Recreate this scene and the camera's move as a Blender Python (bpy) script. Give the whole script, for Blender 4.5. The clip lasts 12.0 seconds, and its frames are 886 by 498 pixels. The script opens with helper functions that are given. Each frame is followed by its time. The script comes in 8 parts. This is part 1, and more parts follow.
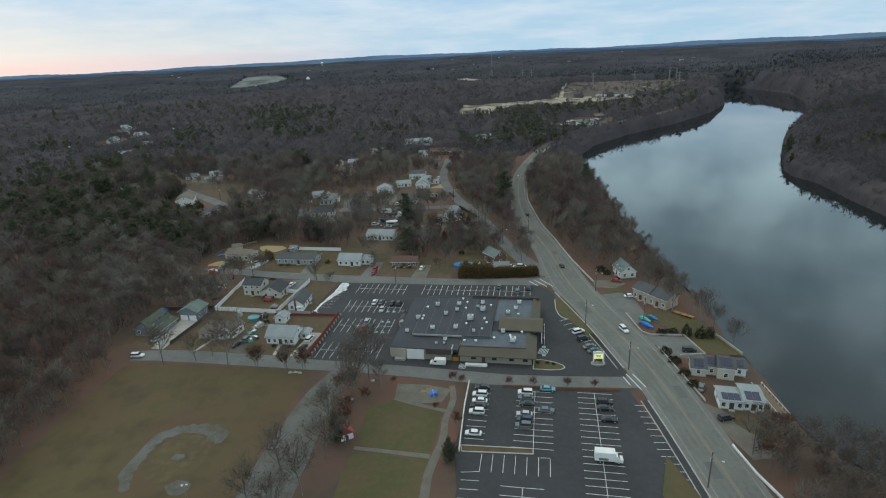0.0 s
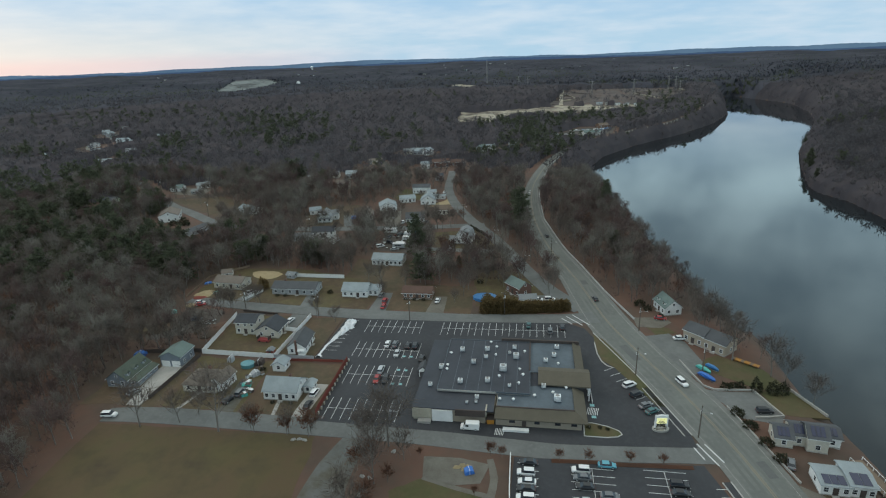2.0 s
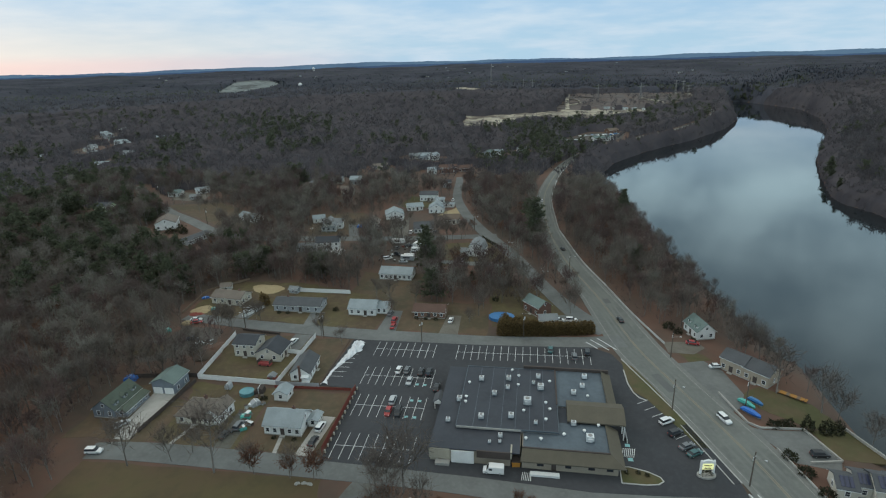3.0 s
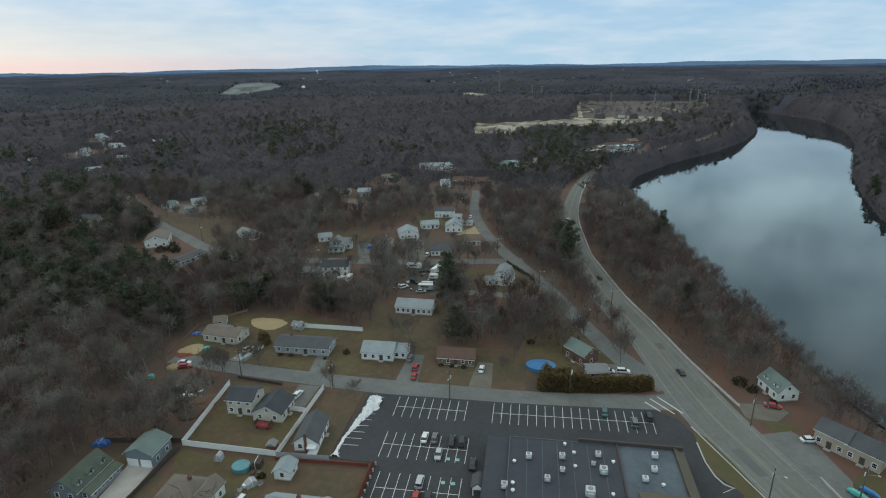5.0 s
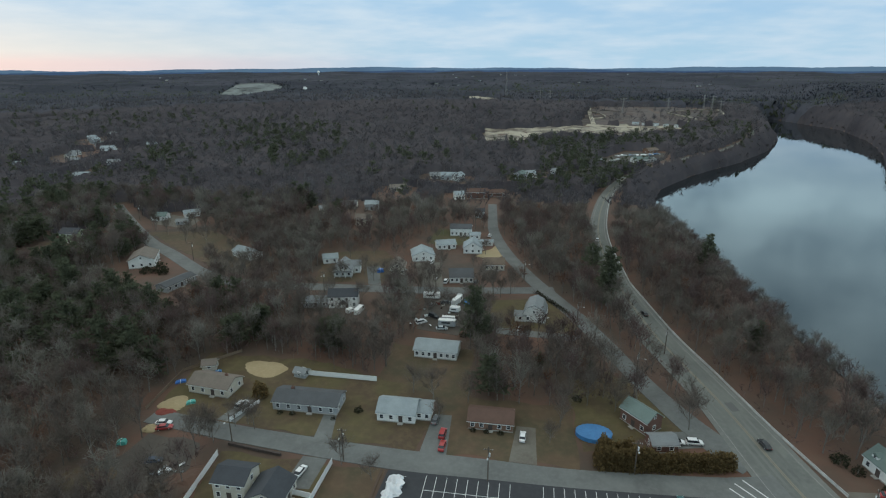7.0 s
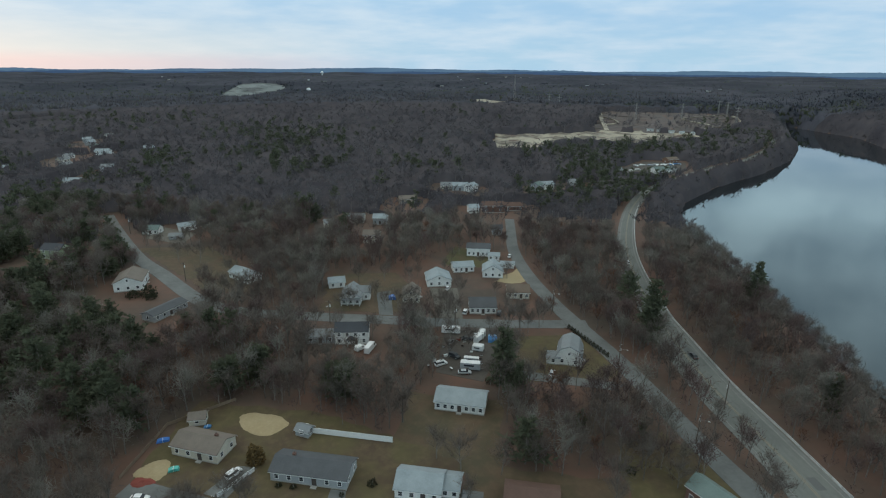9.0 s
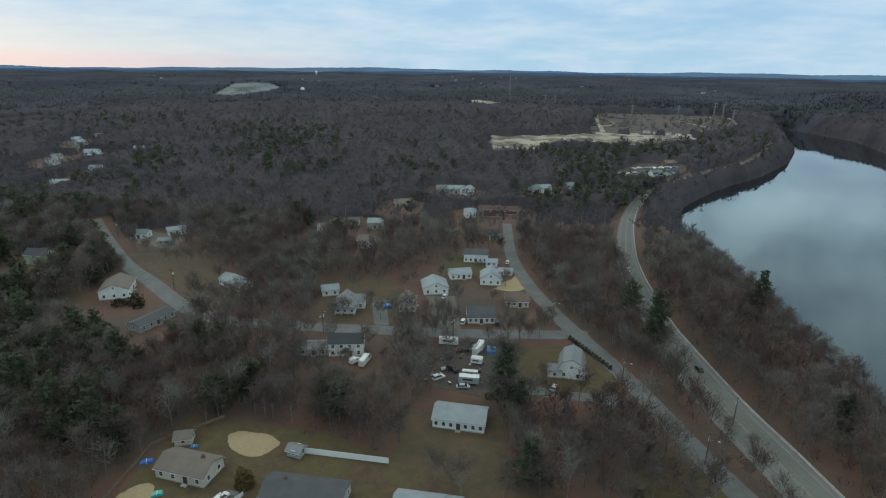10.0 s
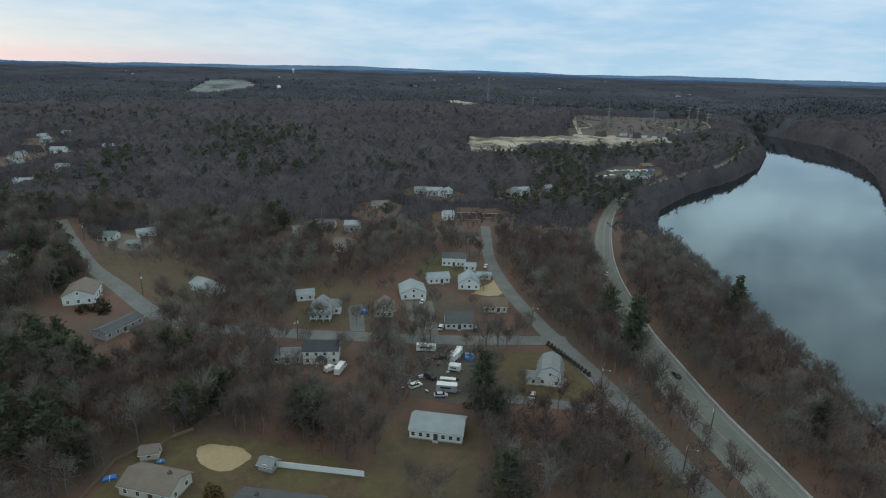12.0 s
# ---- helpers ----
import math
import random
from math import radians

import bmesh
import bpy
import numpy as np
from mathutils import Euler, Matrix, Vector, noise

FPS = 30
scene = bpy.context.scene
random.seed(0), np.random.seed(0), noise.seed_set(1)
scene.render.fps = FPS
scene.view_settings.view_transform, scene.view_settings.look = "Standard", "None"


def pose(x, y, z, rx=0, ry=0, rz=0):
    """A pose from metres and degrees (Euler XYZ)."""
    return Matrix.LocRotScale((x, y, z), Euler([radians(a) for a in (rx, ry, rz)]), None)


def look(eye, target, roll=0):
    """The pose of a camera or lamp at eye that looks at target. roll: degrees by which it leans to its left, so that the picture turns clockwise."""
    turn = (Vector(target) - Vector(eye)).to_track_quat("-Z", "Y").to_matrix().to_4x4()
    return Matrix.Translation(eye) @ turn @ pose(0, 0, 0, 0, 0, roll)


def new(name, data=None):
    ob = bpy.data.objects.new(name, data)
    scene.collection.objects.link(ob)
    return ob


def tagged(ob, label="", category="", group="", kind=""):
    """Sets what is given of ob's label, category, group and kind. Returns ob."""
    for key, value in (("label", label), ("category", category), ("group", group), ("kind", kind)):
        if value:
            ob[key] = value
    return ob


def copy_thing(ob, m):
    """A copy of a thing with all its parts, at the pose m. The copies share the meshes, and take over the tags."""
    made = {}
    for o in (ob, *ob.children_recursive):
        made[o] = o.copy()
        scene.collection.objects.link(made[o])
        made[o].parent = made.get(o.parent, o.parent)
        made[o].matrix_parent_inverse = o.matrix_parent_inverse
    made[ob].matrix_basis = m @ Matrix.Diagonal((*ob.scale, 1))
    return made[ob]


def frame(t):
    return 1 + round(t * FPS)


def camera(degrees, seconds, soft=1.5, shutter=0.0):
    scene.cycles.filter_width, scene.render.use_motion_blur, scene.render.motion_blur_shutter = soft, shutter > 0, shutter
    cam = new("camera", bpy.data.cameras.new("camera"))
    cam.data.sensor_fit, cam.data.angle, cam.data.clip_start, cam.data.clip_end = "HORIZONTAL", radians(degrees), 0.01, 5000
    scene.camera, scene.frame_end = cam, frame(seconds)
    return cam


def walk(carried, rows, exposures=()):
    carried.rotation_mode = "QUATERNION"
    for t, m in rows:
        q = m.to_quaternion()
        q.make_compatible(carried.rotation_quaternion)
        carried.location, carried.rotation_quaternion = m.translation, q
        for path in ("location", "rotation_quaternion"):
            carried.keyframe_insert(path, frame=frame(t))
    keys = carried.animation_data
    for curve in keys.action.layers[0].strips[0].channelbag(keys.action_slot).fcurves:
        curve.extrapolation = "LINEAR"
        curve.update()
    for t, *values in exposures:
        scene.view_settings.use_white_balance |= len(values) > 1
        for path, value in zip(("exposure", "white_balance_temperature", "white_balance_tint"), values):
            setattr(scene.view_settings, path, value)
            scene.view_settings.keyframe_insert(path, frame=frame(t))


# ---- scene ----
cam = camera(77.0, 12.0, soft=1.15)
METRES, EYE, TILT, LEAN, TURN = 166.93, 105.0, 2.0, 0.57, 10.6
ROWS = [
    (0.0, 0.0, 0.0, 0.0, -0.84, -21.82, 2.11),
    (0.5, -0.0217, 0.0456, -0.0013, -1.36, -21.69, 1.96),
    (1.0, -0.0409, 0.0936, -0.002, -1.72, -21.6, 1.82),
    (1.5, -0.0591, 0.1427, -0.0024, -1.9, -21.5, 1.66),
    (2.0, -0.0761, 0.193, -0.0033, -1.91, -21.37, 1.44),
    (2.5, -0.0922, 0.2437, -0.0051, -1.84, -21.25, 1.23),
    (3.0, -0.1076, 0.2947, -0.0065, -1.76, -21.14, 1.02),
    (5.0, -0.1657, 0.5001, -0.0126, -1.49, -20.74, 0.26),
    (5.5, -0.1801, 0.5521, -0.0138, -1.43, -20.66, 0.08),
    (6.0, -0.1944, 0.6046, -0.0151, -1.58, -20.63, -0.06),
    (6.5, -0.2091, 0.6572, -0.017, -1.47, -20.58, -0.26),
    (7.0, -0.2223, 0.7095, -0.0184, -1.36, -20.53, -0.42),
    (9.0, -0.2662, 0.8859, -0.0152, -1.03, -20.41, -0.97),
    (9.5, -0.271, 0.9134, -0.0139, -1.02, -20.41, -1.14),
    (10.0, -0.2736, 0.9329, -0.0118, -1.56, -20.41, -1.31),
    (10.5, -0.2747, 0.9463, -0.01, -2.33, -20.4, -1.5),
    (11.0, -0.274, 0.9539, -0.0093, -3.27, -20.33, -1.67),
    (11.5, -0.2725, 0.9563, -0.0087, -3.59, -20.32, -1.94),
    (12.0, -0.2721, 0.956, -0.0072, -3.62, -20.38, -2.22),
]
walk(cam, [(t, pose(0, 0, EYE, TILT, LEAN, TURN) @ pose(METRES * x, METRES * y, METRES * z, 90 + pitch, roll, yaw)) for t, x, y, z, yaw, pitch, roll in ROWS],
     exposures=((0.0, 0.02, 6420, 9), (6.0, -0.03, 6320, 8), (12.0, -0.01, 6200, 7)))

# ---- light: overcast dusk, a warm band low in the north-west ----
world = bpy.data.worlds.new("dusk_sky")
scene.world = world
world.use_nodes = True
wn, wl = world.node_tree.nodes, world.node_tree.links
wn.clear()


def wmath(op, a, b=None, clamp=False):
    n = wn.new("ShaderNodeMath")
    n.operation, n.use_clamp = op, clamp
    for i, val in enumerate((a, b)):
        if val is None:
            continue
        if isinstance(val, (int, float)):
            n.inputs[i].default_value = val
        else:
            wl.new(val, n.inputs[i])
    return n.outputs[0]


def wmix(fac, a, b):
    n = wn.new("ShaderNodeMix")
    n.data_type = "RGBA"
    for sock, val in ((n.inputs[0], fac), (n.inputs[6], a), (n.inputs[7], b)):
        if isinstance(val, (int, float)):
            sock.default_value = val
        elif isinstance(val, tuple):
            sock.default_value = (*val, 1)
        else:
            wl.new(val, sock)
    return n.outputs[2]


def wramp(val, lo, hi):
    n = wn.new("ShaderNodeMapRange")
    n.interpolation_type = "SMOOTHSTEP"
    wl.new(val, n.inputs[0])
    n.inputs[1].default_value, n.inputs[2].default_value = lo, hi
    return n.outputs[0]


SUN_AZ, SUN_EL = radians(-62), radians(5)
coord = wn.new("ShaderNodeTexCoord")
sep = wn.new("ShaderNodeSeparateXYZ")
wl.new(coord.outputs["Generated"], sep.inputs[0])
sx, sy, sz = sep.outputs
# how far a direction lies towards the set sun
warm_dir = wmath("ADD", wmath("MULTIPLY", sx, math.sin(SUN_AZ)), wmath("MULTIPLY", sy, math.cos(SUN_AZ)))
warm = wmath("MULTIPLY", wramp(warm_dir, 0.6, 0.98), wramp(sz, 0.1, 0.0))
# streaked cloud deck: flattened towards the horizon
flat = wn.new("ShaderNodeCombineXYZ")
div = wmath("ADD", wmath("MAXIMUM", sz, 0.0), 0.16)
wl.new(wmath("DIVIDE", sx, div), flat.inputs[0])
wl.new(wmath("DIVIDE", sy, div), flat.inputs[1])
wl.new(wmath("MULTIPLY", sz, 7.0), flat.inputs[2])


def wnoise(scale, detail, rough):
    n = wn.new("ShaderNodeTexNoise")
    wl.new(flat.outputs[0], n.inputs["Vector"])
    n.inputs["Scale"].default_value, n.inputs["Detail"].default_value, n.inputs["Roughness"].default_value = scale, detail, rough
    return n.outputs[0]


big, fine = wnoise(1.35, 4, 0.5), wnoise(4.2, 4, 0.55)
cloud = wramp(wmath("ADD", wmath("MULTIPLY", big, 0.7), wmath("MULTIPLY", fine, 0.3)), 0.34, 0.72)
# higher up the deck breaks into rounder puffs
puff = wn.new("ShaderNodeTexNoise")
wl.new(coord.outputs["Generated"], puff.inputs["Vector"])
puff.inputs["Scale"].default_value, puff.inputs["Detail"].default_value, puff.inputs["Roughness"].default_value = 6.5, 5, 0.52
puffs = wmath("ADD", wmath("MULTIPLY", wramp(puff.outputs[0], 0.32, 0.68), 0.7), wmath("MULTIPLY", cloud, 0.25))
high = wn.new("ShaderNodeMix")
wl.new(wramp(sz, 0.1, 0.2), high.inputs[0])
wl.new(cloud, high.inputs[2])
wl.new(puffs, high.inputs[3])
cloud = high.outputs[0]
low = wmix(wramp(sz, 0.0, 0.09), (0.41, 0.60, 0.745), (0.365, 0.555, 0.75))
clear_sky = wmix(wramp(sz, 0.06, 0.25), low, (0.42, 0.62, 0.75))
clear_sky = wmix(wramp(sz, 0.35, 0.7), clear_sky, (0.53, 0.56, 0.54))
lit_cloud = wmix(wramp(sz, 0.08, 0.22), (0.56, 0.68, 0.79), (0.99, 1.34, 1.47))
lit_cloud = wmix(wramp(sz, 0.35, 0.7), lit_cloud, (1.22, 1.29, 1.19))
deck = wmix(cloud, clear_sky, lit_cloud)
glow = wmix(wramp(sz, -0.002, 0.02), (0.83, 0.63, 0.60), (0.76, 0.75, 0.71))
deck = wmix(wmath("MULTIPLY", warm, 0.72), deck, glow)
back = wn.new("ShaderNodeBackground")
wl.new(deck, back.inputs[0])
back.inputs[1].default_value = 1.05
sky = wn.new("ShaderNodeTexSky")
sky.sky_type, sky.sun_disc = "NISHITA", False
sky.sun_elevation, sky.sun_rotation = SUN_EL, SUN_AZ
upper = wn.new("ShaderNodeBackground")
wl.new(sky.outputs[0], upper.inputs[0])
upper.inputs[1].default_value = 0.008
both = wn.new("ShaderNodeAddShader")
wl.new(back.outputs[0], both.inputs[0])
wl.new(upper.outputs[0], both.inputs[1])
wl.new(both.outputs[0], wn.new("ShaderNodeOutputWorld").inputs[0])

sun = new("sun", bpy.data.lights.new("sun", "SUN"))
sun.data.energy, sun.data.angle, sun.data.color = 0.45, radians(25), (1.0, 0.86, 0.76)
sun.matrix_world = look((0, 0, 300), (-math.sin(SUN_AZ) * 100, -math.cos(SUN_AZ) * 100, 300 - 70))

# ---- materials ----
def material(name, base, second=None, rough=0.85, scale=(0.5, 6.0), mixes=(0.5, 0.35), bump=0.0, metal=0.0, spread=0.0, island=0.0, third=None, spec=0.3, emit=0.0, contrast=0.25, leafy=0.0):
    """Two-scale colour variation in the surface's own metres, with optional relief and per-object or per-piece spread."""
    m = bpy.data.materials.new(name)
    m.use_nodes = True
    n, l = m.node_tree.nodes, m.node_tree.links
    b = n["Principled BSDF"]
    b.inputs["Roughness"].default_value, b.inputs["Metallic"].default_value = rough, metal
    b.inputs["Specular IOR Level"].default_value = spec
    second = second or tuple(c * 0.72 for c in base)
    third = third or tuple(min(1, c * 1.25) for c in base)
    tc = n.new("ShaderNodeTexCoord")

    def tex(s, detail):
        t = n.new("ShaderNodeTexNoise")
        l.new(tc.outputs["Object"], t.inputs["Vector"])
        t.inputs["Scale"].default_value, t.inputs["Detail"].default_value, t.inputs["Roughness"].default_value = s, detail, 0.6
        return t.outputs[0]

    def ranged(sock, lo, hi, top):
        r = n.new("ShaderNodeMapRange")
        l.new(sock, r.inputs[0])
        r.inputs[1].default_value, r.inputs[2].default_value, r.inputs[4].default_value = lo, hi, top
        return r.outputs[0]

    def mix(fac, a, c):
        x = n.new("ShaderNodeMix")
        x.data_type = "RGBA"
        l.new(fac, x.inputs[0])
        for sock, val in ((x.inputs[6], a), (x.inputs[7], c)):
            if isinstance(val, tuple):
                sock.default_value = (*val, 1)
            else:
                l.new(val, sock)
        return x.outputs[2]

    big_n, small_n = tex(scale[0], 4), tex(scale[1], 3)
    col = mix(ranged(big_n, 0.5 - contrast, 0.5 + contrast, 2 * mixes[0]), base, second)
    col = mix(ranged(small_n, 0.45, 0.75, mixes[1]), col, third)
    for amount, node, out in ((spread, "ShaderNodeObjectInfo", "Random"), (island, "ShaderNodeNewGeometry", "Random Per Island")):
        if amount:
            src = n.new(node)
            hv = n.new("ShaderNodeHueSaturation")
            r = n.new("ShaderNodeMapRange")
            l.new(src.outputs[out], r.inputs[0])
            r.inputs[3].default_value, r.inputs[4].default_value = 1 - amount, 1 + amount
            l.new(r.outputs[0], hv.inputs["Value"])
            l.new(col, hv.inputs["Color"])
            col = hv.outputs[0]
    l.new(col, b.inputs["Base Color"])
    if leafy:
        # thin blades let light through, so both sides share it
        tl, mx = n.new("ShaderNodeBsdfTranslucent"), n.new("ShaderNodeMixShader")
        l.new(col, tl.inputs[0])
        mx.inputs[0].default_value = leafy
        l.new(b.outputs[0], mx.inputs[1])
        l.new(tl.outputs[0], mx.inputs[2])
        l.new(mx.outputs[0], n["Material Output"].inputs[0])
    if bump:
        bp = n.new("ShaderNodeBump")
        bp.inputs["Strength"].default_value, bp.inputs["Distance"].default_value = min(bump, 1.0), 0.05
        l.new(small_n, bp.inputs["Height"])
        l.new(bp.outputs[0], b.inputs["Normal"])
    if emit:
        l.new(col, b.inputs["Emission Color"])
        b.inputs["Emission Strength"].default_value = emit
    return m


LITTER = material("leaf_litter", (0.12, 0.066, 0.048), (0.066, 0.051, 0.041), scale=(0.035, 0.3), third=(0.1, 0.076, 0.056), mixes=(0.5, 0.4), contrast=0.13, bump=0.3)
LAWN = material("winter_lawn", (0.086, 0.072, 0.034), (0.072, 0.05, 0.032), scale=(0.09, 0.45), contrast=0.1, third=(0.132, 0.104, 0.054), mixes=(0.5, 0.5), bump=0.2)
GREEN_LAWN = material("green_lawn", (0.068, 0.068, 0.028), (0.088, 0.068, 0.036), scale=(0.12, 0.5), contrast=0.1, third=(0.11, 0.1, 0.05), mixes=(0.5, 0.4), bump=0.2)
MEADOW = material("worn_playing_field", (0.09, 0.06, 0.035), (0.088, 0.073, 0.032), scale=(0.035, 0.14), third=(0.055, 0.038, 0.026), mixes=(0.5, 0.75), contrast=0.09, bump=0.2)
YARD = material("bare_yard", (0.094, 0.064, 0.041), (0.07, 0.058, 0.035), scale=(0.09, 0.45), contrast=0.1, third=(0.132, 0.097, 0.058), mixes=(0.5, 0.5), bump=0.2)
SAND = material("pale_sand", (0.33, 0.27, 0.165), (0.27, 0.21, 0.12), scale=(0.12, 1.2), bump=0.3)
QUARRY = material("pale_quarry_sand", (0.32, 0.285, 0.22), (0.1, 0.082, 0.066), scale=(0.03, 0.11), third=(0.4, 0.365, 0.3), mixes=(0.5, 0.4), contrast=0.06)
MARSH = material("pale_frozen_marsh", (0.14, 0.158, 0.155), (0.048, 0.052, 0.052), scale=(0.012, 0.05), third=(0.24, 0.265, 0.26), mixes=(0.5, 0.35), contrast=0.06)
DIRT = material("dark_yard_dirt", (0.085, 0.074, 0.064), (0.06, 0.052, 0.046), scale=(0.15, 0.9), third=(0.12, 0.108, 0.094), bump=0.2)
SCRUBLAND = material("rusty_scrub", (0.088, 0.064, 0.057), (0.06, 0.05, 0.047), scale=(0.02, 0.1), third=(0.115, 0.09, 0.07), mixes=(0.5, 0.45), contrast=0.12)
CINDER = material("grey_cinder", (0.115, 0.118, 0.115), (0.082, 0.076, 0.058), scale=(0.16, 1.0), contrast=0.12)
ASPHALT = material("old_road_asphalt", (0.148, 0.156, 0.146), (0.108, 0.115, 0.11), scale=(0.07, 0.8), contrast=0.14, third=(0.195, 0.195, 0.183), mixes=(0.5, 0.4), rough=0.9)
STREET = material("grey_street_asphalt", (0.145, 0.152, 0.15), (0.108, 0.113, 0.112), scale=(0.12, 0.9), contrast=0.15, third=(0.19, 0.194, 0.19), rough=0.9)
LOT = material("new_lot_asphalt", (0.045, 0.047, 0.053), (0.034, 0.036, 0.041), scale=(0.05, 0.7), third=(0.062, 0.064, 0.07), mixes=(0.5, 0.4), contrast=0.15, rough=0.85)
SHOULDER = material("pale_worn_shoulder", (0.16, 0.165, 0.157), (0.122, 0.127, 0.12), scale=(0.1, 0.8), third=(0.245, 0.245, 0.235), rough=0.9)
PATCH = material("asphalt_patch", (0.112, 0.118, 0.115), (0.095, 0.1, 0.1), scale=(0.3, 2.0), rough=0.9)
WORN_PAINT = material("worn_edge_paint", (0.3, 0.305, 0.295), (0.19, 0.195, 0.185), scale=(0.3, 2.0), rough=0.8)
PAINT = material("white_road_paint", (0.62, 0.63, 0.63), (0.45, 0.46, 0.46), scale=(0.4, 3.0), rough=0.7)
YELLOW = material("yellow_road_paint", (0.21, 0.185, 0.135), (0.155, 0.15, 0.13), scale=(0.4, 3.0), rough=0.7)
BLUE_PAINT = material("blue_bay_paint", (0.25, 0.48, 0.5), rough=0.7)
KERB = material("granite_kerb", (0.4, 0.4, 0.385), (0.3, 0.3, 0.29), scale=(0.3, 3.0))
CONCRETE = material("concrete", (0.36, 0.35, 0.33), (0.27, 0.265, 0.25), scale=(0.3, 3.0))
GRAVEL = material("gravel_drive", (0.15, 0.142, 0.125), (0.1, 0.088, 0.072), scale=(0.3, 2.5), bump=0.3)
SNOW = material("dirty_snow", (0.74, 0.75, 0.78), (0.55, 0.55, 0.56), scale=(0.3, 2.0), third=(0.85, 0.86, 0.88), bump=0.5)
BARK = material("grey_bark", (0.19, 0.175, 0.16), (0.125, 0.112, 0.102), scale=(0.4, 5.0), spread=0.25)
TWIG = material("bare_twigs", (0.165, 0.144, 0.128), (0.102, 0.082, 0.073), scale=(0.05, 0.12), third=(0.23, 0.215, 0.19), mixes=(0.5, 0.5), contrast=0.13, island=0.06, rough=0.95, spec=0.1, leafy=0.5)
PALE_TWIG = material("pale_grey_twigs", (0.215, 0.203, 0.18), (0.15, 0.138, 0.124), scale=(0.05, 0.12), mixes=(0.5, 0.3), contrast=0.15, island=0.06, rough=0.95, spec=0.1, leafy=0.5)
RUDDY_TWIG = material("ruddy_brown_twigs", (0.14, 0.1, 0.092), (0.09, 0.068, 0.066), scale=(0.05, 0.12), mixes=(0.5, 0.3), contrast=0.15, island=0.06, rough=0.95, spec=0.1, leafy=0.5)
# Cooler, darker copy of the twig colour for distant trees, haze painted in.
FAR_TWIG = material("hazed_bare_twigs", (0.121, 0.114, 0.122), (0.076, 0.071, 0.079), scale=(0.02, 0.1), third=(0.165, 0.156, 0.156), mixes=(0.5, 0.4), contrast=0.12, island=0.06, rough=0.95, spec=0.1, leafy=0.5)
RUSSET = material("russet_oak_leaves", (0.15, 0.075, 0.05), (0.11, 0.07, 0.055), scale=(0.05, 0.3), island=0.4, rough=0.95, spec=0.1, leafy=0.5)
NEEDLE = material("pine_needles", (0.102, 0.113, 0.074), (0.078, 0.088, 0.06), scale=(0.04, 0.5), third=(0.118, 0.128, 0.082), island=0.16, rough=0.9, spec=0.15, leafy=0.5)
HEDGE_LEAF = material("winter_burnt_hedge", (0.17, 0.115, 0.05), (0.11, 0.084, 0.04), scale=(0.25, 1.4), third=(0.21, 0.145, 0.06), island=0.4, rough=0.9, leafy=0.5)
SHRUB_LEAF = material("dark_shrub_leaves", (0.05, 0.052, 0.03), (0.035, 0.038, 0.024), scale=(0.4, 2.0), island=0.4, rough=0.9, leafy=0.5)
# Distance haze is put into the colour, a cool blue-grey for the farthest woods.
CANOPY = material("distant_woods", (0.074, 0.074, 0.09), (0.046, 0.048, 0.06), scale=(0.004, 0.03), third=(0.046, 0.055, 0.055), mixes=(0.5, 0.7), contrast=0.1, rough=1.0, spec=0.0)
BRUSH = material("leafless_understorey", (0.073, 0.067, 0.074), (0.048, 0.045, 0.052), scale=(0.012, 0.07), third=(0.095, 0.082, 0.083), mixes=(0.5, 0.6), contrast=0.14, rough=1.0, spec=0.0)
MEMBRANE = material("dark_roof_membrane", (0.046, 0.051, 0.063), (0.034, 0.038, 0.048), scale=(0.1, 0.8), contrast=0.15, third=(0.066, 0.072, 0.085), rough=0.7)
MEMBRANE_B = material("blue_grey_roof_membrane", (0.092, 0.116, 0.138), (0.062, 0.078, 0.096), scale=(0.12, 1.0), contrast=0.15, rough=0.6)
BROWN_ROOF = material("brown_shingle_roof", (0.108, 0.096, 0.073), (0.086, 0.077, 0.06), scale=(0.3, 4.0), bump=0.3)
TAN_WALL = material("tan_block_wall", (0.3, 0.26, 0.21), (0.24, 0.21, 0.17), scale=(0.3, 3.0))
BEIGE = material("beige_panel", (0.42, 0.39, 0.32), scale=(0.3, 3.0))
DARK_TRIM = material("dark_brown_trim", (0.075, 0.06, 0.055), scale=(0.4, 3.0))
WHITE = material("white_paint", (0.74, 0.75, 0.75), (0.62, 0.63, 0.63), scale=(0.4, 3.0), third=(0.8, 0.8, 0.8), rough=0.6, spread=0.06)
VINYL = material("white_vinyl", (0.7, 0.71, 0.71), (0.58, 0.59, 0.59), scale=(0.3, 3.0), rough=0.5)
METAL = material("galvanised_metal", (0.62, 0.64, 0.65), (0.46, 0.48, 0.5), scale=(0.5, 4.0), rough=0.45, metal=0.3, spread=0.15)
WIRE_METAL = material("weathered_steel", (0.3, 0.29, 0.28), scale=(0.5, 4.0), rough=0.6, metal=0.4)
GLASS = material("dark_window_glass", (0.03, 0.036, 0.045), (0.022, 0.026, 0.032), rough=0.12, spec=0.5, scale=(0.6, 3.0))
SOLAR = material("solar_panel_cells", (0.022, 0.028, 0.06), (0.03, 0.036, 0.075), rough=0.2, spec=0.5, scale=(0.5, 3.0))
RUBBER = material("tyre_rubber", (0.025, 0.025, 0.026), rough=0.9)
WOOD = material("weathered_pole_wood", (0.115, 0.095, 0.08), (0.085, 0.072, 0.06), scale=(0.6, 6.0))
DECK_WOOD = material("brown_deck_wood", (0.2, 0.15, 0.11), scale=(0.6, 5.0))
RED_WOOD = material("red_stained_boards", (0.2, 0.05, 0.038), (0.14, 0.04, 0.032), scale=(0.4, 4.0))
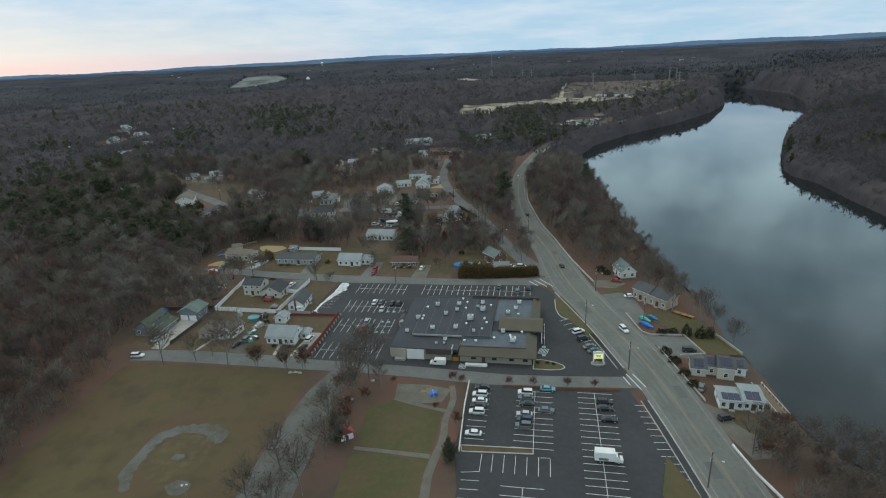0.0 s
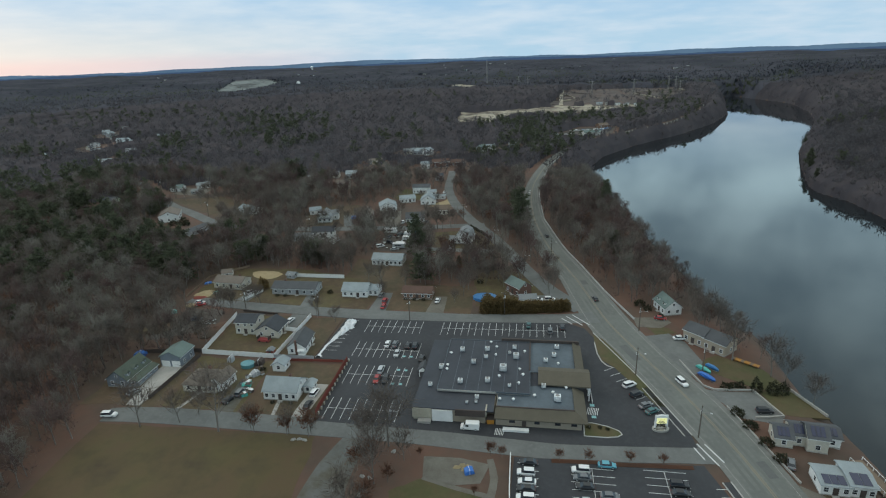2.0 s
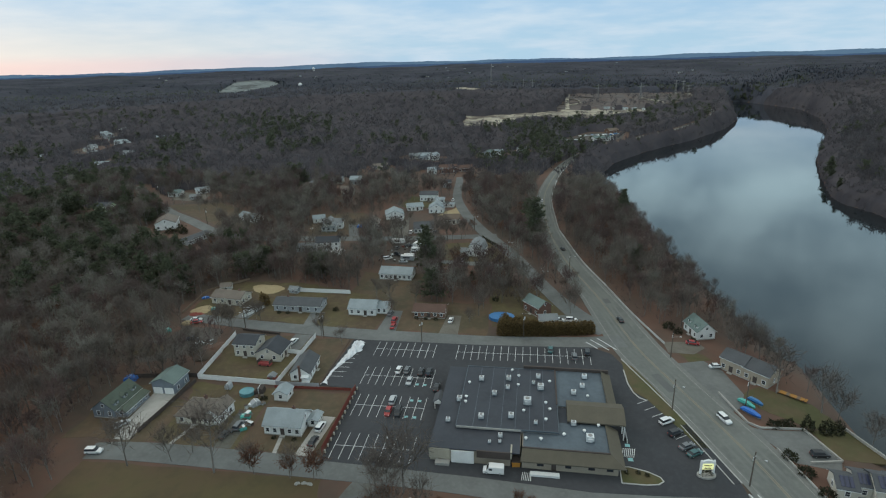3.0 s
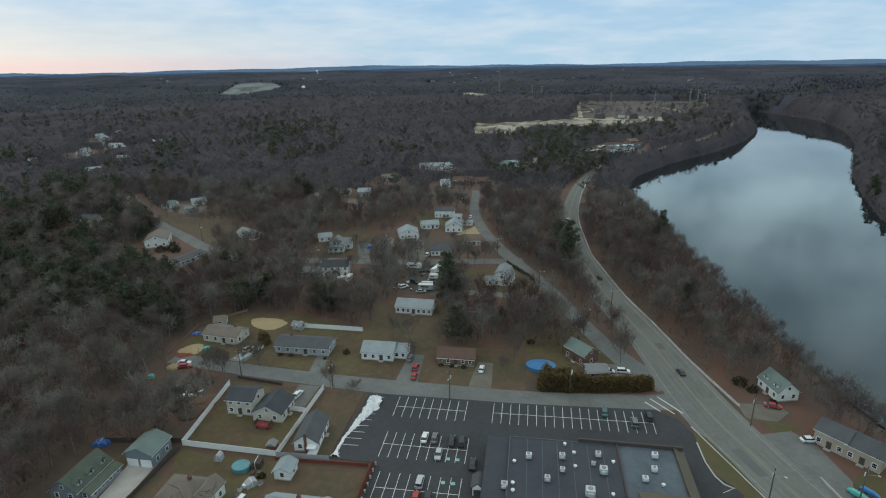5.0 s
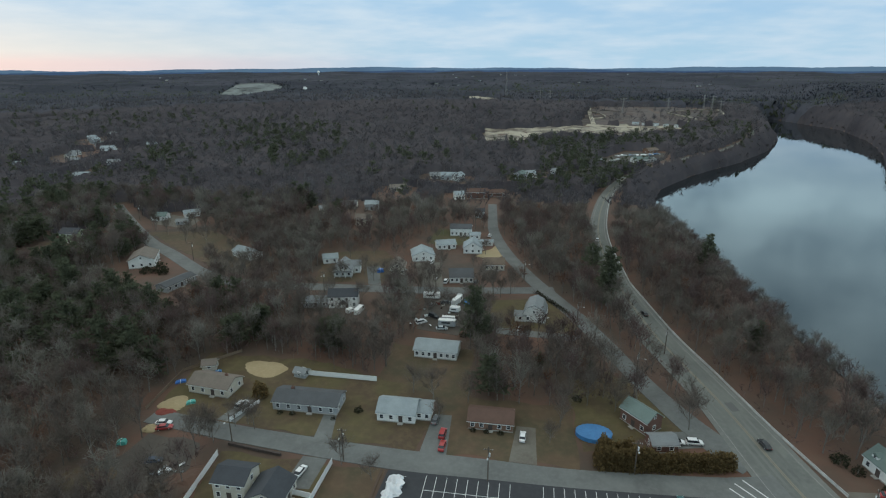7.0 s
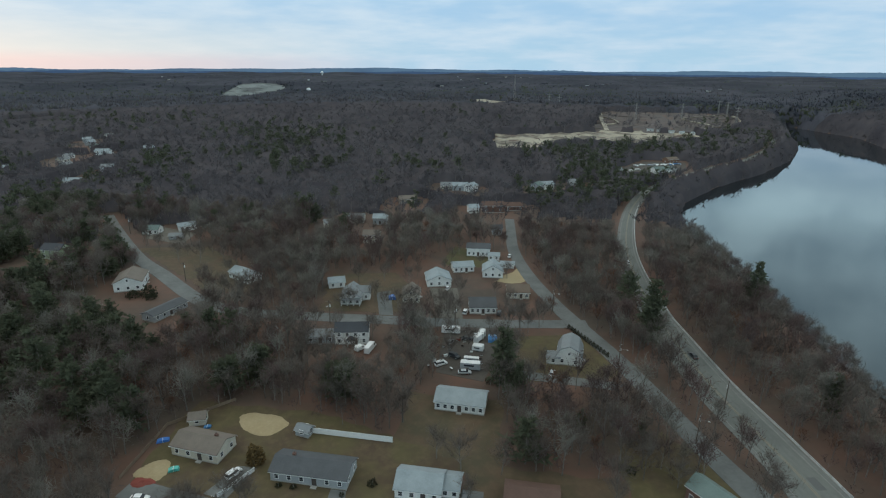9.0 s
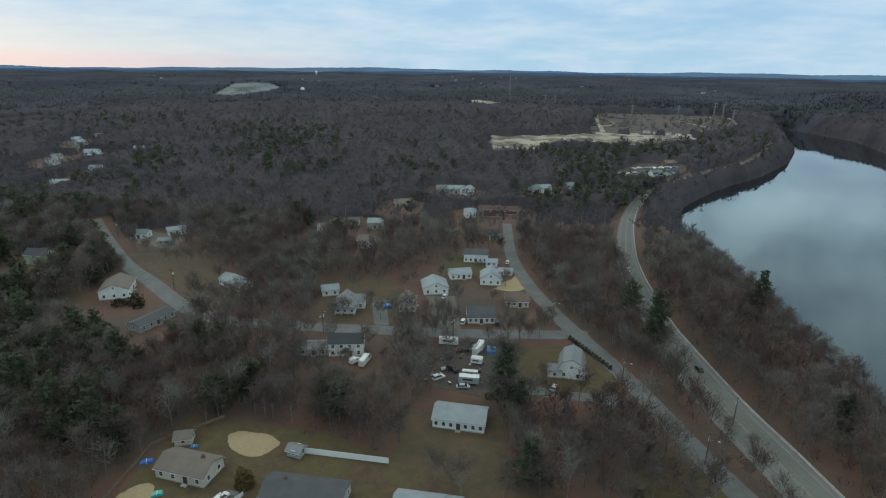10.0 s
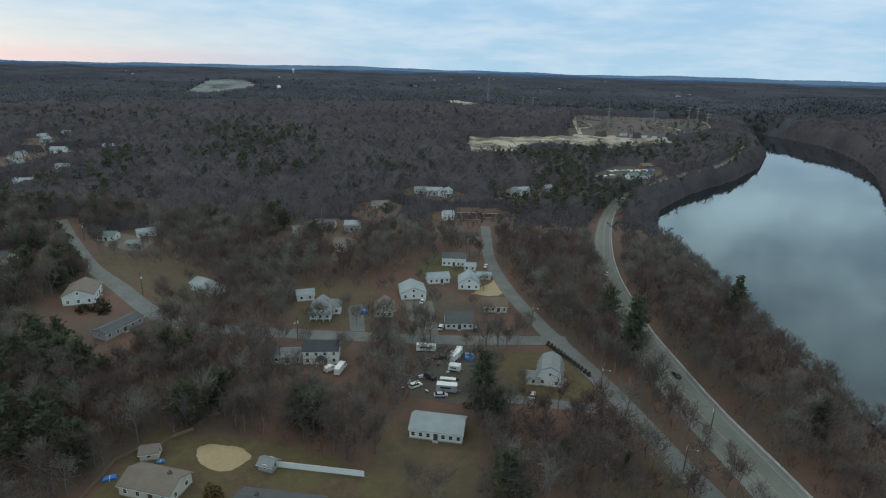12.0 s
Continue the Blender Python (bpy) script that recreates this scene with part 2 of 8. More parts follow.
RED_PLASTIC = material("faded_red_plastic", (0.3, 0.06, 0.06), scale=(0.6, 4.0), rough=0.5)
BLUE_TARP = material("blue_tarpaulin", (0.05, 0.17, 0.5), (0.035, 0.12, 0.4), scale=(0.6, 4.0), rough=0.5)
POOL_BLUE = material("blue_pool_cover", (0.06, 0.2, 0.42), (0.04, 0.13, 0.3), scale=(0.5, 3.0), rough=0.4)
TEAL = material("teal_pool_liner", (0.11, 0.27, 0.3), (0.06, 0.16, 0.19), scale=(0.5, 3.0), rough=0.4)
TURQ = material("turquoise_hull", (0.1, 0.42, 0.38), rough=0.4)
ORANGE = material("orange_metal", (0.42, 0.2, 0.03), (0.3, 0.14, 0.03), scale=(0.8, 5.0), rough=0.6)
SIGN_GLOW = material("lit_sign_yellow", (0.85, 0.8, 0.3), (0.7, 0.72, 0.4), scale=(1.2, 4.0), emit=0.8)
WATER = material("river_water", (0.01, 0.014, 0.017), (0.013, 0.017, 0.019), scale=(0.01, 0.05), rough=0.02, spec=0.5)


def ripple():
    n, l = WATER.node_tree.nodes, WATER.node_tree.links
    b = n["Principled BSDF"]
    b.inputs["IOR"].default_value = 1.37
    tc, t, bp = n.new("ShaderNodeTexCoord"), n.new("ShaderNodeTexNoise"), n.new("ShaderNodeBump")
    l.new(tc.outputs["Object"], t.inputs["Vector"])
    t.inputs["Scale"].default_value, t.inputs["Detail"].default_value = 0.25, 3
    bp.inputs["Strength"].default_value, bp.inputs["Distance"].default_value = 0.12, 0.06
    l.new(t.outputs[0], bp.inputs["Height"])
    l.new(bp.outputs[0], b.inputs["Normal"])


ripple()
ROOFS = {k: material(k + "_shingles", c, rough=0.85, scale=(0.25, 3.0), bump=0.2) for k, c in dict(
    slate=(0.055, 0.06, 0.07), grey=(0.2, 0.215, 0.225), pale=(0.27, 0.31, 0.33), tan=(0.17, 0.145, 0.125), brown=(0.15, 0.115, 0.09),
    red=(0.115, 0.07, 0.056), green=(0.085, 0.105, 0.085), teal=(0.14, 0.185, 0.175), dark=(0.085, 0.09, 0.098)).items()}
WALLS = {k: material(k + "_siding", c, rough=0.75, scale=(0.3, 3.0), spread=0.05) for k, c in dict(
    white=(0.72, 0.73, 0.72), cream=(0.55, 0.52, 0.45), grey=(0.34, 0.36, 0.38), blue=(0.19, 0.22, 0.26), sage=(0.2, 0.225, 0.21),
    tan=(0.4, 0.34, 0.27), brick=(0.16, 0.09, 0.072), green=(0.3, 0.36, 0.24), brown=(0.2, 0.12, 0.085)).items()}
PAINTS = {k: material(k + "_car_paint", c, rough=0.3, spec=0.5, scale=(0.5, 3.0), mixes=(0.2, 0.1)) for k, c in dict(
    white=(0.7, 0.71, 0.72), silver=(0.42, 0.44, 0.46), grey=(0.13, 0.14, 0.15), black=(0.022, 0.023, 0.026), blue=(0.1, 0.33, 0.42),
    red=(0.33, 0.035, 0.035), teal=(0.04, 0.12, 0.125), navy=(0.03, 0.05, 0.09)).items()}

# ---- builders ----
WATER_Z = 0.5
RIVER = [(88, -400), (88, 108), (84, 124), (75, 136), (72, 145), (70, 165), (69, 180), (66, 194), (66, 225), (60, 250), (54, 300), (49, 340), (45, 400), (40, 460), (34, 520),
         (36, 560), (52, 610), (95, 680), (165, 765), (228, 860), (275, 960), (300, 1050), (335, 1170), (352, 1265), (388, 1290), (428, 1120), (400, 980),
         (372, 900), (343, 830), (285, 715), (240, 620), (212, 548), (189, 480), (187, 458), (195, 434), (195, 390), (197, 348), (200, 300), (206, -400)]


def inside(poly, x, y):
    x, y = np.asarray(x, float), np.asarray(y, float)
    res = np.zeros(x.shape, bool)
    for (x0, y0), (x1, y1) in zip(poly, poly[1:] + poly[:1]):
        if y0 != y1:
            res ^= ((y0 > y) != (y1 > y)) & (x < (x1 - x0) * (y - y0) / (y1 - y0) + x0)
    return res


def reach(line, x, y):
    """Distance from points to a polyline."""
    x, y = np.asarray(x, float), np.asarray(y, float)
    best = np.full(x.shape, 1e9)
    for (x0, y0), (x1, y1) in zip(line, line[1:]):
        dx, dy = x1 - x0, y1 - y0
        u = np.clip(((x - x0) * dx + (y - y0) * dy) / (dx * dx + dy * dy + 1e-9), 0, 1)
        best = np.minimum(best, np.hypot(x - x0 - u * dx, y - y0 - u * dy))
    return best


def smooth(u):
    u = np.clip(u, 0, 1)
    return u * u * (3 - 2 * u)


def plain(x, y):
    """The even slope on which the town stands."""
    y = np.asarray(y, float)
    return 0.018 * np.minimum(y, 1200) + 0.0083 * np.clip(y - 1200, 0, 1100) - 0.006 * np.maximum(y - 2300, 0) - 0.005 * np.clip(x, -300, 200)


def hills(x, y):
    far = smooth((np.hypot(x, y) - 1250) / 900)
    roll = 5 * np.sin(x * 0.0061 + 1.3) * np.cos(y * 0.0067 + 0.4) + 4.5 * np.sin(x * 0.0023 - y * 0.0081) + 2.5 * np.sin(x * 0.013 + y * 0.011)
    return far * roll


def ground_z(x, y):
    x, y = np.asarray(x, float), np.asarray(y, float)
    z = plain(x, y) + hills(x, y)
    shore, wet = reach(RIVER, x, y), inside(RIVER, x, y)
    east = smooth((x - 0.30 * y - 50) / 60) * smooth((x - 90) / 40) * smooth((2600 - y) / 1500)
    z = z + np.where(wet, 0, 21 * east * smooth((shore - 2) / 150))
    width = np.where(y < 235, 3.0, 16.0)
    bank = WATER_Z - 0.6 + (z - WATER_Z + 0.6) * smooth(shore / width)
    return np.where(wet, np.maximum(WATER_Z - 4, WATER_Z - 0.6 - shore * 0.3), np.minimum(bank, z))


def H(x, y):
    return float(plain(x, y))


def tri_mesh(name, verts, faces):
    me = bpy.data.meshes.new(name)
    verts, faces = np.asarray(verts, np.float32), np.asarray(faces, np.int32)
    k = faces.shape[1]
    me.vertices.add(len(verts))
    me.vertices.foreach_set("co", verts.ravel())
    me.loops.add(faces.size)
    me.loops.foreach_set("vertex_index", faces.ravel())
    me.polygons.add(len(faces))
    me.polygons.foreach_set("loop_start", np.arange(0, faces.size, k, dtype=np.int32))
    me.update(calc_edges=True)
    return me


class Geo:
    """Gathers solid pieces of one mesh."""

    def __init__(self):
        self.v, self.f = [], []

    def add(self, verts, faces):
        n = len(self.v)
        self.v += [tuple(p) for p in verts]
        self.f += [tuple(n + i for i in f) for f in faces]
        return self

    def box(self, x0, y0, z0, x1, y1, z1, inset=0.0):
        i = inset
        return self.add([(x0, y0, z0), (x1, y0, z0), (x1, y1, z0), (x0, y1, z0), (x0 + i, y0 + i, z1), (x1 - i, y0 + i, z1), (x1 - i, y1 - i, z1), (x0 + i, y1 - i, z1)],
                        [(3, 2, 1, 0), (4, 5, 6, 7), (0, 1, 5, 4), (1, 2, 6, 5), (2, 3, 7, 6), (3, 0, 4, 7)])

    def prism(self, outline, y0, y1, squeeze=1.0):
        """An outline in x, z, drawn from y0 to y1; squeeze narrows nothing but keeps both ends alike."""
        n = len(outline)
        verts = [(x, y0, z) for x, z in outline] + [(x, y1, z) for x, z in outline]
        return self.add(verts, [tuple(range(n)), tuple(range(2 * n - 1, n - 1, -1))] + [(i, i + n, (i + 1) % n + n, (i + 1) % n) for i in range(n)])

    def slab(self, poly, z0, z1):
        """An upright prism on a ground outline; heights may be functions of x, y."""
        n = len(poly)
        lo = z0 if callable(z0) else (lambda x, y: z0)
        hi = z1 if callable(z1) else (lambda x, y: z1)
        verts = [(x, y, lo(x, y)) for x, y in poly] + [(x, y, hi(x, y)) for x, y in poly]
        return self.add(verts, [tuple(range(n - 1, -1, -1)), tuple(range(n, 2 * n))] + [(i, (i + 1) % n, (i + 1) % n + n, i + n) for i in range(n)])

    def tube(self, a, b, r0, r1, sides=8):
        a, b = Vector(a), Vector(b)
        d = (b - a).normalized()
        u = d.orthogonal().normalized()
        w = d.cross(u)
        verts = []
        for p, r in ((a, r0), (b, r1)):
            verts += [p + (u * math.cos(2 * math.pi * i / sides) + w * math.sin(2 * math.pi * i / sides)) * r for i in range(sides)]
        s = sides
        return self.add(verts, [tuple(range(s - 1, -1, -1)), tuple(range(s, 2 * s))] + [(i, (i + 1) % s, (i + 1) % s + s, i + s) for i in range(s)])

    def dome(self, cx, cy, cz, rx, ry, rz, seg=10, rings=4, low=0.0):
        verts, faces = [], []
        for j in range(rings):
            a = low + (math.pi / 2 - low) * j / rings
            verts += [(cx + rx * math.cos(a) * math.cos(2 * math.pi * i / seg), cy + ry * math.cos(a) * math.sin(2 * math.pi * i / seg), cz + rz * math.sin(a)) for i in range(seg)]
        verts.append((cx, cy, cz + rz))
        for j in range(rings - 1):
            faces += [(j * seg + i, j * seg + (i + 1) % seg, (j + 1) * seg + (i + 1) % seg, (j + 1) * seg + i) for i in range(seg)]
        faces += [((rings - 1) * seg + i, (rings - 1) * seg + (i + 1) % seg, len(verts) - 1) for i in range(seg)]
        faces.append(tuple(range(seg - 1, -1, -1)))
        return self.add(verts, faces)

    def mesh(self, name, mat):
        me = bpy.data.meshes.new(name)
        me.from_pydata(self.v, [], self.f)
        me.materials.append(mat)
        return me


def part(name, geo, mat, parent, label="", at=None):
    """One mesh under a thing or a part; geo may be a Geo or a mesh that alike parts share."""
    me = geo.mesh(name, mat) if isinstance(geo, Geo) else geo
    ob = new(name, me)
    ob.parent = parent
    if at is not None:
        ob.matrix_basis = at
    return tagged(ob, label)


def thing(name, x, y, yaw, label, category, group="", z=None, kind=""):
    ob = new(name)
    ob.empty_display_size = 0.5
    ob.matrix_world = pose(x, y, H(x, y) if z is None else z, 0, 0, yaw)
    return tagged(ob, label, category, group, kind)


def solid(name, geo, mat, label, category="", kind="", group=""):
    return tagged(new(name, geo.mesh(name, mat) if isinstance(geo, Geo) else geo), label, category, group, kind)


def curve(points, step=5.0):
    """A smooth line through points (with any number of values each)."""
    p = np.array([points[0], *points, points[-1]], float)
    out = []
    for i in range(1, len(p) - 2):
        n = max(1, int(np.hypot(*(p[i + 1] - p[i])[:2]) / step))
        for u in np.arange(n) / n:
            a, b, c, d = p[i - 1], p[i], p[i + 1], p[i + 2]
            out.append(0.5 * (2 * b + (c - a) * u + (2 * a - 5 * b + 4 * c - d) * u * u + (3 * b - a - 3 * c + d) * u ** 3))
    out.append(p[-2])
    return np.array(out)


def sideways(line):
    d = np.gradient(line[:, :2], axis=0)
    d /= np.linalg.norm(d, axis=1)[:, None] + 1e-9
    return np.c_[d[:, 1], -d[:, 0]]


def ribbon(geo, line, left, right, lift, depth=0.4):
    """A strip along a line from left to right of it, lying on the ground, with sides."""
    nrm = sideways(line)
    le = np.broadcast_to(np.asarray(left, float), len(line))
    ri = np.broadcast_to(np.asarray(right, float), len(line))
    a, b = line[:, :2] + nrm * le[:, None], line[:, :2] + nrm * ri[:, None]
    verts = []
    for (ax, ay), (bx, by) in zip(a, b):
        verts += [(ax, ay, ROAD_Z(ax, ay) + lift), (bx, by, ROAD_Z(bx, by) + lift), (ax, ay, ROAD_Z(ax, ay) + lift - depth), (bx, by, ROAD_Z(bx, by) + lift - depth)]
    faces = []
    for i in range(len(a) - 1):
        j, k = 4 * i, 4 * i + 4
        faces += [(j, k, k + 1, j + 1), (j + 2, k + 2, k, j), (j + 1, k + 1, k + 3, j + 3)]
    faces += [(0, 1, 3, 2), (4 * len(a) - 3, 4 * len(a) - 4, 4 * len(a) - 2, 4 * len(a) - 1)]
    return geo.add(verts, faces)


def ROAD_Z(x, y):
    return float(plain(x, y) + hills(x, y))


def patch(name, poly, lift, mat, label, category="ground"):
    """A flat area of another surface, laid on the slope; lawns and yards have worn, uneven edges."""
    if category in ("yard", "lawn", "field"):
        worn = []
        for (x0, y0), (x1, y1) in zip(poly, poly[1:] + poly[:1]):
            n = max(1, round(math.hypot(x1 - x0, y1 - y0) / 2.5))
            for i in range(n):
                px, py = x0 + (x1 - x0) * i / n, y0 + (y1 - y0) * i / n
                k = 0.7 if category == "yard" else 0.25
                worn.append((px + k * math.sin(px * 1.7 + py * 2.3), py + k * math.sin(px * 2.9 - py * 1.3 + 1)))
        poly = worn
    g = Geo().slab(poly, lambda x, y: H(x, y) - 0.4, lambda x, y: H(x, y) + lift)
    return solid(name, g, mat, label, category, "structure")


# ---- the land ----
def axis(lo, hi, step, far, grow):
    mid = list(np.arange(lo, hi + 0.1, step))
    for end, sign in ((hi, 1), (lo, -1)):
        s, p = step, end
        while abs(p) < far:
            s *= grow
            p += sign * s
            mid.append(p)
    return np.array(sorted(mid))


def sheet(xs, ys, zf):
    X, Y = np.meshgrid(xs, ys)
    v = np.c_[X.ravel(), Y.ravel(), zf(X, Y).ravel()]
    i = np.arange(len(ys) - 1)[:, None] * len(xs) + np.arange(len(xs) - 1)
    return v, np.stack([i, i + 1, i + len(xs) + 1, i + len(xs)], -1).reshape(-1, 4)


land = tri_mesh("ground", *sheet(axis(-40, 460, 6, 4700, 1.1), axis(-60, 1320, 8, 4700, 1.08), ground_z))
land.materials.append(LITTER)
solid("ground", land, LITTER, "brown leaf litter and winter soil reaching the horizon", "ground", "structure")
solid("water", Geo().slab(RIVER, WATER_Z - 1.5, WATER_Z), WATER, "still dark river mirroring the cloudy sky", "river", "structure")

# ---- roads ----
HIGHWAY = [(118, -300, 7.2), (90, -110, 7.2), (66, 20, 7.2), (57.5, 60, 7.2), (47.3, 113, 7.2), (41, 144, 7.5), (36.5, 163, 8), (31, 181, 8.4), (25, 197, 8), (19.5, 211, 8.2), (12, 232, 8.8), (5.5, 261, 8), (2, 276, 7.3), (-2, 290, 7.4),
           (-8.7, 315, 7.4), (-14.7, 351, 6.7), (-17.2, 378, 6.2), (-18.4, 413, 5.8), (-16.5, 455, 5.4), (-7.7, 513, 5), (4, 560, 4.6), (22, 606, 4.4), (54, 656, 3.4),
           (99, 717, 2.7), (149, 773, 2.6), (206, 868, 2.6), (233, 933, 2.6), (240, 975, 2.6)]
SIDE_ROAD = [(-86, 500, 3), (-84, 477, 3), (-80.2, 437, 3.3), (-70.5, 399, 3.5), (-58, 367, 3.6), (-52, 354, 3.8), (-38.5, 327.5, 3.6), (-28.5, 304, 3.6), (-22, 287, 3.6), (-13.8, 268, 3.8), (-5, 252, 4.5), (3, 243, 5)]
CROSS_STREET = [(-352, 457, 3.4), (-321, 427, 3.4), (-279, 389, 3.6), (-249, 368, 3.8), (-221, 348, 3.8), (-202, 339, 3.8), (-182, 337, 3.8), (-158, 338.5, 3.8), (-120, 341.5, 3.8), (-97, 343.7, 3.8), (-75, 347, 3.6), (-46, 352, 3.6)]
POLE_STREET = [(-169, 237.5, 3.2), (-142, 234.2, 3.4), (-124, 232.6, 3.6), (-106, 231.4, 3.8), (-89, 230.6, 4), (-65, 230.7, 3.7), (-42, 230.9, 3.4), (-5, 233.6, 3.8), (8, 236, 4.5)]
FRONT_STREET = [(-148, 157.2, 3.3), (-131, 158.8, 3.8), (-80, 158.8, 3.8), (-50, 158.5, 3.8), (-10, 156.4, 3.7), (20, 158.6, 3.6), (34, 160, 4)]
PARK_LANE = [(-66, 157, 3.5), (-68.6, 144, 5), (-69, 128, 6), (-68, 108, 7), (-66, 80, 7), (-64, 40, 6), (-64, -40, 5), (-70, -160, 4)]


def road(name, pts, mat, lift, label, step=5.0):
    line = curve(pts, step)
    return line, solid(name, ribbon(Geo(), line, -line[:, 2], line[:, 2], lift), mat, label, "road", "structure")


hw_line, highway = road("road_1", HIGHWAY, SHOULDER, 0.12, "worn grey two-lane riverside highway with painted lines")
side_line, side_road = road("road_2", SIDE_ROAD, STREET, 0.10, "narrow grey asphalt side road through bare woods")
cross_line, cross_street = road("road_3", CROSS_STREET, STREET, 0.09, "grey residential cross street with unmarked asphalt")
pole_line, pole_street = road("road_4", POLE_STREET, STREET, 0.14, "pale grey residential street behind the car park")
front_line, front_street = road("road_5", FRONT_STREET, STREET, 0.08, "pale grey street in front of the store")
lane_line, park_lane = road("road_6", PARK_LANE, CINDER, 0.05, "grey cinder lane under bare trees")
for off, wid, mat, lab in ((-0.25, 0.16, YELLOW, "faded yellow centre line"), (0.25, 0.16, YELLOW, "faded yellow centre line")):
    part("lane_line", ribbon(Geo(), hw_line, off - wid, off + wid, 0.15, 0.02), mat, highway, lab)
for side in (-1, 1):
    keep = hw_line[hw_line[:, 1] < 560]
    edge = side * (keep[:, 2] - 1.6)
    part("edge_line", ribbon(Geo(), keep, edge - 0.06, edge + 0.06, 0.15, 0.02), WORN_PAINT, highway, "worn white edge line")
for lo, hi in ((-1.0, 0.0), (0.0, 1.0)):
    w = np.maximum(hw_line[:, 2] - 2.1, 2.6)
    part("traffic_lane", ribbon(Geo(), hw_line, lo * w + 0.02, hi * w - 0.02, 0.132, 0.1), ASPHALT, highway, "darker worn traffic lane")

TRACK = material("tyre_darkened_asphalt", (0.118, 0.124, 0.118), (0.15, 0.157, 0.148), scale=(0.05, 0.5), contrast=0.1, rough=0.9)
for off in (-3.6, -1.7, 1.7, 3.6):
    near_line = hw_line[hw_line[:, 1] < 620]
    wide = np.minimum(1.0, (near_line[:, 2] - 1.6) / 5.2)
    part("tyre_track", ribbon(Geo(), near_line, off * wide - 0.42, off * wide + 0.42, 0.139, 0.05), TRACK, highway, "darker tyre-worn strip")
for y0, off, half, ln in ((118, -2.4, 1.3, 9), (172, 2.6, 1.6, 7), (205, -3, 1.4, 12), (226, 1.6, 2.4, 5), (238, -3.2, 1.8, 6), (262, 2.4, 1.3, 10), (300, -2.2, 1.2, 8), (335, 2.2, 1.2, 12), (148, 3.4, 1.2, 14), (92, 2.8, 1.5, 10)):
    seg = hw_line[(hw_line[:, 1] > y0) & (hw_line[:, 1] < y0 + ln)]
    if len(seg) > 1:
        part("road_patch", ribbon(Geo(), seg, off - half, off + half, 0.143, 0.04), PATCH, highway, "dark asphalt repair patch")

UPPER_LOT = [(27, 161.6), (5, 159.8), (-10, 159), (-40, 160.6), (-81.5, 161.5), (-81.5, 195.3), (-94.5, 195.3), (-92.2, 226.4), (-59, 227.3), (-3.8, 229.9), (2.5, 226), (7.5, 214), (14, 202.6), (21, 184), (26.6, 166)]
LOWER_LOT = [(-21.8, 152.5), (26.8, 154.6), (31.5, 139), (35.5, 123), (38.5, 108), (48, 60), (-20, 60), (-20.2, 108), (-23, 121)]
upper_lot = patch("pavement_1", UPPER_LOT, 0.12, LOT, "fresh black asphalt car park with white bays", "car park")
lower_lot = patch("pavement_2", LOWER_LOT, 0.12, LOT, "fresh black asphalt overflow car park with white bays", "car park")


def stripe(parent, x0, y0, x1, y1, w=0.14, mat=PAINT, name="parking_line", label="", lift=0.135):
    d = Vector((x1 - x0, y1 - y0, 0)).normalized()
    n = Vector((-d.y, d.x, 0)) * w / 2
    q = [(x0 + n.x, y0 + n.y), (x0 - n.x, y0 - n.y), (x1 - n.x, y1 - n.y), (x1 + n.x, y1 + n.y)]
    return part(name, Geo().slab(q, lambda x, y: H(x, y) + 0.1, lambda x, y: H(x, y) + lift), mat, parent, label)


# double rows of bays: spine along x, bays along y
for x0, x1, n, y, half in ((-51.9, -5.1, 18, 222.3, 5.0), (-81.8, -60.2, 8, 220.9, 5.0), (-81.4, -57.8, 9, 203.4, 5.3), (-79.4, -57.8, 8, 187, 5.6), (-79.6, -57.4, 8, 168.2, 5.4)):
    rise = 1.6 if n == 18 else 0.4
    stripe(upper_lot, x0, y - rise / 2, x1, y + rise / 2)
    for i in range(n + 1):
        x, dy = x0 + (x1 - x0) * i / n, rise * (i / n - 0.5)
        stripe(upper_lot, x, y + dy - half, x, y + dy + half)
for i in range(9):
    y = 201.2 + i * 2.9
    stripe(upper_lot, -93 + 0.07 * (y - 201), y, -88.3 + 0.06 * (y - 201), y + 0.2)
for i in range(8):
    x, y = 8.2 + i * 1.55, 198.2 - i * 3.1
    stripe(upper_lot, x - 1.5, y - 0.9, x + 2.1, y + 1.4)
for i in range(7):
    stripe(upper_lot, -1.2 + i * 0.5, 172.9, -0.4 + i * 0.5, 176.4, 0.2, name="hatch_line")
for y in (172, 177.6):
    part("bay_symbol", Geo().slab([(0.2, y - 0.6), (1.5, y - 0.6), (1.5, y + 0.6), (0.2, y + 0.6)], lambda x, y: H(x, y) + 0.1, lambda x, y: H(x, y) + 0.14), BLUE_PAINT, upper_lot, "pale blue reserved-bay marking")
for x in (-62.4, -59.8):
    for y in (199.6, 182.6, 190.8):
        part("bay_symbol", Geo().slab([(x - 0.5, y - 0.5), (x + 0.5, y - 0.5), (x + 0.5, y + 0.5), (x - 0.5, y + 0.5)], lambda x, y: H(x, y) + 0.1, lambda x, y: H(x, y) + 0.14), BLUE_PAINT, upper_lot, "pale blue reserved-bay marking")
for i in range(6):
    stripe(upper_lot, -27.6 + i * 0.45, 160.9, -27.3 + i * 0.45, 163.8, 0.16, name="hatch_line")
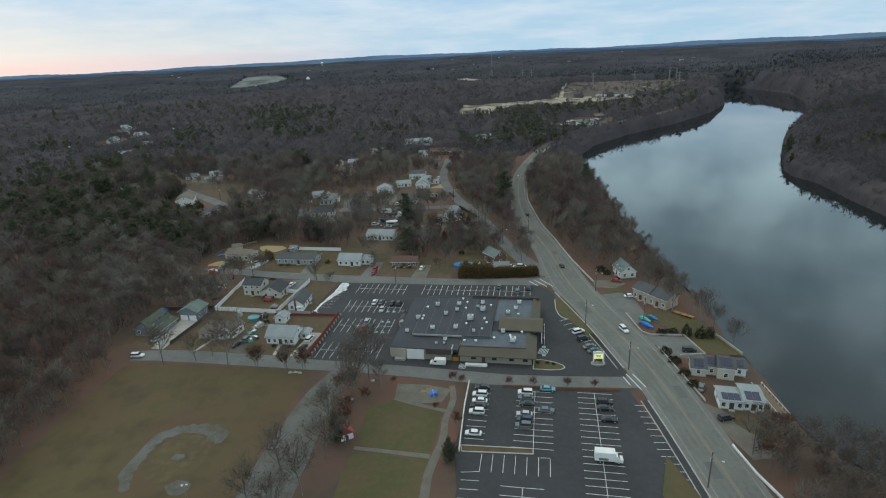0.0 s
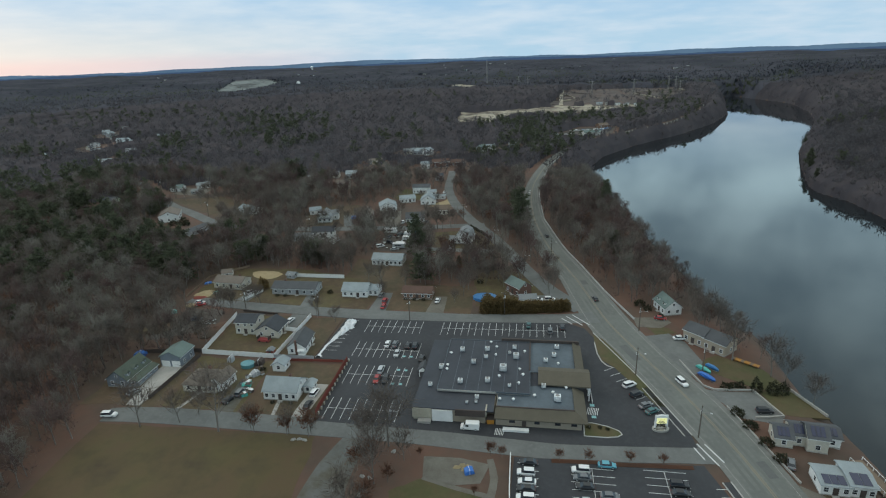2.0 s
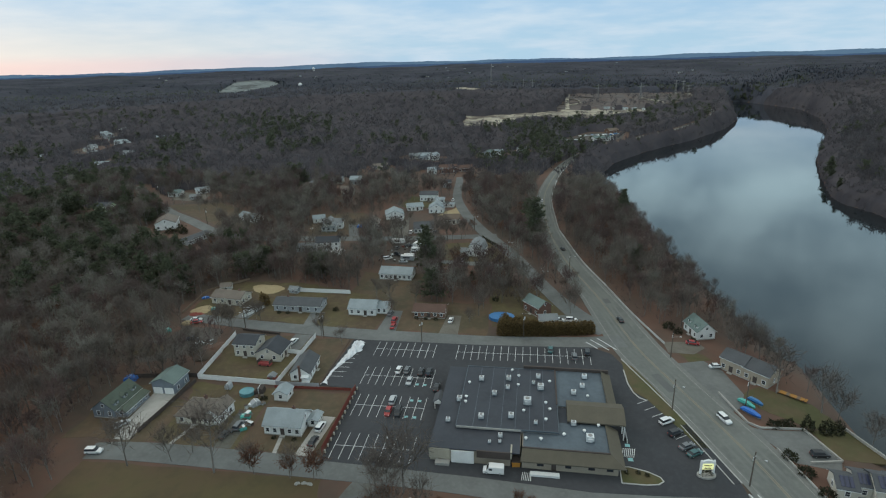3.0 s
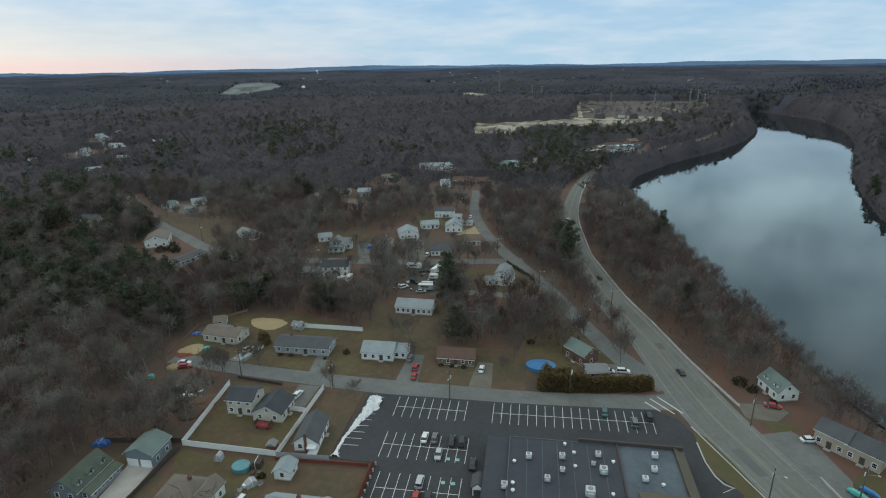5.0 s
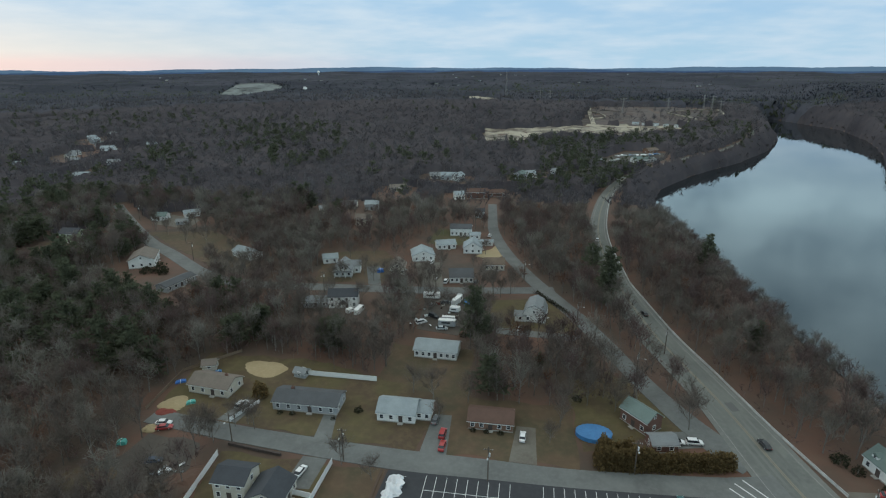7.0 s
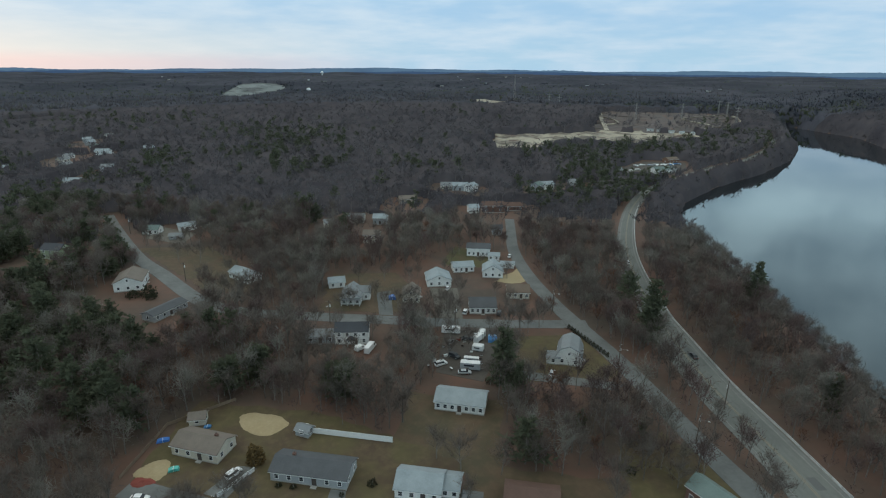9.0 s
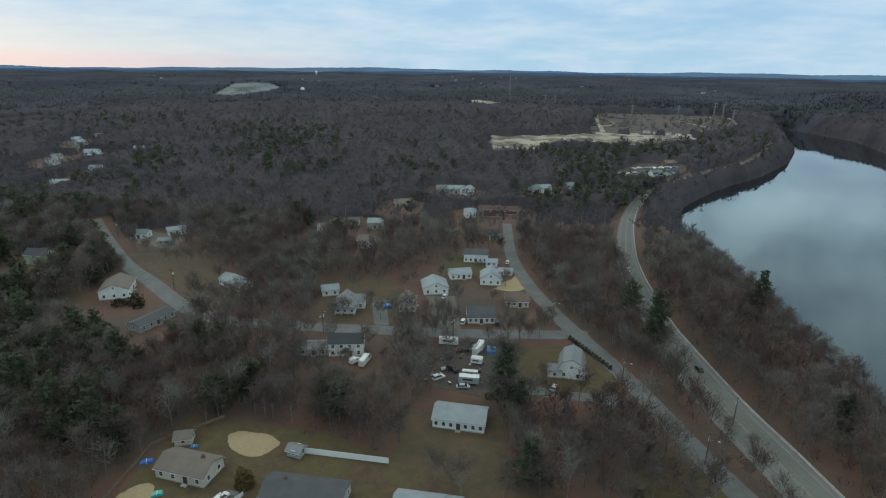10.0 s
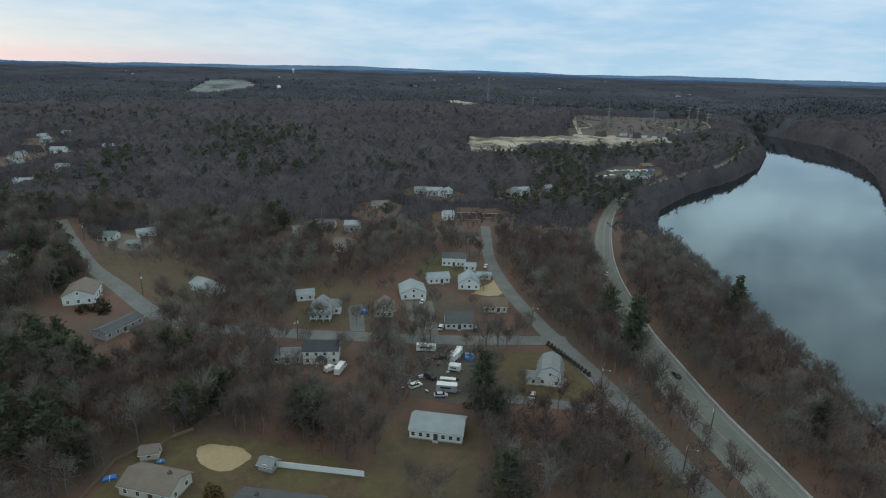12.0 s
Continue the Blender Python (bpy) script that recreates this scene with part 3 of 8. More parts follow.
# the lower car park: spines along y, bays along x
for sx0, y0, y1, n, reach_w, reach_e in ((-1.8, 124.6, 150.4, 10, 5.5, 5.4), (16.2, 100, 151.4, 20, 5.1, 5.3), (-20.6, 126.6, 150.5, 9, 0.3, 5.2)):
    if reach_w > 1:
        stripe(lower_lot, sx0, y0, sx0, y1)
    for i in range(n + 1):
        y = y0 + (y1 - y0) * i / n
        stripe(lower_lot, sx0 - reach_w, y, sx0 + reach_e, y)
for i in range(14):
    y = 147 - i * 2.65
    x = 31.9 + (147 - y) * 0.17
    stripe(lower_lot, x - 4.4, y - 0.3, x, y)
for i in range(7):
    stripe(lower_lot, -15.3 + i * 3.0, 114.6, -15.3 + i * 3.0, 121.0)
stripe(lower_lot, -15.3, 114.4, -20, 113.6)
stripe(lower_lot, -0.5, 121.2, 2.7, 121.4)
for i in range(6):
    stripe(lower_lot, -19.6, 111 - i * 3, -15, 111.2 - i * 3)
for i in range(5):
    stripe(lower_lot, -9.6, 110.2 - i * 3, 1.2, 110.3 - i * 3)
stripe(lower_lot, -4.1, 110.2, -4.1, 96)
# crossings at the junctions
for ax, ay, bx, by in ((-3.8, 235.5, 2.0, 228.6), (-1.4, 237.0, 4.6, 229.2), (-5.6, 233.5, -1.9, 229.3), (27.2, 163.2, 30.6, 155.0), (29.2, 163.2, 32.2, 156.5), (26.0, 161.5, 27.6, 157.0)):
    stripe(highway, ax, ay, bx, by, 0.34, name="crossing_line", lift=0.18)

# ---- lawns, fields and yards ----
patch("ground_1", [(-147, 153.4), (-79, 154.8), (-77.4, 148), (-76, 128), (-76, 108), (-74, 60), (-134, 55), (-141, 92), (-144, 110), (-146, 130)], 0.04, MEADOW, "worn brown-green playing field", "field")
base_path = curve([(-104.4, 96.6, 0.8), (-106.4, 99, 1.5), (-108.3, 102.5, 1.7), (-108.8, 107, 1.6), (-109.2, 112, 1.7), (-108.6, 116.6, 1.9), (-105.4, 120, 2.0), (-100.5, 121.3, 2.2), (-95.4, 121.4, 2.6), (-91.4, 119, 2.7), (-90, 116.4, 1.0)], 1.2)
solid("ground_2", ribbon(Geo(), base_path, -base_path[:, 2] * (1 + 0.25 * np.sin(base_path[:, 0] * 1.9)), base_path[:, 2] * (1 + 0.25 * np.sin(base_path[:, 1] * 1.7)), 0.06), CINDER, "grey cinder base path of the ball field", "field", "structure")
patch("ground_3", [(-98.6 + 8.6 * math.cos(2 * math.pi * i / 20), 109.6 + 9.4 * math.sin(2 * math.pi * i / 20)) for i in range(20)], 0.05, LAWN, "green infield of the ball field", "field")
patch("ground_4", [(-98.2 + 1.8 * math.cos(2 * math.pi * i / 12), 109.8 + 1.3 * math.sin(2 * math.pi * i / 12)) for i in range(12)], 0.1, CINDER, "cinder pitching mound", "field")
patch("ground_38", [(-91.4 + 3.4 * math.cos(2 * math.pi * i / 12), 99.6 + 2.6 * math.sin(2 * math.pi * i / 12)) for i in range(12)], 0.07, CINDER, "grey cinder home plate circle", "field")
patch("ground_5", [(-50, 120.2), (-52.5, 137), (-45, 142), (-28.8, 138), (-29.2, 119.2)], 0.05, GREEN_LAWN, "olive park lawn between gravel paths", "lawn")
patch("ground_6", [(-50.4, 118), (-29.2, 117.2), (-28, 60), (-50, 60)], 0.05, GREEN_LAWN, "olive park lawn beside the car park", "lawn")
patch("ground_7", [(-46, 150.2), (-36, 150.6), (-28, 149), (-30, 142), (-37, 140.5), (-45, 143)], 0.07, GRAVEL, "pale gravel memorial terrace", "terrace")
PATHS = [[(-28.2, 151, 0.9), (-26.6, 144, 1.0), (-27.4, 134, 1.0), (-26.8, 125, 1.1), (-28.2, 112, 1.2), (-27.2, 96, 1.2), (-27, 60, 1.2)], [(-50.5, 119.2, 0.7), (-40, 118.8, 0.8), (-29, 118.3, 0.9)], [(-45, 142.4, 0.7), (-36, 139.8, 0.7), (-28, 138, 0.8)]]
for p in PATHS:
    line = curve(p, 3)
    solid("pavement", ribbon(Geo(), line, -line[:, 2], line[:, 2], 0.07), GRAVEL, "pale gravel footpath through the park lawn", "path", "structure")
patch("ground_8", [(-160, 161.5), (-133, 163), (-133, 181), (-148, 190), (-162, 188)], 0.03, YARD, "bare brown house yard", "yard")
patch("ground_9", [(-132.5, 162.8), (-108, 162.8), (-106.5, 192), (-137, 192.5), (-133, 181)], 0.03, LAWN, "patchy winter house lawn", "yard")
patch("ground_10", [(-107.5, 162.8), (-82.6, 162.8), (-82.6, 192), (-106, 192)], 0.03, YARD, "worn brown back yard", "yard")
patch("ground_11", [(-139.5, 226), (-137, 194.8), (-109.2, 194.2), (-107.6, 226)], 0.04, LAWN, "fenced olive winter lawn", "yard")
patch("ground_12", [(-107.4, 226), (-108.6, 194.4), (-95, 194.8), (-93.6, 225.8)], 0.03, YARD, "bare brown side yard", "yard")
patch("ground_13", [(-170, 241.2), (-143, 238), (-110, 236), (-86, 235), (-86, 262), (-104, 268), (-131, 276), (-172, 275)], 0.03, LAWN, "olive-brown lawns behind the street", "yard")
patch("ground_14", [(-84.5, 235.2), (-43, 234.8), (-42, 262), (-70, 262), (-85, 262)], 0.025, YARD, "brown yards with fallen leaves", "yard")
patch("ground_15", [(-41.5, 242), (-22, 250), (-6, 252), (-17, 272), (-30, 285), (-44, 276)], 0.025, LAWN, "olive lawn behind a tall hedge", "yard")
patch("ground_16", [(-290, 400), (-252, 412), (-222, 392), (-198, 358), (-214, 352), (-246, 373), (-280, 396)], 0.03, YARD, "brown field beside the cross street", "yard")
patch("ground_17", [(-334, 371), (-315, 374), (-298, 388), (-312, 396), (-334, 390)], 0.03, LAWN, "pale winter lawn", "yard")
patch("ground_18", [(-159, 344.5), (-168, 386), (-137, 393), (-120, 367), (-124, 347.5)], 0.03, YARD, "brown-green back lawns", "yard")
patch("ground_19", [(-118, 413), (-113, 438), (-87, 427), (-92, 408), (-111, 404)], 0.03, GREEN_LAWN, "green lawn behind white houses", "yard")
patch("ground_20", [(-87.5, 390), (-76.5, 411), (-70.5, 398), (-74, 390)], 0.04, SAND, "pale sandy yard", "yard")
patch("ground_21", [(-72, 303), (-74, 336), (-50, 342), (-38, 318), (-40, 312)], 0.03, LAWN, "olive lawn round a white house", "yard")
patch("ground_22", [(-107, 292), (-77, 292), (-75, 259), (-107, 256)], 0.022, YARD, "brown back yard", "yard")
patch("ground_23", [(5.4, 221.5), (5.2, 212), (6.6, 203.5), (10, 199.8), (20, 179.2), (22.4, 178.8), (16.6, 197), (12.6, 208.5), (8.4, 218.5)], 0.2, GREEN_LAWN, "yellowed grass verge beside the highway", "verge")
patch("ground_24", [(-2.6, 163), (3.4, 163), (6.4, 163.6), (7.8, 164.8), (7.2, 166.2), (4.4, 167.8), (0, 169), (-2.4, 168.6)], 0.24, GREEN_LAWN, "kerbed grass island by the store", "verge")
patch("ground_25", [(-20.8, 121.2), (-1.8, 122.4), (-1.8, 124.4), (-21.4, 123.6)], 0.24, LAWN, "kerbed grass island in the car park", "verge")
patch("ground_26", [(32.5, 126), (38, 112), (44, 92), (36, 92), (29, 112)], 0.24, GREEN_LAWN, "grass corner of the car park", "verge")
patch("ground_27", [(41.5, 208), (46, 211), (58, 203), (62, 192), (52.5, 191), (42, 199), (39.5, 206)], 0.05, GREEN_LAWN, "green riverside lawn", "lawn")
patch("ground_28", [(52, 190.5), (62.5, 191), (67, 178), (55, 179)], 0.05, GREEN_LAWN, "green riverside lawn above the sea wall", "lawn")
patch("ground_29", [(25, 232), (34, 229), (36, 225.5), (28, 224)], 0.04, GREEN_LAWN, "small roadside lawn", "lawn")
patch("ground_30", [(52, 148.5), (67, 147.5), (68, 138), (60, 135), (53, 141)], 0.04, YARD, "bare leaf-strewn yard", "yard")
BACK_LOT = [(-172.1, 209.1), (-171.9, 215.1), (-165.1, 220.1), (-164.2, 230.6), (-157.9, 229.8), (-147.2, 228.9), (-144.9, 219.4), (-144.9, 210.7), (-156.0, 206.2), (-165.8, 202.0)]
patch("ground_40", [(4, 655), (30, 650), (72, 698), (80, 742), (40, 740), (8, 690)], 0.1, DIRT, "dark dirt boat yard", "yard")
patch("ground_37", BACK_LOT, 0.03, DIRT, "trodden dirt back lot among trees", "yard")
patch("ground_31", [(-93.5, 226.2), (-94.5, 195.5), (-95, 195.5), (-94.2, 226.2)], 0.2, LITTER, "leaf-covered bank beside the car park", "verge")
for nm, poly, mat, lab in (
    ("pavement_3", [(19.5, 221), (33, 225), (37.5, 219), (40, 206), (37, 199), (33, 196), (24.5, 210)], STREET, "grey asphalt riverside driveway"),
    ("pavement_4", [(33.5, 190.5), (40, 189), (51, 189.6), (54.5, 177.5), (53, 174), (43, 176), (39.5, 183)], STREET, "grey asphalt parking court"),
    ("pavement_5", [(47.5, 150.5), (52, 147.5), (54, 141), (60, 134), (62, 129), (54, 127), (49.5, 138)], GRAVEL, "gravel riverside drive"),
    ("pavement_6", [(22, 237), (34, 238), (36, 234), (31, 229), (22.5, 229.5)], GRAVEL, "pale gravel driveway"),
    ("pavement_7", [(-89.5, 162.5), (-85, 162.5), (-83.6, 180), (-88, 180)], CONCRETE, "pale concrete driveway"),
    ("pavement_8", [(-145, 162.6), (-140, 162.6), (-139.6, 170), (-139.8, 185), (-147.4, 185), (-146.6, 172)], CONCRETE, "pale concrete driveway to the garage"),
    ("pavement_21", [(-95.8, 162), (-94.6, 162), (-95.7, 169.6), (-96.9, 169.6)], CONCRETE, "pale concrete garden walk"),
    ("pavement_22", [(-127.6, 162), (-126.4, 162), (-124, 171), (-125.2, 171)], CONCRETE, "pale concrete garden walk"),
    ("pavement_9", [(-113.5, 163), (-108.5, 163), (-109.5, 179), (-114.5, 179)], CINDER, "grey driveway crowded with cars"),
    ("pavement_10", [(-117.5, 216), (-110.2, 216.5), (-109.6, 227.8), (-116.5, 228)], STREET, "asphalt driveway"),
    ("pavement_11", [(-116.5, 235.6), (-111.3, 235.4), (-113.4, 246.2), (-117.5, 246.2)], STREET, "asphalt driveway"),
    ("pavement_12", [(-148.5, 239), (-142, 238.4), (-139.5, 250), (-144.5, 250)], STREET, "asphalt driveway"),
    ("pavement_13", [(-85.5, 234.6), (-78, 234.4), (-79, 252), (-84.5, 252)], STREET, "asphalt driveway"),
    ("pavement_14", [(-61, 234.5), (-53.5, 234.4), (-54, 250), (-59.5, 250)], GRAVEL, "gravel driveway"),
    ("pavement_15", [(-20, 246), (-6, 249), (-6, 256), (-18, 254)], STREET, "asphalt driveway behind the hedge"),
    ("pavement_16", [(-132.5, 345), (-126.5, 345.4), (-134, 370), (-140, 367)], STREET, "asphalt driveway"),
    ("pavement_17", [(-117, 377), (-104, 379), (-97, 347.6), (-107, 347)], GRAVEL, "gravel driveway"),
    ("pavement_18", [(-79, 306.5), (-40, 304.6), (-36.5, 309.5), (-76, 311.5)], STREET, "grey lane between the woods"),
    ("pavement_19", [(-101, 305), (-103, 338), (-82, 342), (-80, 326), (-84, 302)], DIRT, "cluttered dirt yard"),
    ("pavement_20", [(-301, 440), (-272, 433), (-268, 412), (-296, 418)], GRAVEL, "gravel yard between small houses"),
):
    patch(nm, poly, 0.06, mat, lab, "driveway")


def kerb(points, label, h=0.26, w=0.18, closed=False, mat=None, name="kerb"):
    pts = points + points[:1] if closed else points
    g = Geo()
    for (x0, y0), (x1, y1) in zip(pts, pts[1:]):
        d = Vector((x1 - x0, y1 - y0, 0)).normalized()
        n = Vector((-d.y, d.x, 0)) * w
        g.slab([(x0 + n.x, y0 + n.y), (x0 - n.x, y0 - n.y), (x1 - n.x, y1 - n.y), (x1 + n.x, y1 + n.y)], lambda x, y: H(x, y) - 0.3, lambda x, y: H(x, y) + h)
    return solid(name, g, mat or KERB, label, "kerb", "structure")


def verge_line(off, y0, y1):
    line = hw_line[(hw_line[:, 1] > y0) & (hw_line[:, 1] < y1)]
    n = sideways(line)
    return [tuple(p[:2] + q * (p[2] * off[0] + off[1])) for p, q in zip(line, n)]


for k, (y0, y1) in enumerate(((60, 152), (165, 192))):
    walk_line = hw_line[(hw_line[:, 1] > y0) & (hw_line[:, 1] < y1)]
    solid("pavement_%d" % (23 + k), ribbon(Geo(), walk_line, -walk_line[:, 2] - 2.1, -walk_line[:, 2] - 0.4, 0.2), LOT, "black asphalt footway between kerb and car park", "footway", "structure")
    kerb(verge_line((-1, -2.3), y0, y1), "white-edged kerb of the footway", 0.24, 0.12)
kerb(verge_line((-1, -0.2), 60, 153), "granite kerb along the lower car park")
kerb(verge_line((-1, -0.2), 164, 228), "granite kerb between highway and car park")
kerb([(5.2, 216), (5.4, 208), (6.4, 203), (7.8, 200.4), (9.8, 199.2)], "granite kerb of the grass verge")
kerb([(-2.6, 163), (3.4, 163), (6.4, 163.6), (7.8, 164.8), (7.2, 166.2), (4.4, 167.8), (0, 169), (-2.4, 168.6)], "granite kerb round the grass island", 0.3, 0.15, True)
kerb([(-20.8, 121.2), (-1.8, 122.4), (-1.8, 124.4), (-21.4, 123.6)], "granite kerb round the car park island", 0.3, 0.15, True)
kerb([(40.2, 181), (44.2, 166), (48.3, 151)], "low pale concrete roadside wall", 0.6, 0.14, mat=CONCRETE, name="low_wall")
kerb([(32.5, 206), (34.5, 198), (36.3, 191.5), (39, 189.5), (50.5, 190.3), (54.8, 177.8), (46.5, 176.3)], "pale stone edging wall of the parking court", 0.6, 0.2, mat=CONCRETE, name="low_wall")
kerb([(61.8, 191.5), (66.8, 179)], "pale concrete sea wall along the river", 0.8, 0.2, mat=CONCRETE, name="sea_wall")
kerb([(50.3, 132), (53, 122), (57, 112)], "low white concrete roadside wall", 0.6, 0.2, mat=VINYL, name="low_wall")
kerb([(-21.5, 121), (-22.6, 140), (-22.8, 153)], "rusty-capped low wall beside the car park", 1.2, 0.12, mat=VINYL, name="low_wall")
# red bark-chip beds along the lower car park
for x0, x1 in ((-12, 0.5), (3, 24)):
    patch("bed", [(x0, 152.9 + 0.03 * (x0 + 12)), (x1, 153.2 + 0.03 * (x1 + 12)), (x1, 151.8 + 0.03 * (x1 + 12)), (x0, 151.4 + 0.03 * (x0 + 12))], 0.2, RUSSET, "red-brown bark mulch bed", "verge")

# quarry and cleared land in the distance
def clearing(name, poly, mat, label, lift=0.8):
    g = Geo()
    worn = []
    for (x0, y0), (x1, y1) in zip(poly, poly[1:] + poly[:1]):
        n = max(1, round(math.hypot(x1 - x0, y1 - y0) / 14))
        for i in range(n):
            px, py = x0 + (x1 - x0) * i / n, y0 + (y1 - y0) * i / n
            worn.append((px + 7 * math.sin(px * 0.17 + py * 0.23), py + 9 * math.sin(px * 0.29 - py * 0.13 + 1)))
    poly = worn
    cx, cy = np.mean(poly, axis=0)
    rings = [[(cx + (x - cx) * s, cy + (y - cy) * s) for x, y in poly] for s in (1.0, 0.8, 0.55, 0.3)]
    for a, b in zip(rings, rings[1:]):
        n = len(a)
        for i in range(n):
            quad = [a[i], a[(i + 1) % n], b[(i + 1) % n], b[i]]
            g.add([(x, y, float(ground_z(x, y)) + lift + 1.5 * math.sin(x * 0.11) * math.sin(y * 0.13)) for x, y in quad], [(0, 1, 2, 3)])
    n = len(poly)
    g.add([(x, y, float(ground_z(x, y)) + lift + 1.5 * math.sin(x * 0.11) * math.sin(y * 0.13)) for x, y in rings[-1]], [tuple(range(n))])
    return solid(name, g, mat, label, "clearing", "structure")


QUARRY_A = [(-126, 830), (-127, 906), (-65, 921), (-6, 955), (-9, 842), (-50, 822), (-74, 762), (-110, 752)]
QUARRY_B = [(-12, 842), (-6, 957), (21, 966), (83, 970), (144, 974), (148, 900), (96, 865), (62, 832), (22, 822)]
SCRUB = [(0, 962), (30, 1130), (50, 1275), (290, 1285), (246, 1094), (185, 980), (146, 977), (83, 973), (21, 969)]
QUARRY_C = [(-246, 1399), (-206, 1494), (-103, 1372), (-163, 1294)]
SWAMP = [(-790, 1290), (-925, 1600), (-985, 1810), (-925, 1900), (-790, 1730), (-750, 1520), (-735, 1345)]
PALE_FIELD = [(-892, 1125), (-826, 1165), (-832, 1215), (-900, 1178)]
clearing("ground_32", QUARRY_A, QUARRY, "pale sandy quarry floor among the woods")
clearing("ground_33", QUARRY_B, QUARRY, "pale sandy quarry terraces among the woods")
clearing("ground_34", SCRUB, SCRUBLAND, "brown scrub under a power line")
clearing("ground_35", QUARRY_C, QUARRY, "far pale gravel pit", 4)
clearing("ground_36", SWAMP, MARSH, "far grey frozen marsh", 5)
clearing("ground_39", PALE_FIELD, QUARRY, "far pale sandy field among the woods", 3)
for k, (pts, wid) in enumerate((([(26, 970), (29, 1030), (33, 1116), (42, 1250)], 3.2), ([(32, 1040), (53, 1067), (51, 1121), (38, 1150)], 1.6), ([(163, 1008), (192, 1062), (168, 1150), (205, 1190), (243, 1222), (268, 1214), (252, 1120), (236, 1070), (190, 1040)], 1.7))):
    track = curve(pts, 12)
    solid("road_%d" % (7 + k), ribbon(Geo(), track, -wid, wid, 2.6, 1.6), QUARRY, "pale sandy track over the cleared slope", "track", "structure")

# ---- woods ----
rng = np.random.default_rng(7)


def sliver(p, d, length, width):
    """Thin triangles from p along d."""
    n = len(p)
    side = np.cross(d, rng.normal(size=(n, 3)))
    side /= np.linalg.norm(side, axis=1)[:, None] + 1e-9
    w = (np.asarray(width) * np.ones(n))[:, None] / 2
    up = np.cross(2 * side, d)[:, 2] < 0
    side[up] *= -1
    v = np.stack([p - side * w, p + side * w, p + d * (np.asarray(length) * np.ones(n))[:, None]], 1).reshape(-1, 3)
    return v, np.arange(3 * n).reshape(-1, 3)


def unit(a):
    return a / (np.linalg.norm(a, axis=-1, keepdims=True) + 1e-9)


def join(*meshes):
    vs, fs, n = [], [], 0
    for v, f in meshes:
        vs.append(v)
        fs.append(f + n)
        n += len(v)
    return np.concatenate(vs), np.concatenate(fs)


def taper(path, radii, sides):
    """A tapered tube along a path, of triangles."""
    vs = []
    for i, p in enumerate(path):
        d = unit(path[min(i + 1, len(path) - 1)] - path[max(i - 1, 0)])
        u = unit(np.cross(d, [0.31, 0.9, 0.2]))
        w = np.cross(d, u)
        a = np.arange(sides) * 2 * np.pi / sides
        vs.append(p + radii[i] * (np.cos(a)[:, None] * u + np.sin(a)[:, None] * w))
    fs = []
    for i in range(len(path) - 1):
        for k in range(sides):
            a, b = i * sides + k, i * sides + (k + 1) % sides
            fs += [(a, b, b + sides), (a, b + sides, a + sides)]
    return np.concatenate(vs), np.array(fs)


def bare_tree(h, spread, limbs, twigs, width, sides=5, wood=True, length=0.34):
    """A leafless broadleaf: trunk and rising limbs, and a rounded cloud of twigs that grows from them."""
    lean = rng.normal(size=2) * 0.04 * h
    trunk = np.array([[0, 0, -0.3], [lean[0] * 0.3, lean[1] * 0.3, 0.3 * h], [lean[0], lean[1], 0.62 * h], [lean[0] * 1.4, lean[1] * 1.4, 0.86 * h]])
    r = 0.014 * h
    bark = [taper(trunk, [r, r * 0.8, r * 0.5, r * 0.12], sides)] if wood else [taper(trunk[[0, 2]], [r, r * 0.5], 3)]
    base = rng.uniform(0.2, 0.75, limbs)
    start = np.stack([np.interp(base, [0, 0.3, 0.62, 0.86], trunk[:, k]) for k in range(3)], 1)
    az = np.arange(limbs) * 2.4 + rng.uniform(0, 0.8, limbs)
    # limb ends lie on a rounded, uneven crown
    el = np.radians(np.interp(base, [0.2, 0.75], [14, 76]) + rng.uniform(-10, 12, limbs))
    far = rng.uniform(0.7, 1.08, limbs)
    end = np.stack([np.cos(az) * np.cos(el) * spread * far, np.sin(az) * np.cos(el) * spread * far, 0.55 * h + np.sin(el) * 0.42 * h * far], 1)
    mid = (start + end) / 2 + np.c_[np.zeros((limbs, 2)), -0.03 * h * np.ones(limbs)]
    way = unit(end - start)
    size = np.linalg.norm(end - start, axis=1)
    for i in range(limbs):
        if wood:
            bark.append(taper(np.array([start[i], mid[i], end[i]]) if sides > 5 else np.array([start[i], end[i]]), [r * 0.42, r * 0.26, r * 0.06] if sides > 5 else [r * 0.4, r * 0.06], 3))
        else:
            bark.append(sliver(start[i:i + 1], way[i:i + 1], size[i], r))
    pick, u = rng.integers(0, limbs, twigs), rng.uniform(0.2, 1.0, twigs)[:, None] ** 0.7
    root = np.where(u < 0.5, start[pick] + (mid - start)[pick] * 2 * u, mid[pick] + (end - mid)[pick] * (2 * u - 1))
    d = unit(way[pick] * 0.6 + rng.normal(size=(twigs, 3)) * 0.5 + [0, 0, 0.45])
    ln = spread * length * rng.uniform(0.55, 1.35, twigs)
    # further twigs grow from the tips of others
    third = twigs // 3
    for k in (1, 2):
        a, b = slice((k - 1) * third, k * third), slice(k * third, (k + 1) * third)
        root[b] = root[a] + d[a] * ln[a, None] * rng.uniform(0.4, 1.0, third)[:, None]
        d[b] = unit(d[a] * 0.8 + rng.normal(size=(third, 3)) * 0.55 + [0, 0, 0.1])
    return join(*bark), sliver(root, d, ln, width * rng.uniform(0.6, 1.4, twigs))


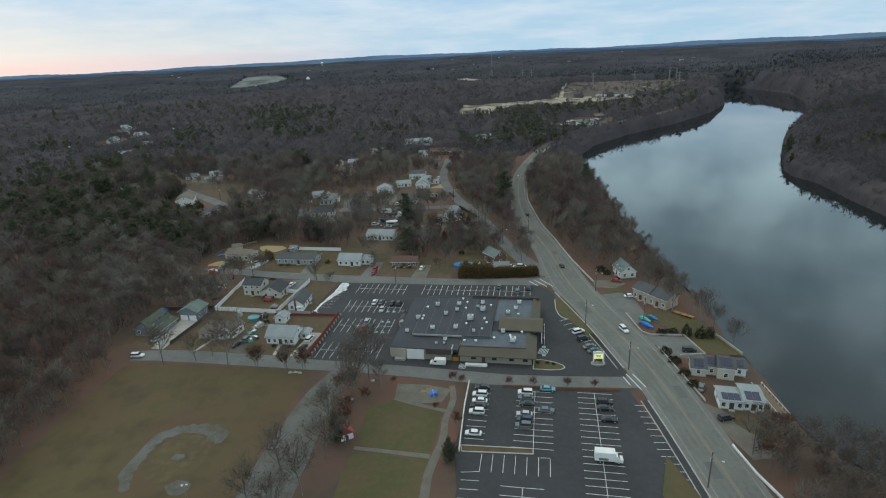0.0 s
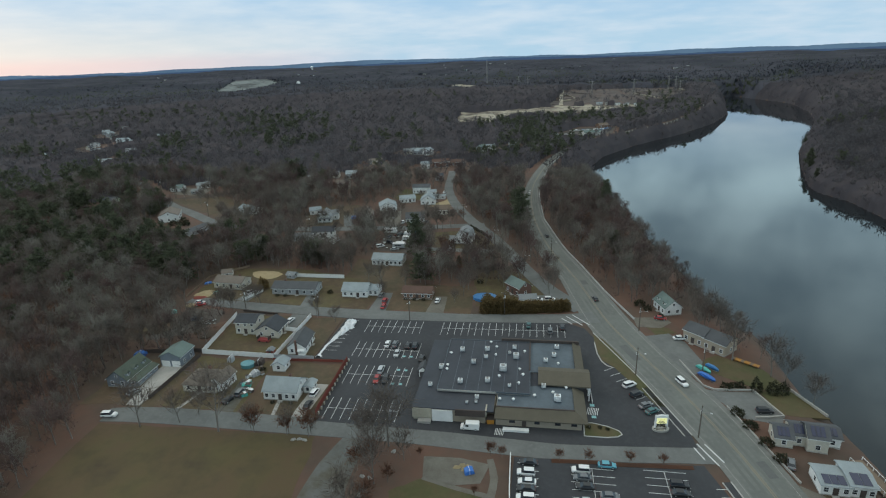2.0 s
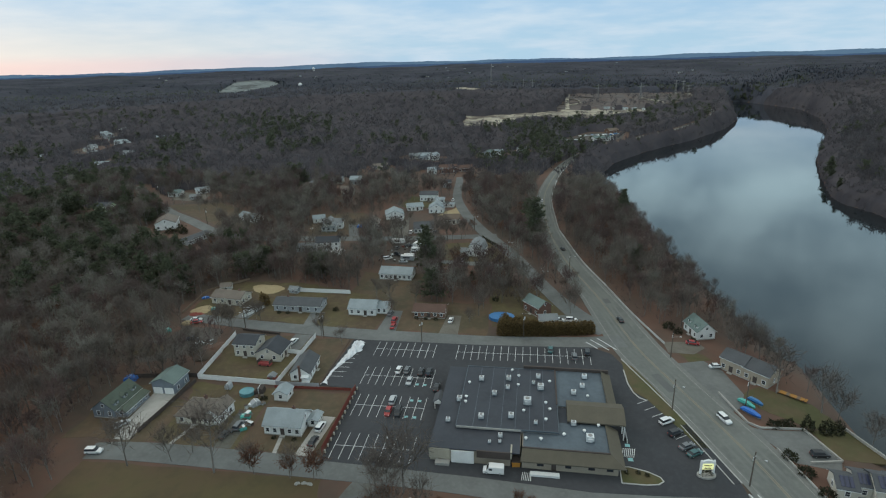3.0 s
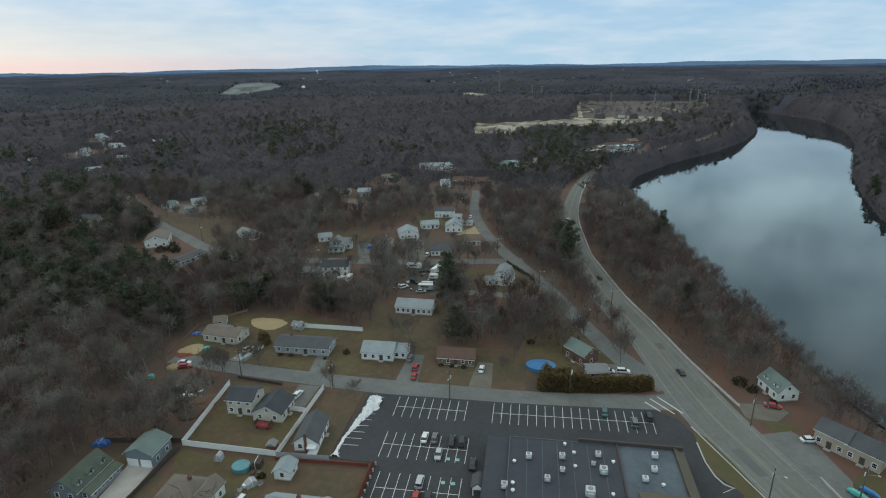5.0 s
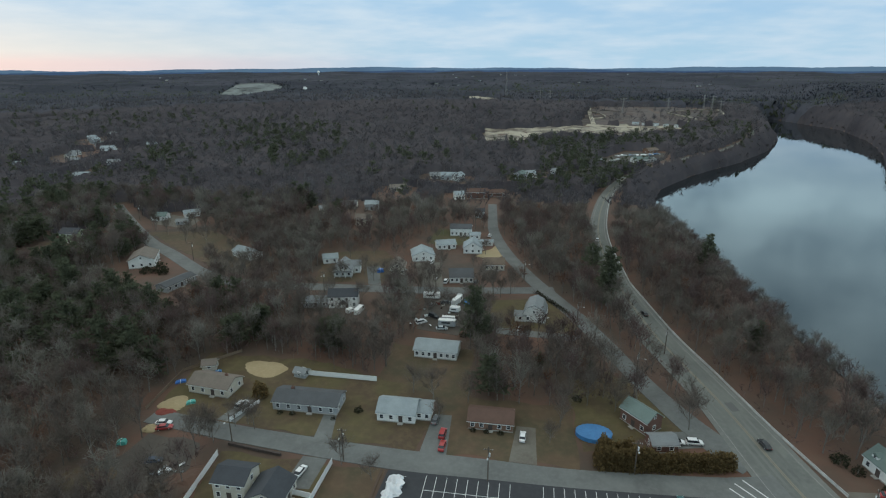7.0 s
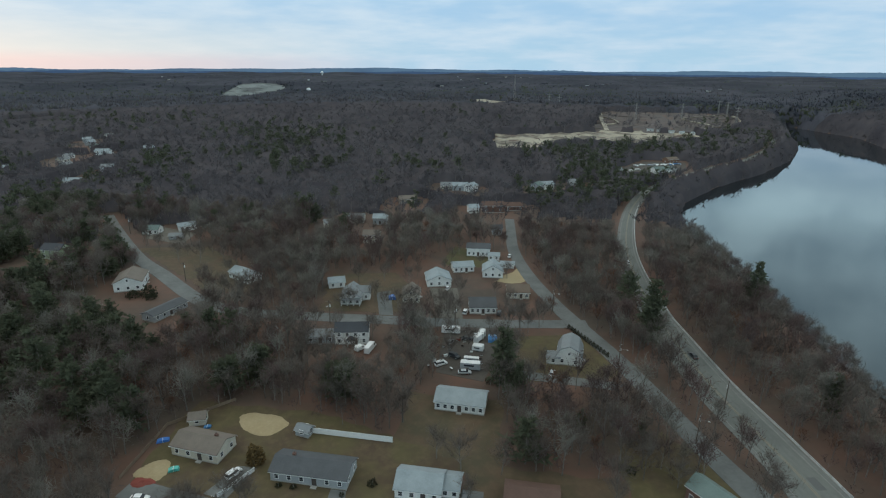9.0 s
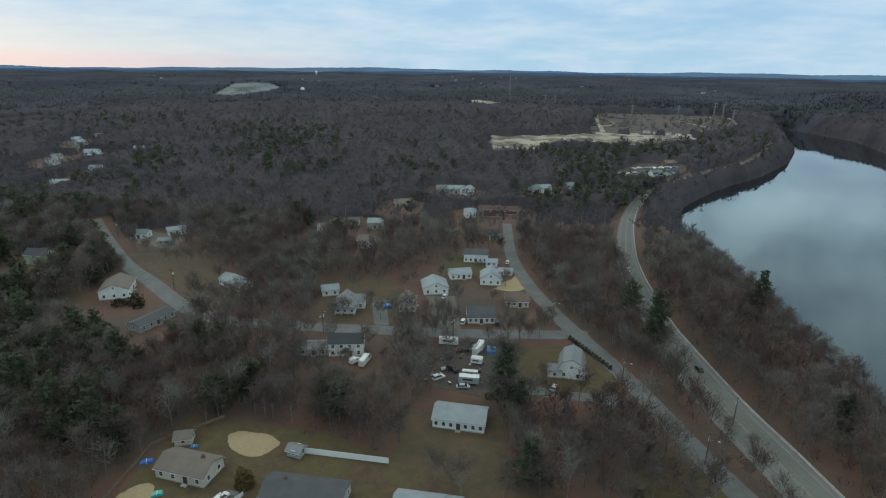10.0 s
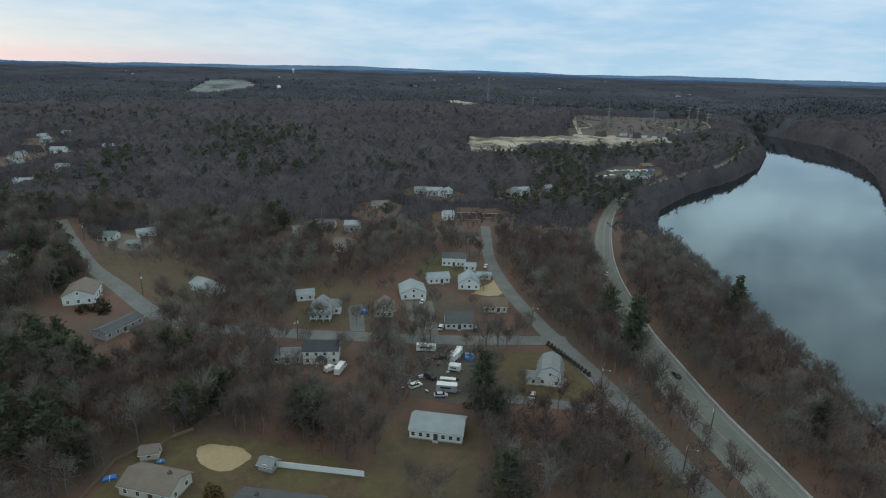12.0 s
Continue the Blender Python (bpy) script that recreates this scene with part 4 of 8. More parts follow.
def pine(h, spread, boughs, width, low=0.14):
    """A broad white pine: tiers of boughs with clumps of needles, ragged in outline."""
    u = np.sort(rng.uniform(low, 1.0, boughs))
    az = rng.uniform(0, 2 * np.pi, boughs)
    lumps = 0.85 + 0.22 * np.sin(u * 19 + rng.uniform(0, 6)) + 0.2 * np.sin(2 * az + 7 * u + rng.uniform(0, 6))
    size = spread * np.clip((1.06 - u) ** 0.45, 0.12, 1) * np.clip(lumps, 0.45, 1.2) * rng.uniform(0.7, 1.1, boughs)
    el = np.radians(rng.uniform(-12, 16, boughs) + 30 * u)
    way = np.stack([np.cos(az) * np.cos(el), np.sin(az) * np.cos(el), np.sin(el)], 1)
    root = np.c_[np.zeros((boughs, 2)), u * h]
    ps, ds, ls = [], [], []
    for f in (0.3, 0.55, 0.8):
        for _ in range(2):
            ps.append(root + way * (size * f * rng.uniform(0.8, 1.2, boughs))[:, None])
            ds.append(unit(way * 0.5 + rng.normal(size=(boughs, 3)) * [0.7, 0.7, 0.4]))
            ls.append(np.maximum(size * 0.36, 0.6) * rng.uniform(0.7, 1.2, boughs))
    return taper(np.array([[0, 0, -0.3], [0, 0, h * 0.5], [0, 0, h * 0.97]]), [0.016 * h, 0.01 * h, 0.02], 5), sliver(np.concatenate(ps), np.concatenate(ds), np.concatenate(ls), width * rng.uniform(0.6, 1.3, 6 * boughs))


def foliage(rx, ry, rz, n, size, cz=0.0):
    """A dense leafy mound of small blades over an uneven body."""
    d = unit(rng.normal(size=(n, 3)))
    d[:, 2] = np.abs(d[:, 2])
    k = rng.uniform(0.62, 1.0, n)[:, None] * (1 + 0.12 * np.sin(5 * d[:, :1] + 3 * d[:, 1:2]))
    p = d * k * [rx, ry, rz] + [0, 0, cz]
    return sliver(p, unit(d * 0.5 + rng.normal(size=(n, 3)) * 0.6), size * rng.uniform(0.6, 1.4, n), size * 0.8)


def scatter(template_list, xs, ys, scales, zs, pick):
    """Joins many turned and scaled copies of templates in one mesh."""
    vs, fs, n = [], [], 0
    turn = rng.uniform(0, 2 * np.pi, len(xs))
    for k, (v, f) in enumerate(template_list):
        idx = np.nonzero(pick == k)[0]
        if not len(idx):
            continue
        c, s = np.cos(turn[idx])[:, None], np.sin(turn[idx])[:, None]
        sc = scales[idx][:, None]
        out = np.stack([(v[:, 0] * c - v[:, 1] * s) * sc + xs[idx][:, None], (v[:, 0] * s + v[:, 1] * c) * sc + ys[idx][:, None], v[:, 2] * sc * rng.uniform(0.85, 1.15, len(idx))[:, None] + zs[idx][:, None]], -1)
        vs.append(out.reshape(-1, 3))
        fs.append((f[None] + (np.arange(len(idx)) * len(v))[:, None, None] + n).reshape(-1, 3))
        n += out.shape[0] * out.shape[1]
    return np.concatenate(vs), np.concatenate(fs)


OPEN_GROUND = [
    [(-98, 152), (30, 152), (36, 160), (0, 232), (-95, 229), (-98, 195)],
    [(0, 200), (36, 200), (28, 222), (20, 252), (-9, 250), (-6, 222)],
    [(-26, 160), (40, 160), (56, 40), (-26, 40)],
    [(-150, 150), (-53, 157), (-53, 144), (-53, 40), (-136, 40), (-143, 92), (-147, 112), (-148, 130)],
    [(-53, 152), (-25, 152), (-25, 40), (-51, 40)],
    [(-162, 154), (-82, 154), (-82, 196), (-141, 196), (-163, 186)],
    [(-142, 192), (-90, 192), (-90, 230), (-142, 230)],
    [(-172, 232), (-86, 228), (-86, 262), (-104, 268), (-131, 273), (-160, 277), (-174, 262)],
    [(-88, 228), (0, 230), (-6, 252), (-20, 264), (-44, 262), (-88, 258)],
    [(-99, 262), (-80, 262), (-78, 345), (-104, 345)], [(-133, 311), (-119, 310), (-119, 336), (-133, 336)],
    [(-74, 304), (-74, 338), (-50, 344), (-38, 316), (-36, 304)],
    [(-152, 303), (-118, 293), (-118, 334), (-159, 334)],
    [(-92, 250), (-74, 254), (-77, 291), (-105, 291), (-106, 260)],
    [(-160, 342), (-170, 388), (-134, 396), (-110, 440), (-84, 430), (-66, 396), (-60, 372), (-72, 350)],
    [(-292, 400), (-252, 414), (-222, 394), (-196, 362), (-204, 350), (-246, 366), (-282, 392)],
    [(-340, 342), (-300, 334), (-296, 388), (-312, 398), (-336, 392)],
    [(-270, 322), (-236, 316), (-234, 366), (-268, 368)], [(-234, 304), (-204, 300), (-204, 344), (-234, 344)],
    [(-306, 414), (-270, 408), (-266, 440), (-300, 446)],
    [(16, 250), (40, 250), (46, 230), (62, 204), (74, 140), (66, 132), (48, 134), (34, 180), (10, 234)],
    [(0, 648), (30, 640), (80, 700), (86, 752), (40, 748), (4, 690)],
    BACK_LOT, QUARRY_A, QUARRY_B, QUARRY_C, SWAMP, PALE_FIELD, RIVER,
]
LINES = [(HIGHWAY[:15], 8.8), (HIGHWAY[14:21], 6.9), (HIGHWAY[20:], 2.4), (SIDE_ROAD, 4.6), (CROSS_STREET, 5.6), (POLE_STREET, 7), (FRONT_STREET, 7)]
# x, y, turn, length, roof, wall
FAR_HOMES = [(-186, 476, 8, 13, "grey", "cream"), (-168, 475, 8, 9, "pale", "grey"), (-163, 438, 5, 9, "tan", "cream"), (-163, 531, 25, 13, "tan", "tan"), (-130, 577, 5, 12, "pale", "grey"), (-121, 574, 60, 8, "pale", "white"),
             (-142, 581, 10, 9, "grey", "cream"), (-62, 595, 25, 12, "pale", "white"), (-69, 588, 60, 8, "teal", "grey"), (-38, 615, 10, 9, "grey", "grey"), (-112, 512, 20, 7, "pale", "white"), (-99, 518, 12, 15, "red", "brick"), (-85, 526, 16, 13, "red", "brick"),
             (-92, 467, 10, 6, "slate", "grey"), (-196, 456, 30, 6, "grey", "cream"), (-450, 538, 20, 13, "pale", "white"), (-527, 666, 15, 14, "pale", "white"), (-507, 646, 15, 12, "pale", "white"), (-564, 698, 50, 10, "teal", "grey"), (-609, 740, 20, 9, "pale", "grey"),
             (-600, 765, 60, 9, "grey", "cream"), (-825, 928, 10, 14, "pale", "white"), (-789, 862, 15, 16, "pale", "white"), (-800, 933, 30, 9, "grey", "white"), (-535, 621, 70, 9, "grey", "cream"), (-506, 593, 70, 9, "grey", "grey"), (-457, 587, 20, 10, "grey", "grey"),
             (-551, 576, 40, 9, "pale", "white"), (-495, 697, 20, 10, "pale", "grey"), (-585, 716, 70, 9, "pale", "grey"), (-546, 640, 70, 8, "grey", "white"), (-850, 890, 20, 10, "pale", "white"), (-884, 1140, 10, 18, "pale", "white")]


TOWN = [(-300, 1900, 30), (-380, 1960, 0), (-250, 2050, 60), (-200, 2300, 10), (-120, 2380, 40), (80, 2100, 20), (140, 2160, 70), (420, 1950, 0), (480, 2050, 30), (900, 2100, 15), (980, 2200, 50), (-900, 2300, 5), (-1010, 2400, 40), (-1500, 2200, 0), (-1600, 2300, 30),
        (-420, 2700, 10), (-350, 2760, 40), (-120, 2900, 0), (30, 3000, 20), (160, 2950, 70), (380, 3100, 0), (700, 2900, 30), (-60, 3300, 0), (-20, 3340, 40), (60, 3320, 10), (110, 3380, 0), (180, 3420, 30), (240, 3360, 0), (-180, 3400, 20), (-260, 3350, 0), (520, 3400, 10), (580, 3450, 0), (-520, 3300, 0), (-800, 3000, 10), (-1300, 2900, 0), (1200, 2800, 20)]


def free(x, y, margin=0.0):
    ok = np.ones(len(x), bool)
    for poly in OPEN_GROUND:
        ok &= ~inside(poly, x, y)
    for line, wid in LINES:
        ok &= reach([p[:2] for p in line], x, y) > wid + margin
    for hx, hy, *_ in FAR_HOMES:
        # the far ones stand in wider gaps, opener on the town's side
        gap = 10 if hy < 520 else 13
        ok &= np.hypot(x - hx, (y - hy) * np.where(y < hy, 0.5, 1.0)) > gap
    return ok


def in_sight(x, y):
    ok = np.zeros(len(x), bool)
    for cx, cy in ((0, 0), (-38, 60), (-60, 115), (-73, 150)):
        az = np.degrees(np.arctan2(x - cx, y - cy))
        ok |= (az > np.where(np.hypot(x - cx, y - cy) < 260, -68, -51)) & (az < np.where(np.hypot(x - cx, y - cy) > 700, 42, 38)) & (y > cy + 45)
    return ok


def jitter(x0, x1, y0, y1, step):
    X, Y = np.meshgrid(np.arange(x0, x1, step), np.arange(y0, y1, step))
    x = X.ravel() + rng.uniform(-0.5, 0.5, X.size) * step
    y = Y.ravel() + rng.uniform(-0.5, 0.5, X.size) * step
    ok = in_sight(x, y)
    x, y = x[ok], y[ok]
    ok = free(x, y)
    return x[ok], y[ok]


GREEN_SPOTS = [(-240, 288, 42, 0.5), (-206, 266, 20, 0.4), (-222, 296, 16, 0.6), (-252, 342, 20, 0.3), (-325, 345, 48, 0.6), (-430, 415, 70, 0.5), (-400, 480, 60, 0.3), (-300, 285, 30, 0.4), (-370, 780, 60, 0.6), (-430, 830, 50, 0.5), (-290, 570, 30, 0.4),
               (-20, 590, 34, 0.8), (-12, 652, 40, 0.9), (-40, 745, 40, 0.8), (30, 770, 45, 0.7), (78, 800, 40, 0.5), (-187, 638, 40, 0.35), (150, 840, 50, 0.35), (240, 500, 30, 0.2), (330, 700, 60, 0.2), (-700, 900, 120, 0.25), (-560, 560, 60, 0.3),
               (-413, 602, 34, 0.55), (-345, 690, 46, 0.5), (-416, 772, 40, 0.45), (-278, 617, 34, 0.5), (-392, 462, 40, 0.6), (-42, 713, 34, 0.8), (-8, 721, 34, 0.85), (-24, 564, 26, 0.75), (-50, 553, 24, 0.6), (69, 773, 26, 0.8), (141, 875, 36, 0.5), (193, 939, 36, 0.5)]


def greenness(x, y):
    """Where the evergreens stand together."""
    g = np.where((x > -125) & (y < 480), 0.0, 0.13 * np.clip(np.sin(x * 0.017 + 2) * np.sin(y * 0.021 + 1) - 0.35, 0, 1)) + 0.004
    for cx, cy, r, k in GREEN_SPOTS:
        g = np.maximum(g, k * np.exp(-((x - cx) ** 2 + (y - cy) ** 2) / r ** 2))
    return np.where(y < 205, g * 0.15, g)


near_trees = [bare_tree(13.5, 4.3, 9, 390, 0.16, length=0.44) for _ in range(7)]
mid_trees = [bare_tree(12, 4.9, 4, 51, 0.58, 3, False, 0.48) for _ in range(7)]
near_pines = [pine(14, 6.8, 115, 0.95) for _ in range(5)]
mid_pines = [pine(14, 7.2, 28, 1.8, 0.25) for _ in range(4)]


def woods(name, x, y, wood, leaf, leaf_mat, label, lo, hi):
    if not len(x):
        return
    pick, z = rng.integers(0, len(wood), len(x)), ground_z(x, y)
    # lower growth on the river bank
    sc = rng.uniform(lo, hi, len(x)) * np.interp(reach(RIVER, x, y), [3, 22], [0.62, 1.0])
    state = rng.bit_generator.state
    for suffix, templates, mat in (("trunks", wood, BARK), ("crowns", leaf, leaf_mat)):
        rng.bit_generator.state = state
        me = tri_mesh(name, *scatter(templates, x, y, sc, z, pick))
        me.materials.append(mat)
        solid(name + "_" + suffix, me, mat, label[0] if suffix == "trunks" else label[1], "woodland", "stuff")


def split(x, y):
    ever = rng.uniform(size=len(x)) < greenness(x, y)
    return x[~ever], y[~ever], x[ever], y[ever]


NX, NY = jitter(-400, 62, 55, 470, 5.45)
bx, by, ex, ey = split(NX, NY)
russet = rng.uniform(size=len(bx)) < 0.06
shade = rng.uniform(size=len(bx)) + 0.22 * np.sin(bx * 0.047 + 1) * np.sin(by * 0.041 + 2)
for nm, sel, twig, tone in (("bare_wood", (shade > 0.24) & (shade < 0.82), TWIG, "grey-brown"), ("pale_wood", shade >= 0.82, PALE_TWIG, "pale grey"), ("ruddy_wood", shade <= 0.24, RUDDY_TWIG, "ruddy brown")):
    sel &= ~russet
    woods(nm, bx[sel], by[sel], [t[0] for t in near_trees], [t[1] for t in near_trees], twig, ("grey trunks and limbs of leafless woodland trees", tone + " leafless twig crowns of dense woodland"), 0.6, 1.08)
woods("oak_wood", bx[russet], by[russet], [t[0] for t in near_trees], [t[1] for t in near_trees], RUSSET, ("trunks of oaks that keep dead leaves", "russet crowns of oaks that keep dead leaves"), 0.4, 0.85)
woods("pine_wood", ex, ey, [t[0] for t in near_pines], [t[1] for t in near_pines], NEEDLE, ("trunks of woodland pines", "dark green needle crowns of woodland pines"), 0.7, 1.15)
# low thicket under and beside the trees
thicket = [bare_tree(3.2, 2.3, 5, 42, 0.2, 3, False, 0.5) for _ in range(5)]
UX, UY = jitter(-260, 62, 90, 420, 5.2)
keep = rng.uniform(size=len(UX)) < 0.85
woods("thicket", UX[keep], UY[keep], [t[0] for t in thicket], [t[1] for t in thicket], RUDDY_TWIG, ("thin stems of woodland undergrowth", "ruddy leafless undergrowth of the woods"), 0.6, 1.4)
MX, MY = jitter(-1150, 900, 300, 1400, 8.3)
away = ((MX < -400) | (MX > 62) | (MY > 470)) & (np.hypot(MX, MY) < 1380)
thin = rng.uniform(size=len(MX)) < np.interp(np.hypot(MX, MY), [400, 1350], [1.0, 0.5]) * np.where(inside(SCRUB, MX, MY), 0.18, 1)
bx, by, ex, ey = split(MX[away & thin], MY[away & thin])
# the wooded slope across the river stands closer together
EX, EY = jitter(185, 400, 270, 760, 6.6)
FX, FY = jitter(270, 640, 700, 1320, 10)
EX, EY = np.r_[EX, FX], np.r_[EY, FY]
bx, by = np.r_[bx, EX], np.r_[by, EY]
woods("far_bare_wood", bx, by, [t[0] for t in mid_trees], [t[1] for t in mid_trees], FAR_TWIG, ("trunks of distant leafless woods", "leafless crowns of distant woods, cooled by painted haze"), 0.65, 1.1)
woods("far_pine_wood", ex, ey, [t[0] for t in mid_pines], [t[1] for t in mid_pines], NEEDLE, ("trunks of distant pines", "dark green crowns of distant pines"), 0.75, 1.15)


def canopy():
    """The closed crown cover of the farthest woods."""
    r = np.exp(np.arange(math.log(330), math.log(4380), 0.0112))
    a = np.radians(np.arange(-62, 46, 0.27))
    A, Rr = np.meshgrid(a, r)
    X, Y = Rr * np.sin(A) - 40, Rr * np.cos(A) + 60
    rough = rng.uniform(0, 1, X.shape)
    rough = np.maximum(rough, np.roll(rough, 1, 1) * 0.8)
    z = ground_z(X, Y)
    cover = np.interp(Rr, [400, 1100, 1450], [4.2, 6.5, 9]) + np.interp(Rr, [400, 1100, 2500], [3.4, 5, 7]) * rough
    for poly in [SCRUB] + OPEN_GROUND:
        cover = np.where(inside(poly, X, Y), -6, cover)
    for line, wid in LINES:
        cover = np.where(reach([p[:2] for p in line], X, Y) < wid + 3.5, -6, cover)
    for hx, hy, *_ in FAR_HOMES + TOWN:
        cover = np.where(np.hypot(X - hx, (Y - hy) * np.where(Y < hy, 0.5, 1.0)) < 18, -6, cover)
    cover = cover - 12 * smooth((500 - Rr) / 90) * (X < 110)
    v = np.c_[X.ravel(), Y.ravel(), (z + cover).ravel()]
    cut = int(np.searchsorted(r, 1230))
    for rows, mat, name, lab in ((np.arange(cut), BRUSH, "understorey", "grey-brown leafless underwood of the woods"), (np.arange(cut, len(r) - 1), CANOPY, "distant_woods", "leafless woods stretching to the horizon, tinted with blue-grey haze")):
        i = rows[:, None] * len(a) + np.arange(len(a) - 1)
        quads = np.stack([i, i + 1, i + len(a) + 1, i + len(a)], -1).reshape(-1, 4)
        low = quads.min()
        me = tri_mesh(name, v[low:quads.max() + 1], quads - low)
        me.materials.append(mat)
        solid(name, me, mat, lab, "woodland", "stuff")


canopy()


def far_crowns():
    """Single crowns that break up the farthest woods, in stands of bare and evergreen trees."""
    n = 26000
    r, a = 1 / rng.uniform(1 / 4250, 1 / 1260, n), np.radians(rng.uniform(-56, 42, n))
    x, y = r * np.sin(a) - 40, r * np.cos(a) + 60
    ok = np.ones(n, bool)
    for poly in (QUARRY_B, SCRUB, QUARRY_C, SWAMP, PALE_FIELD, RIVER):
        ok &= ~inside(poly, x, y)
    x, y = x[ok], y[ok]
    stand = np.sin(x * 0.0042 + 1.9 * np.sin(y * 0.0023)) * np.sin(y * 0.0058 + x * 0.0009 + 1)
    dice = rng.uniform(size=len(x))
    ever = dice < np.where(stand > 0.35, 0.6, 0.03)
    tone = np.sin(x * 0.0031 - y * 0.0047) + 0.8 * rng.normal(size=len(x))
    k = 4
    tall = rng.uniform(0.75, 1.3, len(x))
    for sel, mat, lab in ((~ever & (tone > 0), CANOPY, "leafless crowns of far woods, tinted with blue-grey haze"), (~ever & (tone <= 0), FAR_TWIG, "leafless crowns of far woods, cooled by painted haze"), (ever, NEEDLE, "dark green crowns of far woods")):
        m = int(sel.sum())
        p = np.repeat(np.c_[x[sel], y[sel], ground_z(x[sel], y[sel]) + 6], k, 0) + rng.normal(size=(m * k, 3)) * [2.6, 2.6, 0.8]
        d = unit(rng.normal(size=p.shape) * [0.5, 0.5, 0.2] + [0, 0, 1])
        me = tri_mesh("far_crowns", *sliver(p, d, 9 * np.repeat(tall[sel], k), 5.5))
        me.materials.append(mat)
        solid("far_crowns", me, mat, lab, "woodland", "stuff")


far_crowns()



def far_ridges():
    """Blue hills that close the horizon, one behind the other; their glow paints distance haze."""
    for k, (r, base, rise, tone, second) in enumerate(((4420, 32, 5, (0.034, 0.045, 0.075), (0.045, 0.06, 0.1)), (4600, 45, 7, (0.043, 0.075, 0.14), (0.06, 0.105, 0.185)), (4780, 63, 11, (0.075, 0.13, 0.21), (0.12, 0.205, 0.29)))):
        # Haze is painted in: each farther layer emits a bluer, paler tone.
        m = material("glowing_haze_hills", tone, second, scale=(0.0011, 0.006), third=second, mixes=(0.5, 0.3), contrast=0.16, rough=1.0, spec=0.0, emit=1.0)
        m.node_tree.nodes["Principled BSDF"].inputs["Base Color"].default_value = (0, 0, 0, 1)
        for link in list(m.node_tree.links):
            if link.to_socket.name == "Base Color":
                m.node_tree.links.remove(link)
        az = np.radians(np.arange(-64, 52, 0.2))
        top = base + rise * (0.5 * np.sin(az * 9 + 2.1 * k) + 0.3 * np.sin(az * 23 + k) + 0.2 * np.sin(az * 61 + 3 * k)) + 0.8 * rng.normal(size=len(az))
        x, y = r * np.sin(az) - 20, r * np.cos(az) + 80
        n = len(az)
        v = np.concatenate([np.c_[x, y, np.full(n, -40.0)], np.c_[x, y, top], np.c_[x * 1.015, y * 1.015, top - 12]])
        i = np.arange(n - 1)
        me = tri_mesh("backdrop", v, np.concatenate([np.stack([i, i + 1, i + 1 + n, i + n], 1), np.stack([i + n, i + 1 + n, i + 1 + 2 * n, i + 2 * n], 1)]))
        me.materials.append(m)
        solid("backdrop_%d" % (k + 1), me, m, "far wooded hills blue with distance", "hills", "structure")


far_ridges()

# ---- the store ----
ROOFS_DARK = ROOFS["dark"]


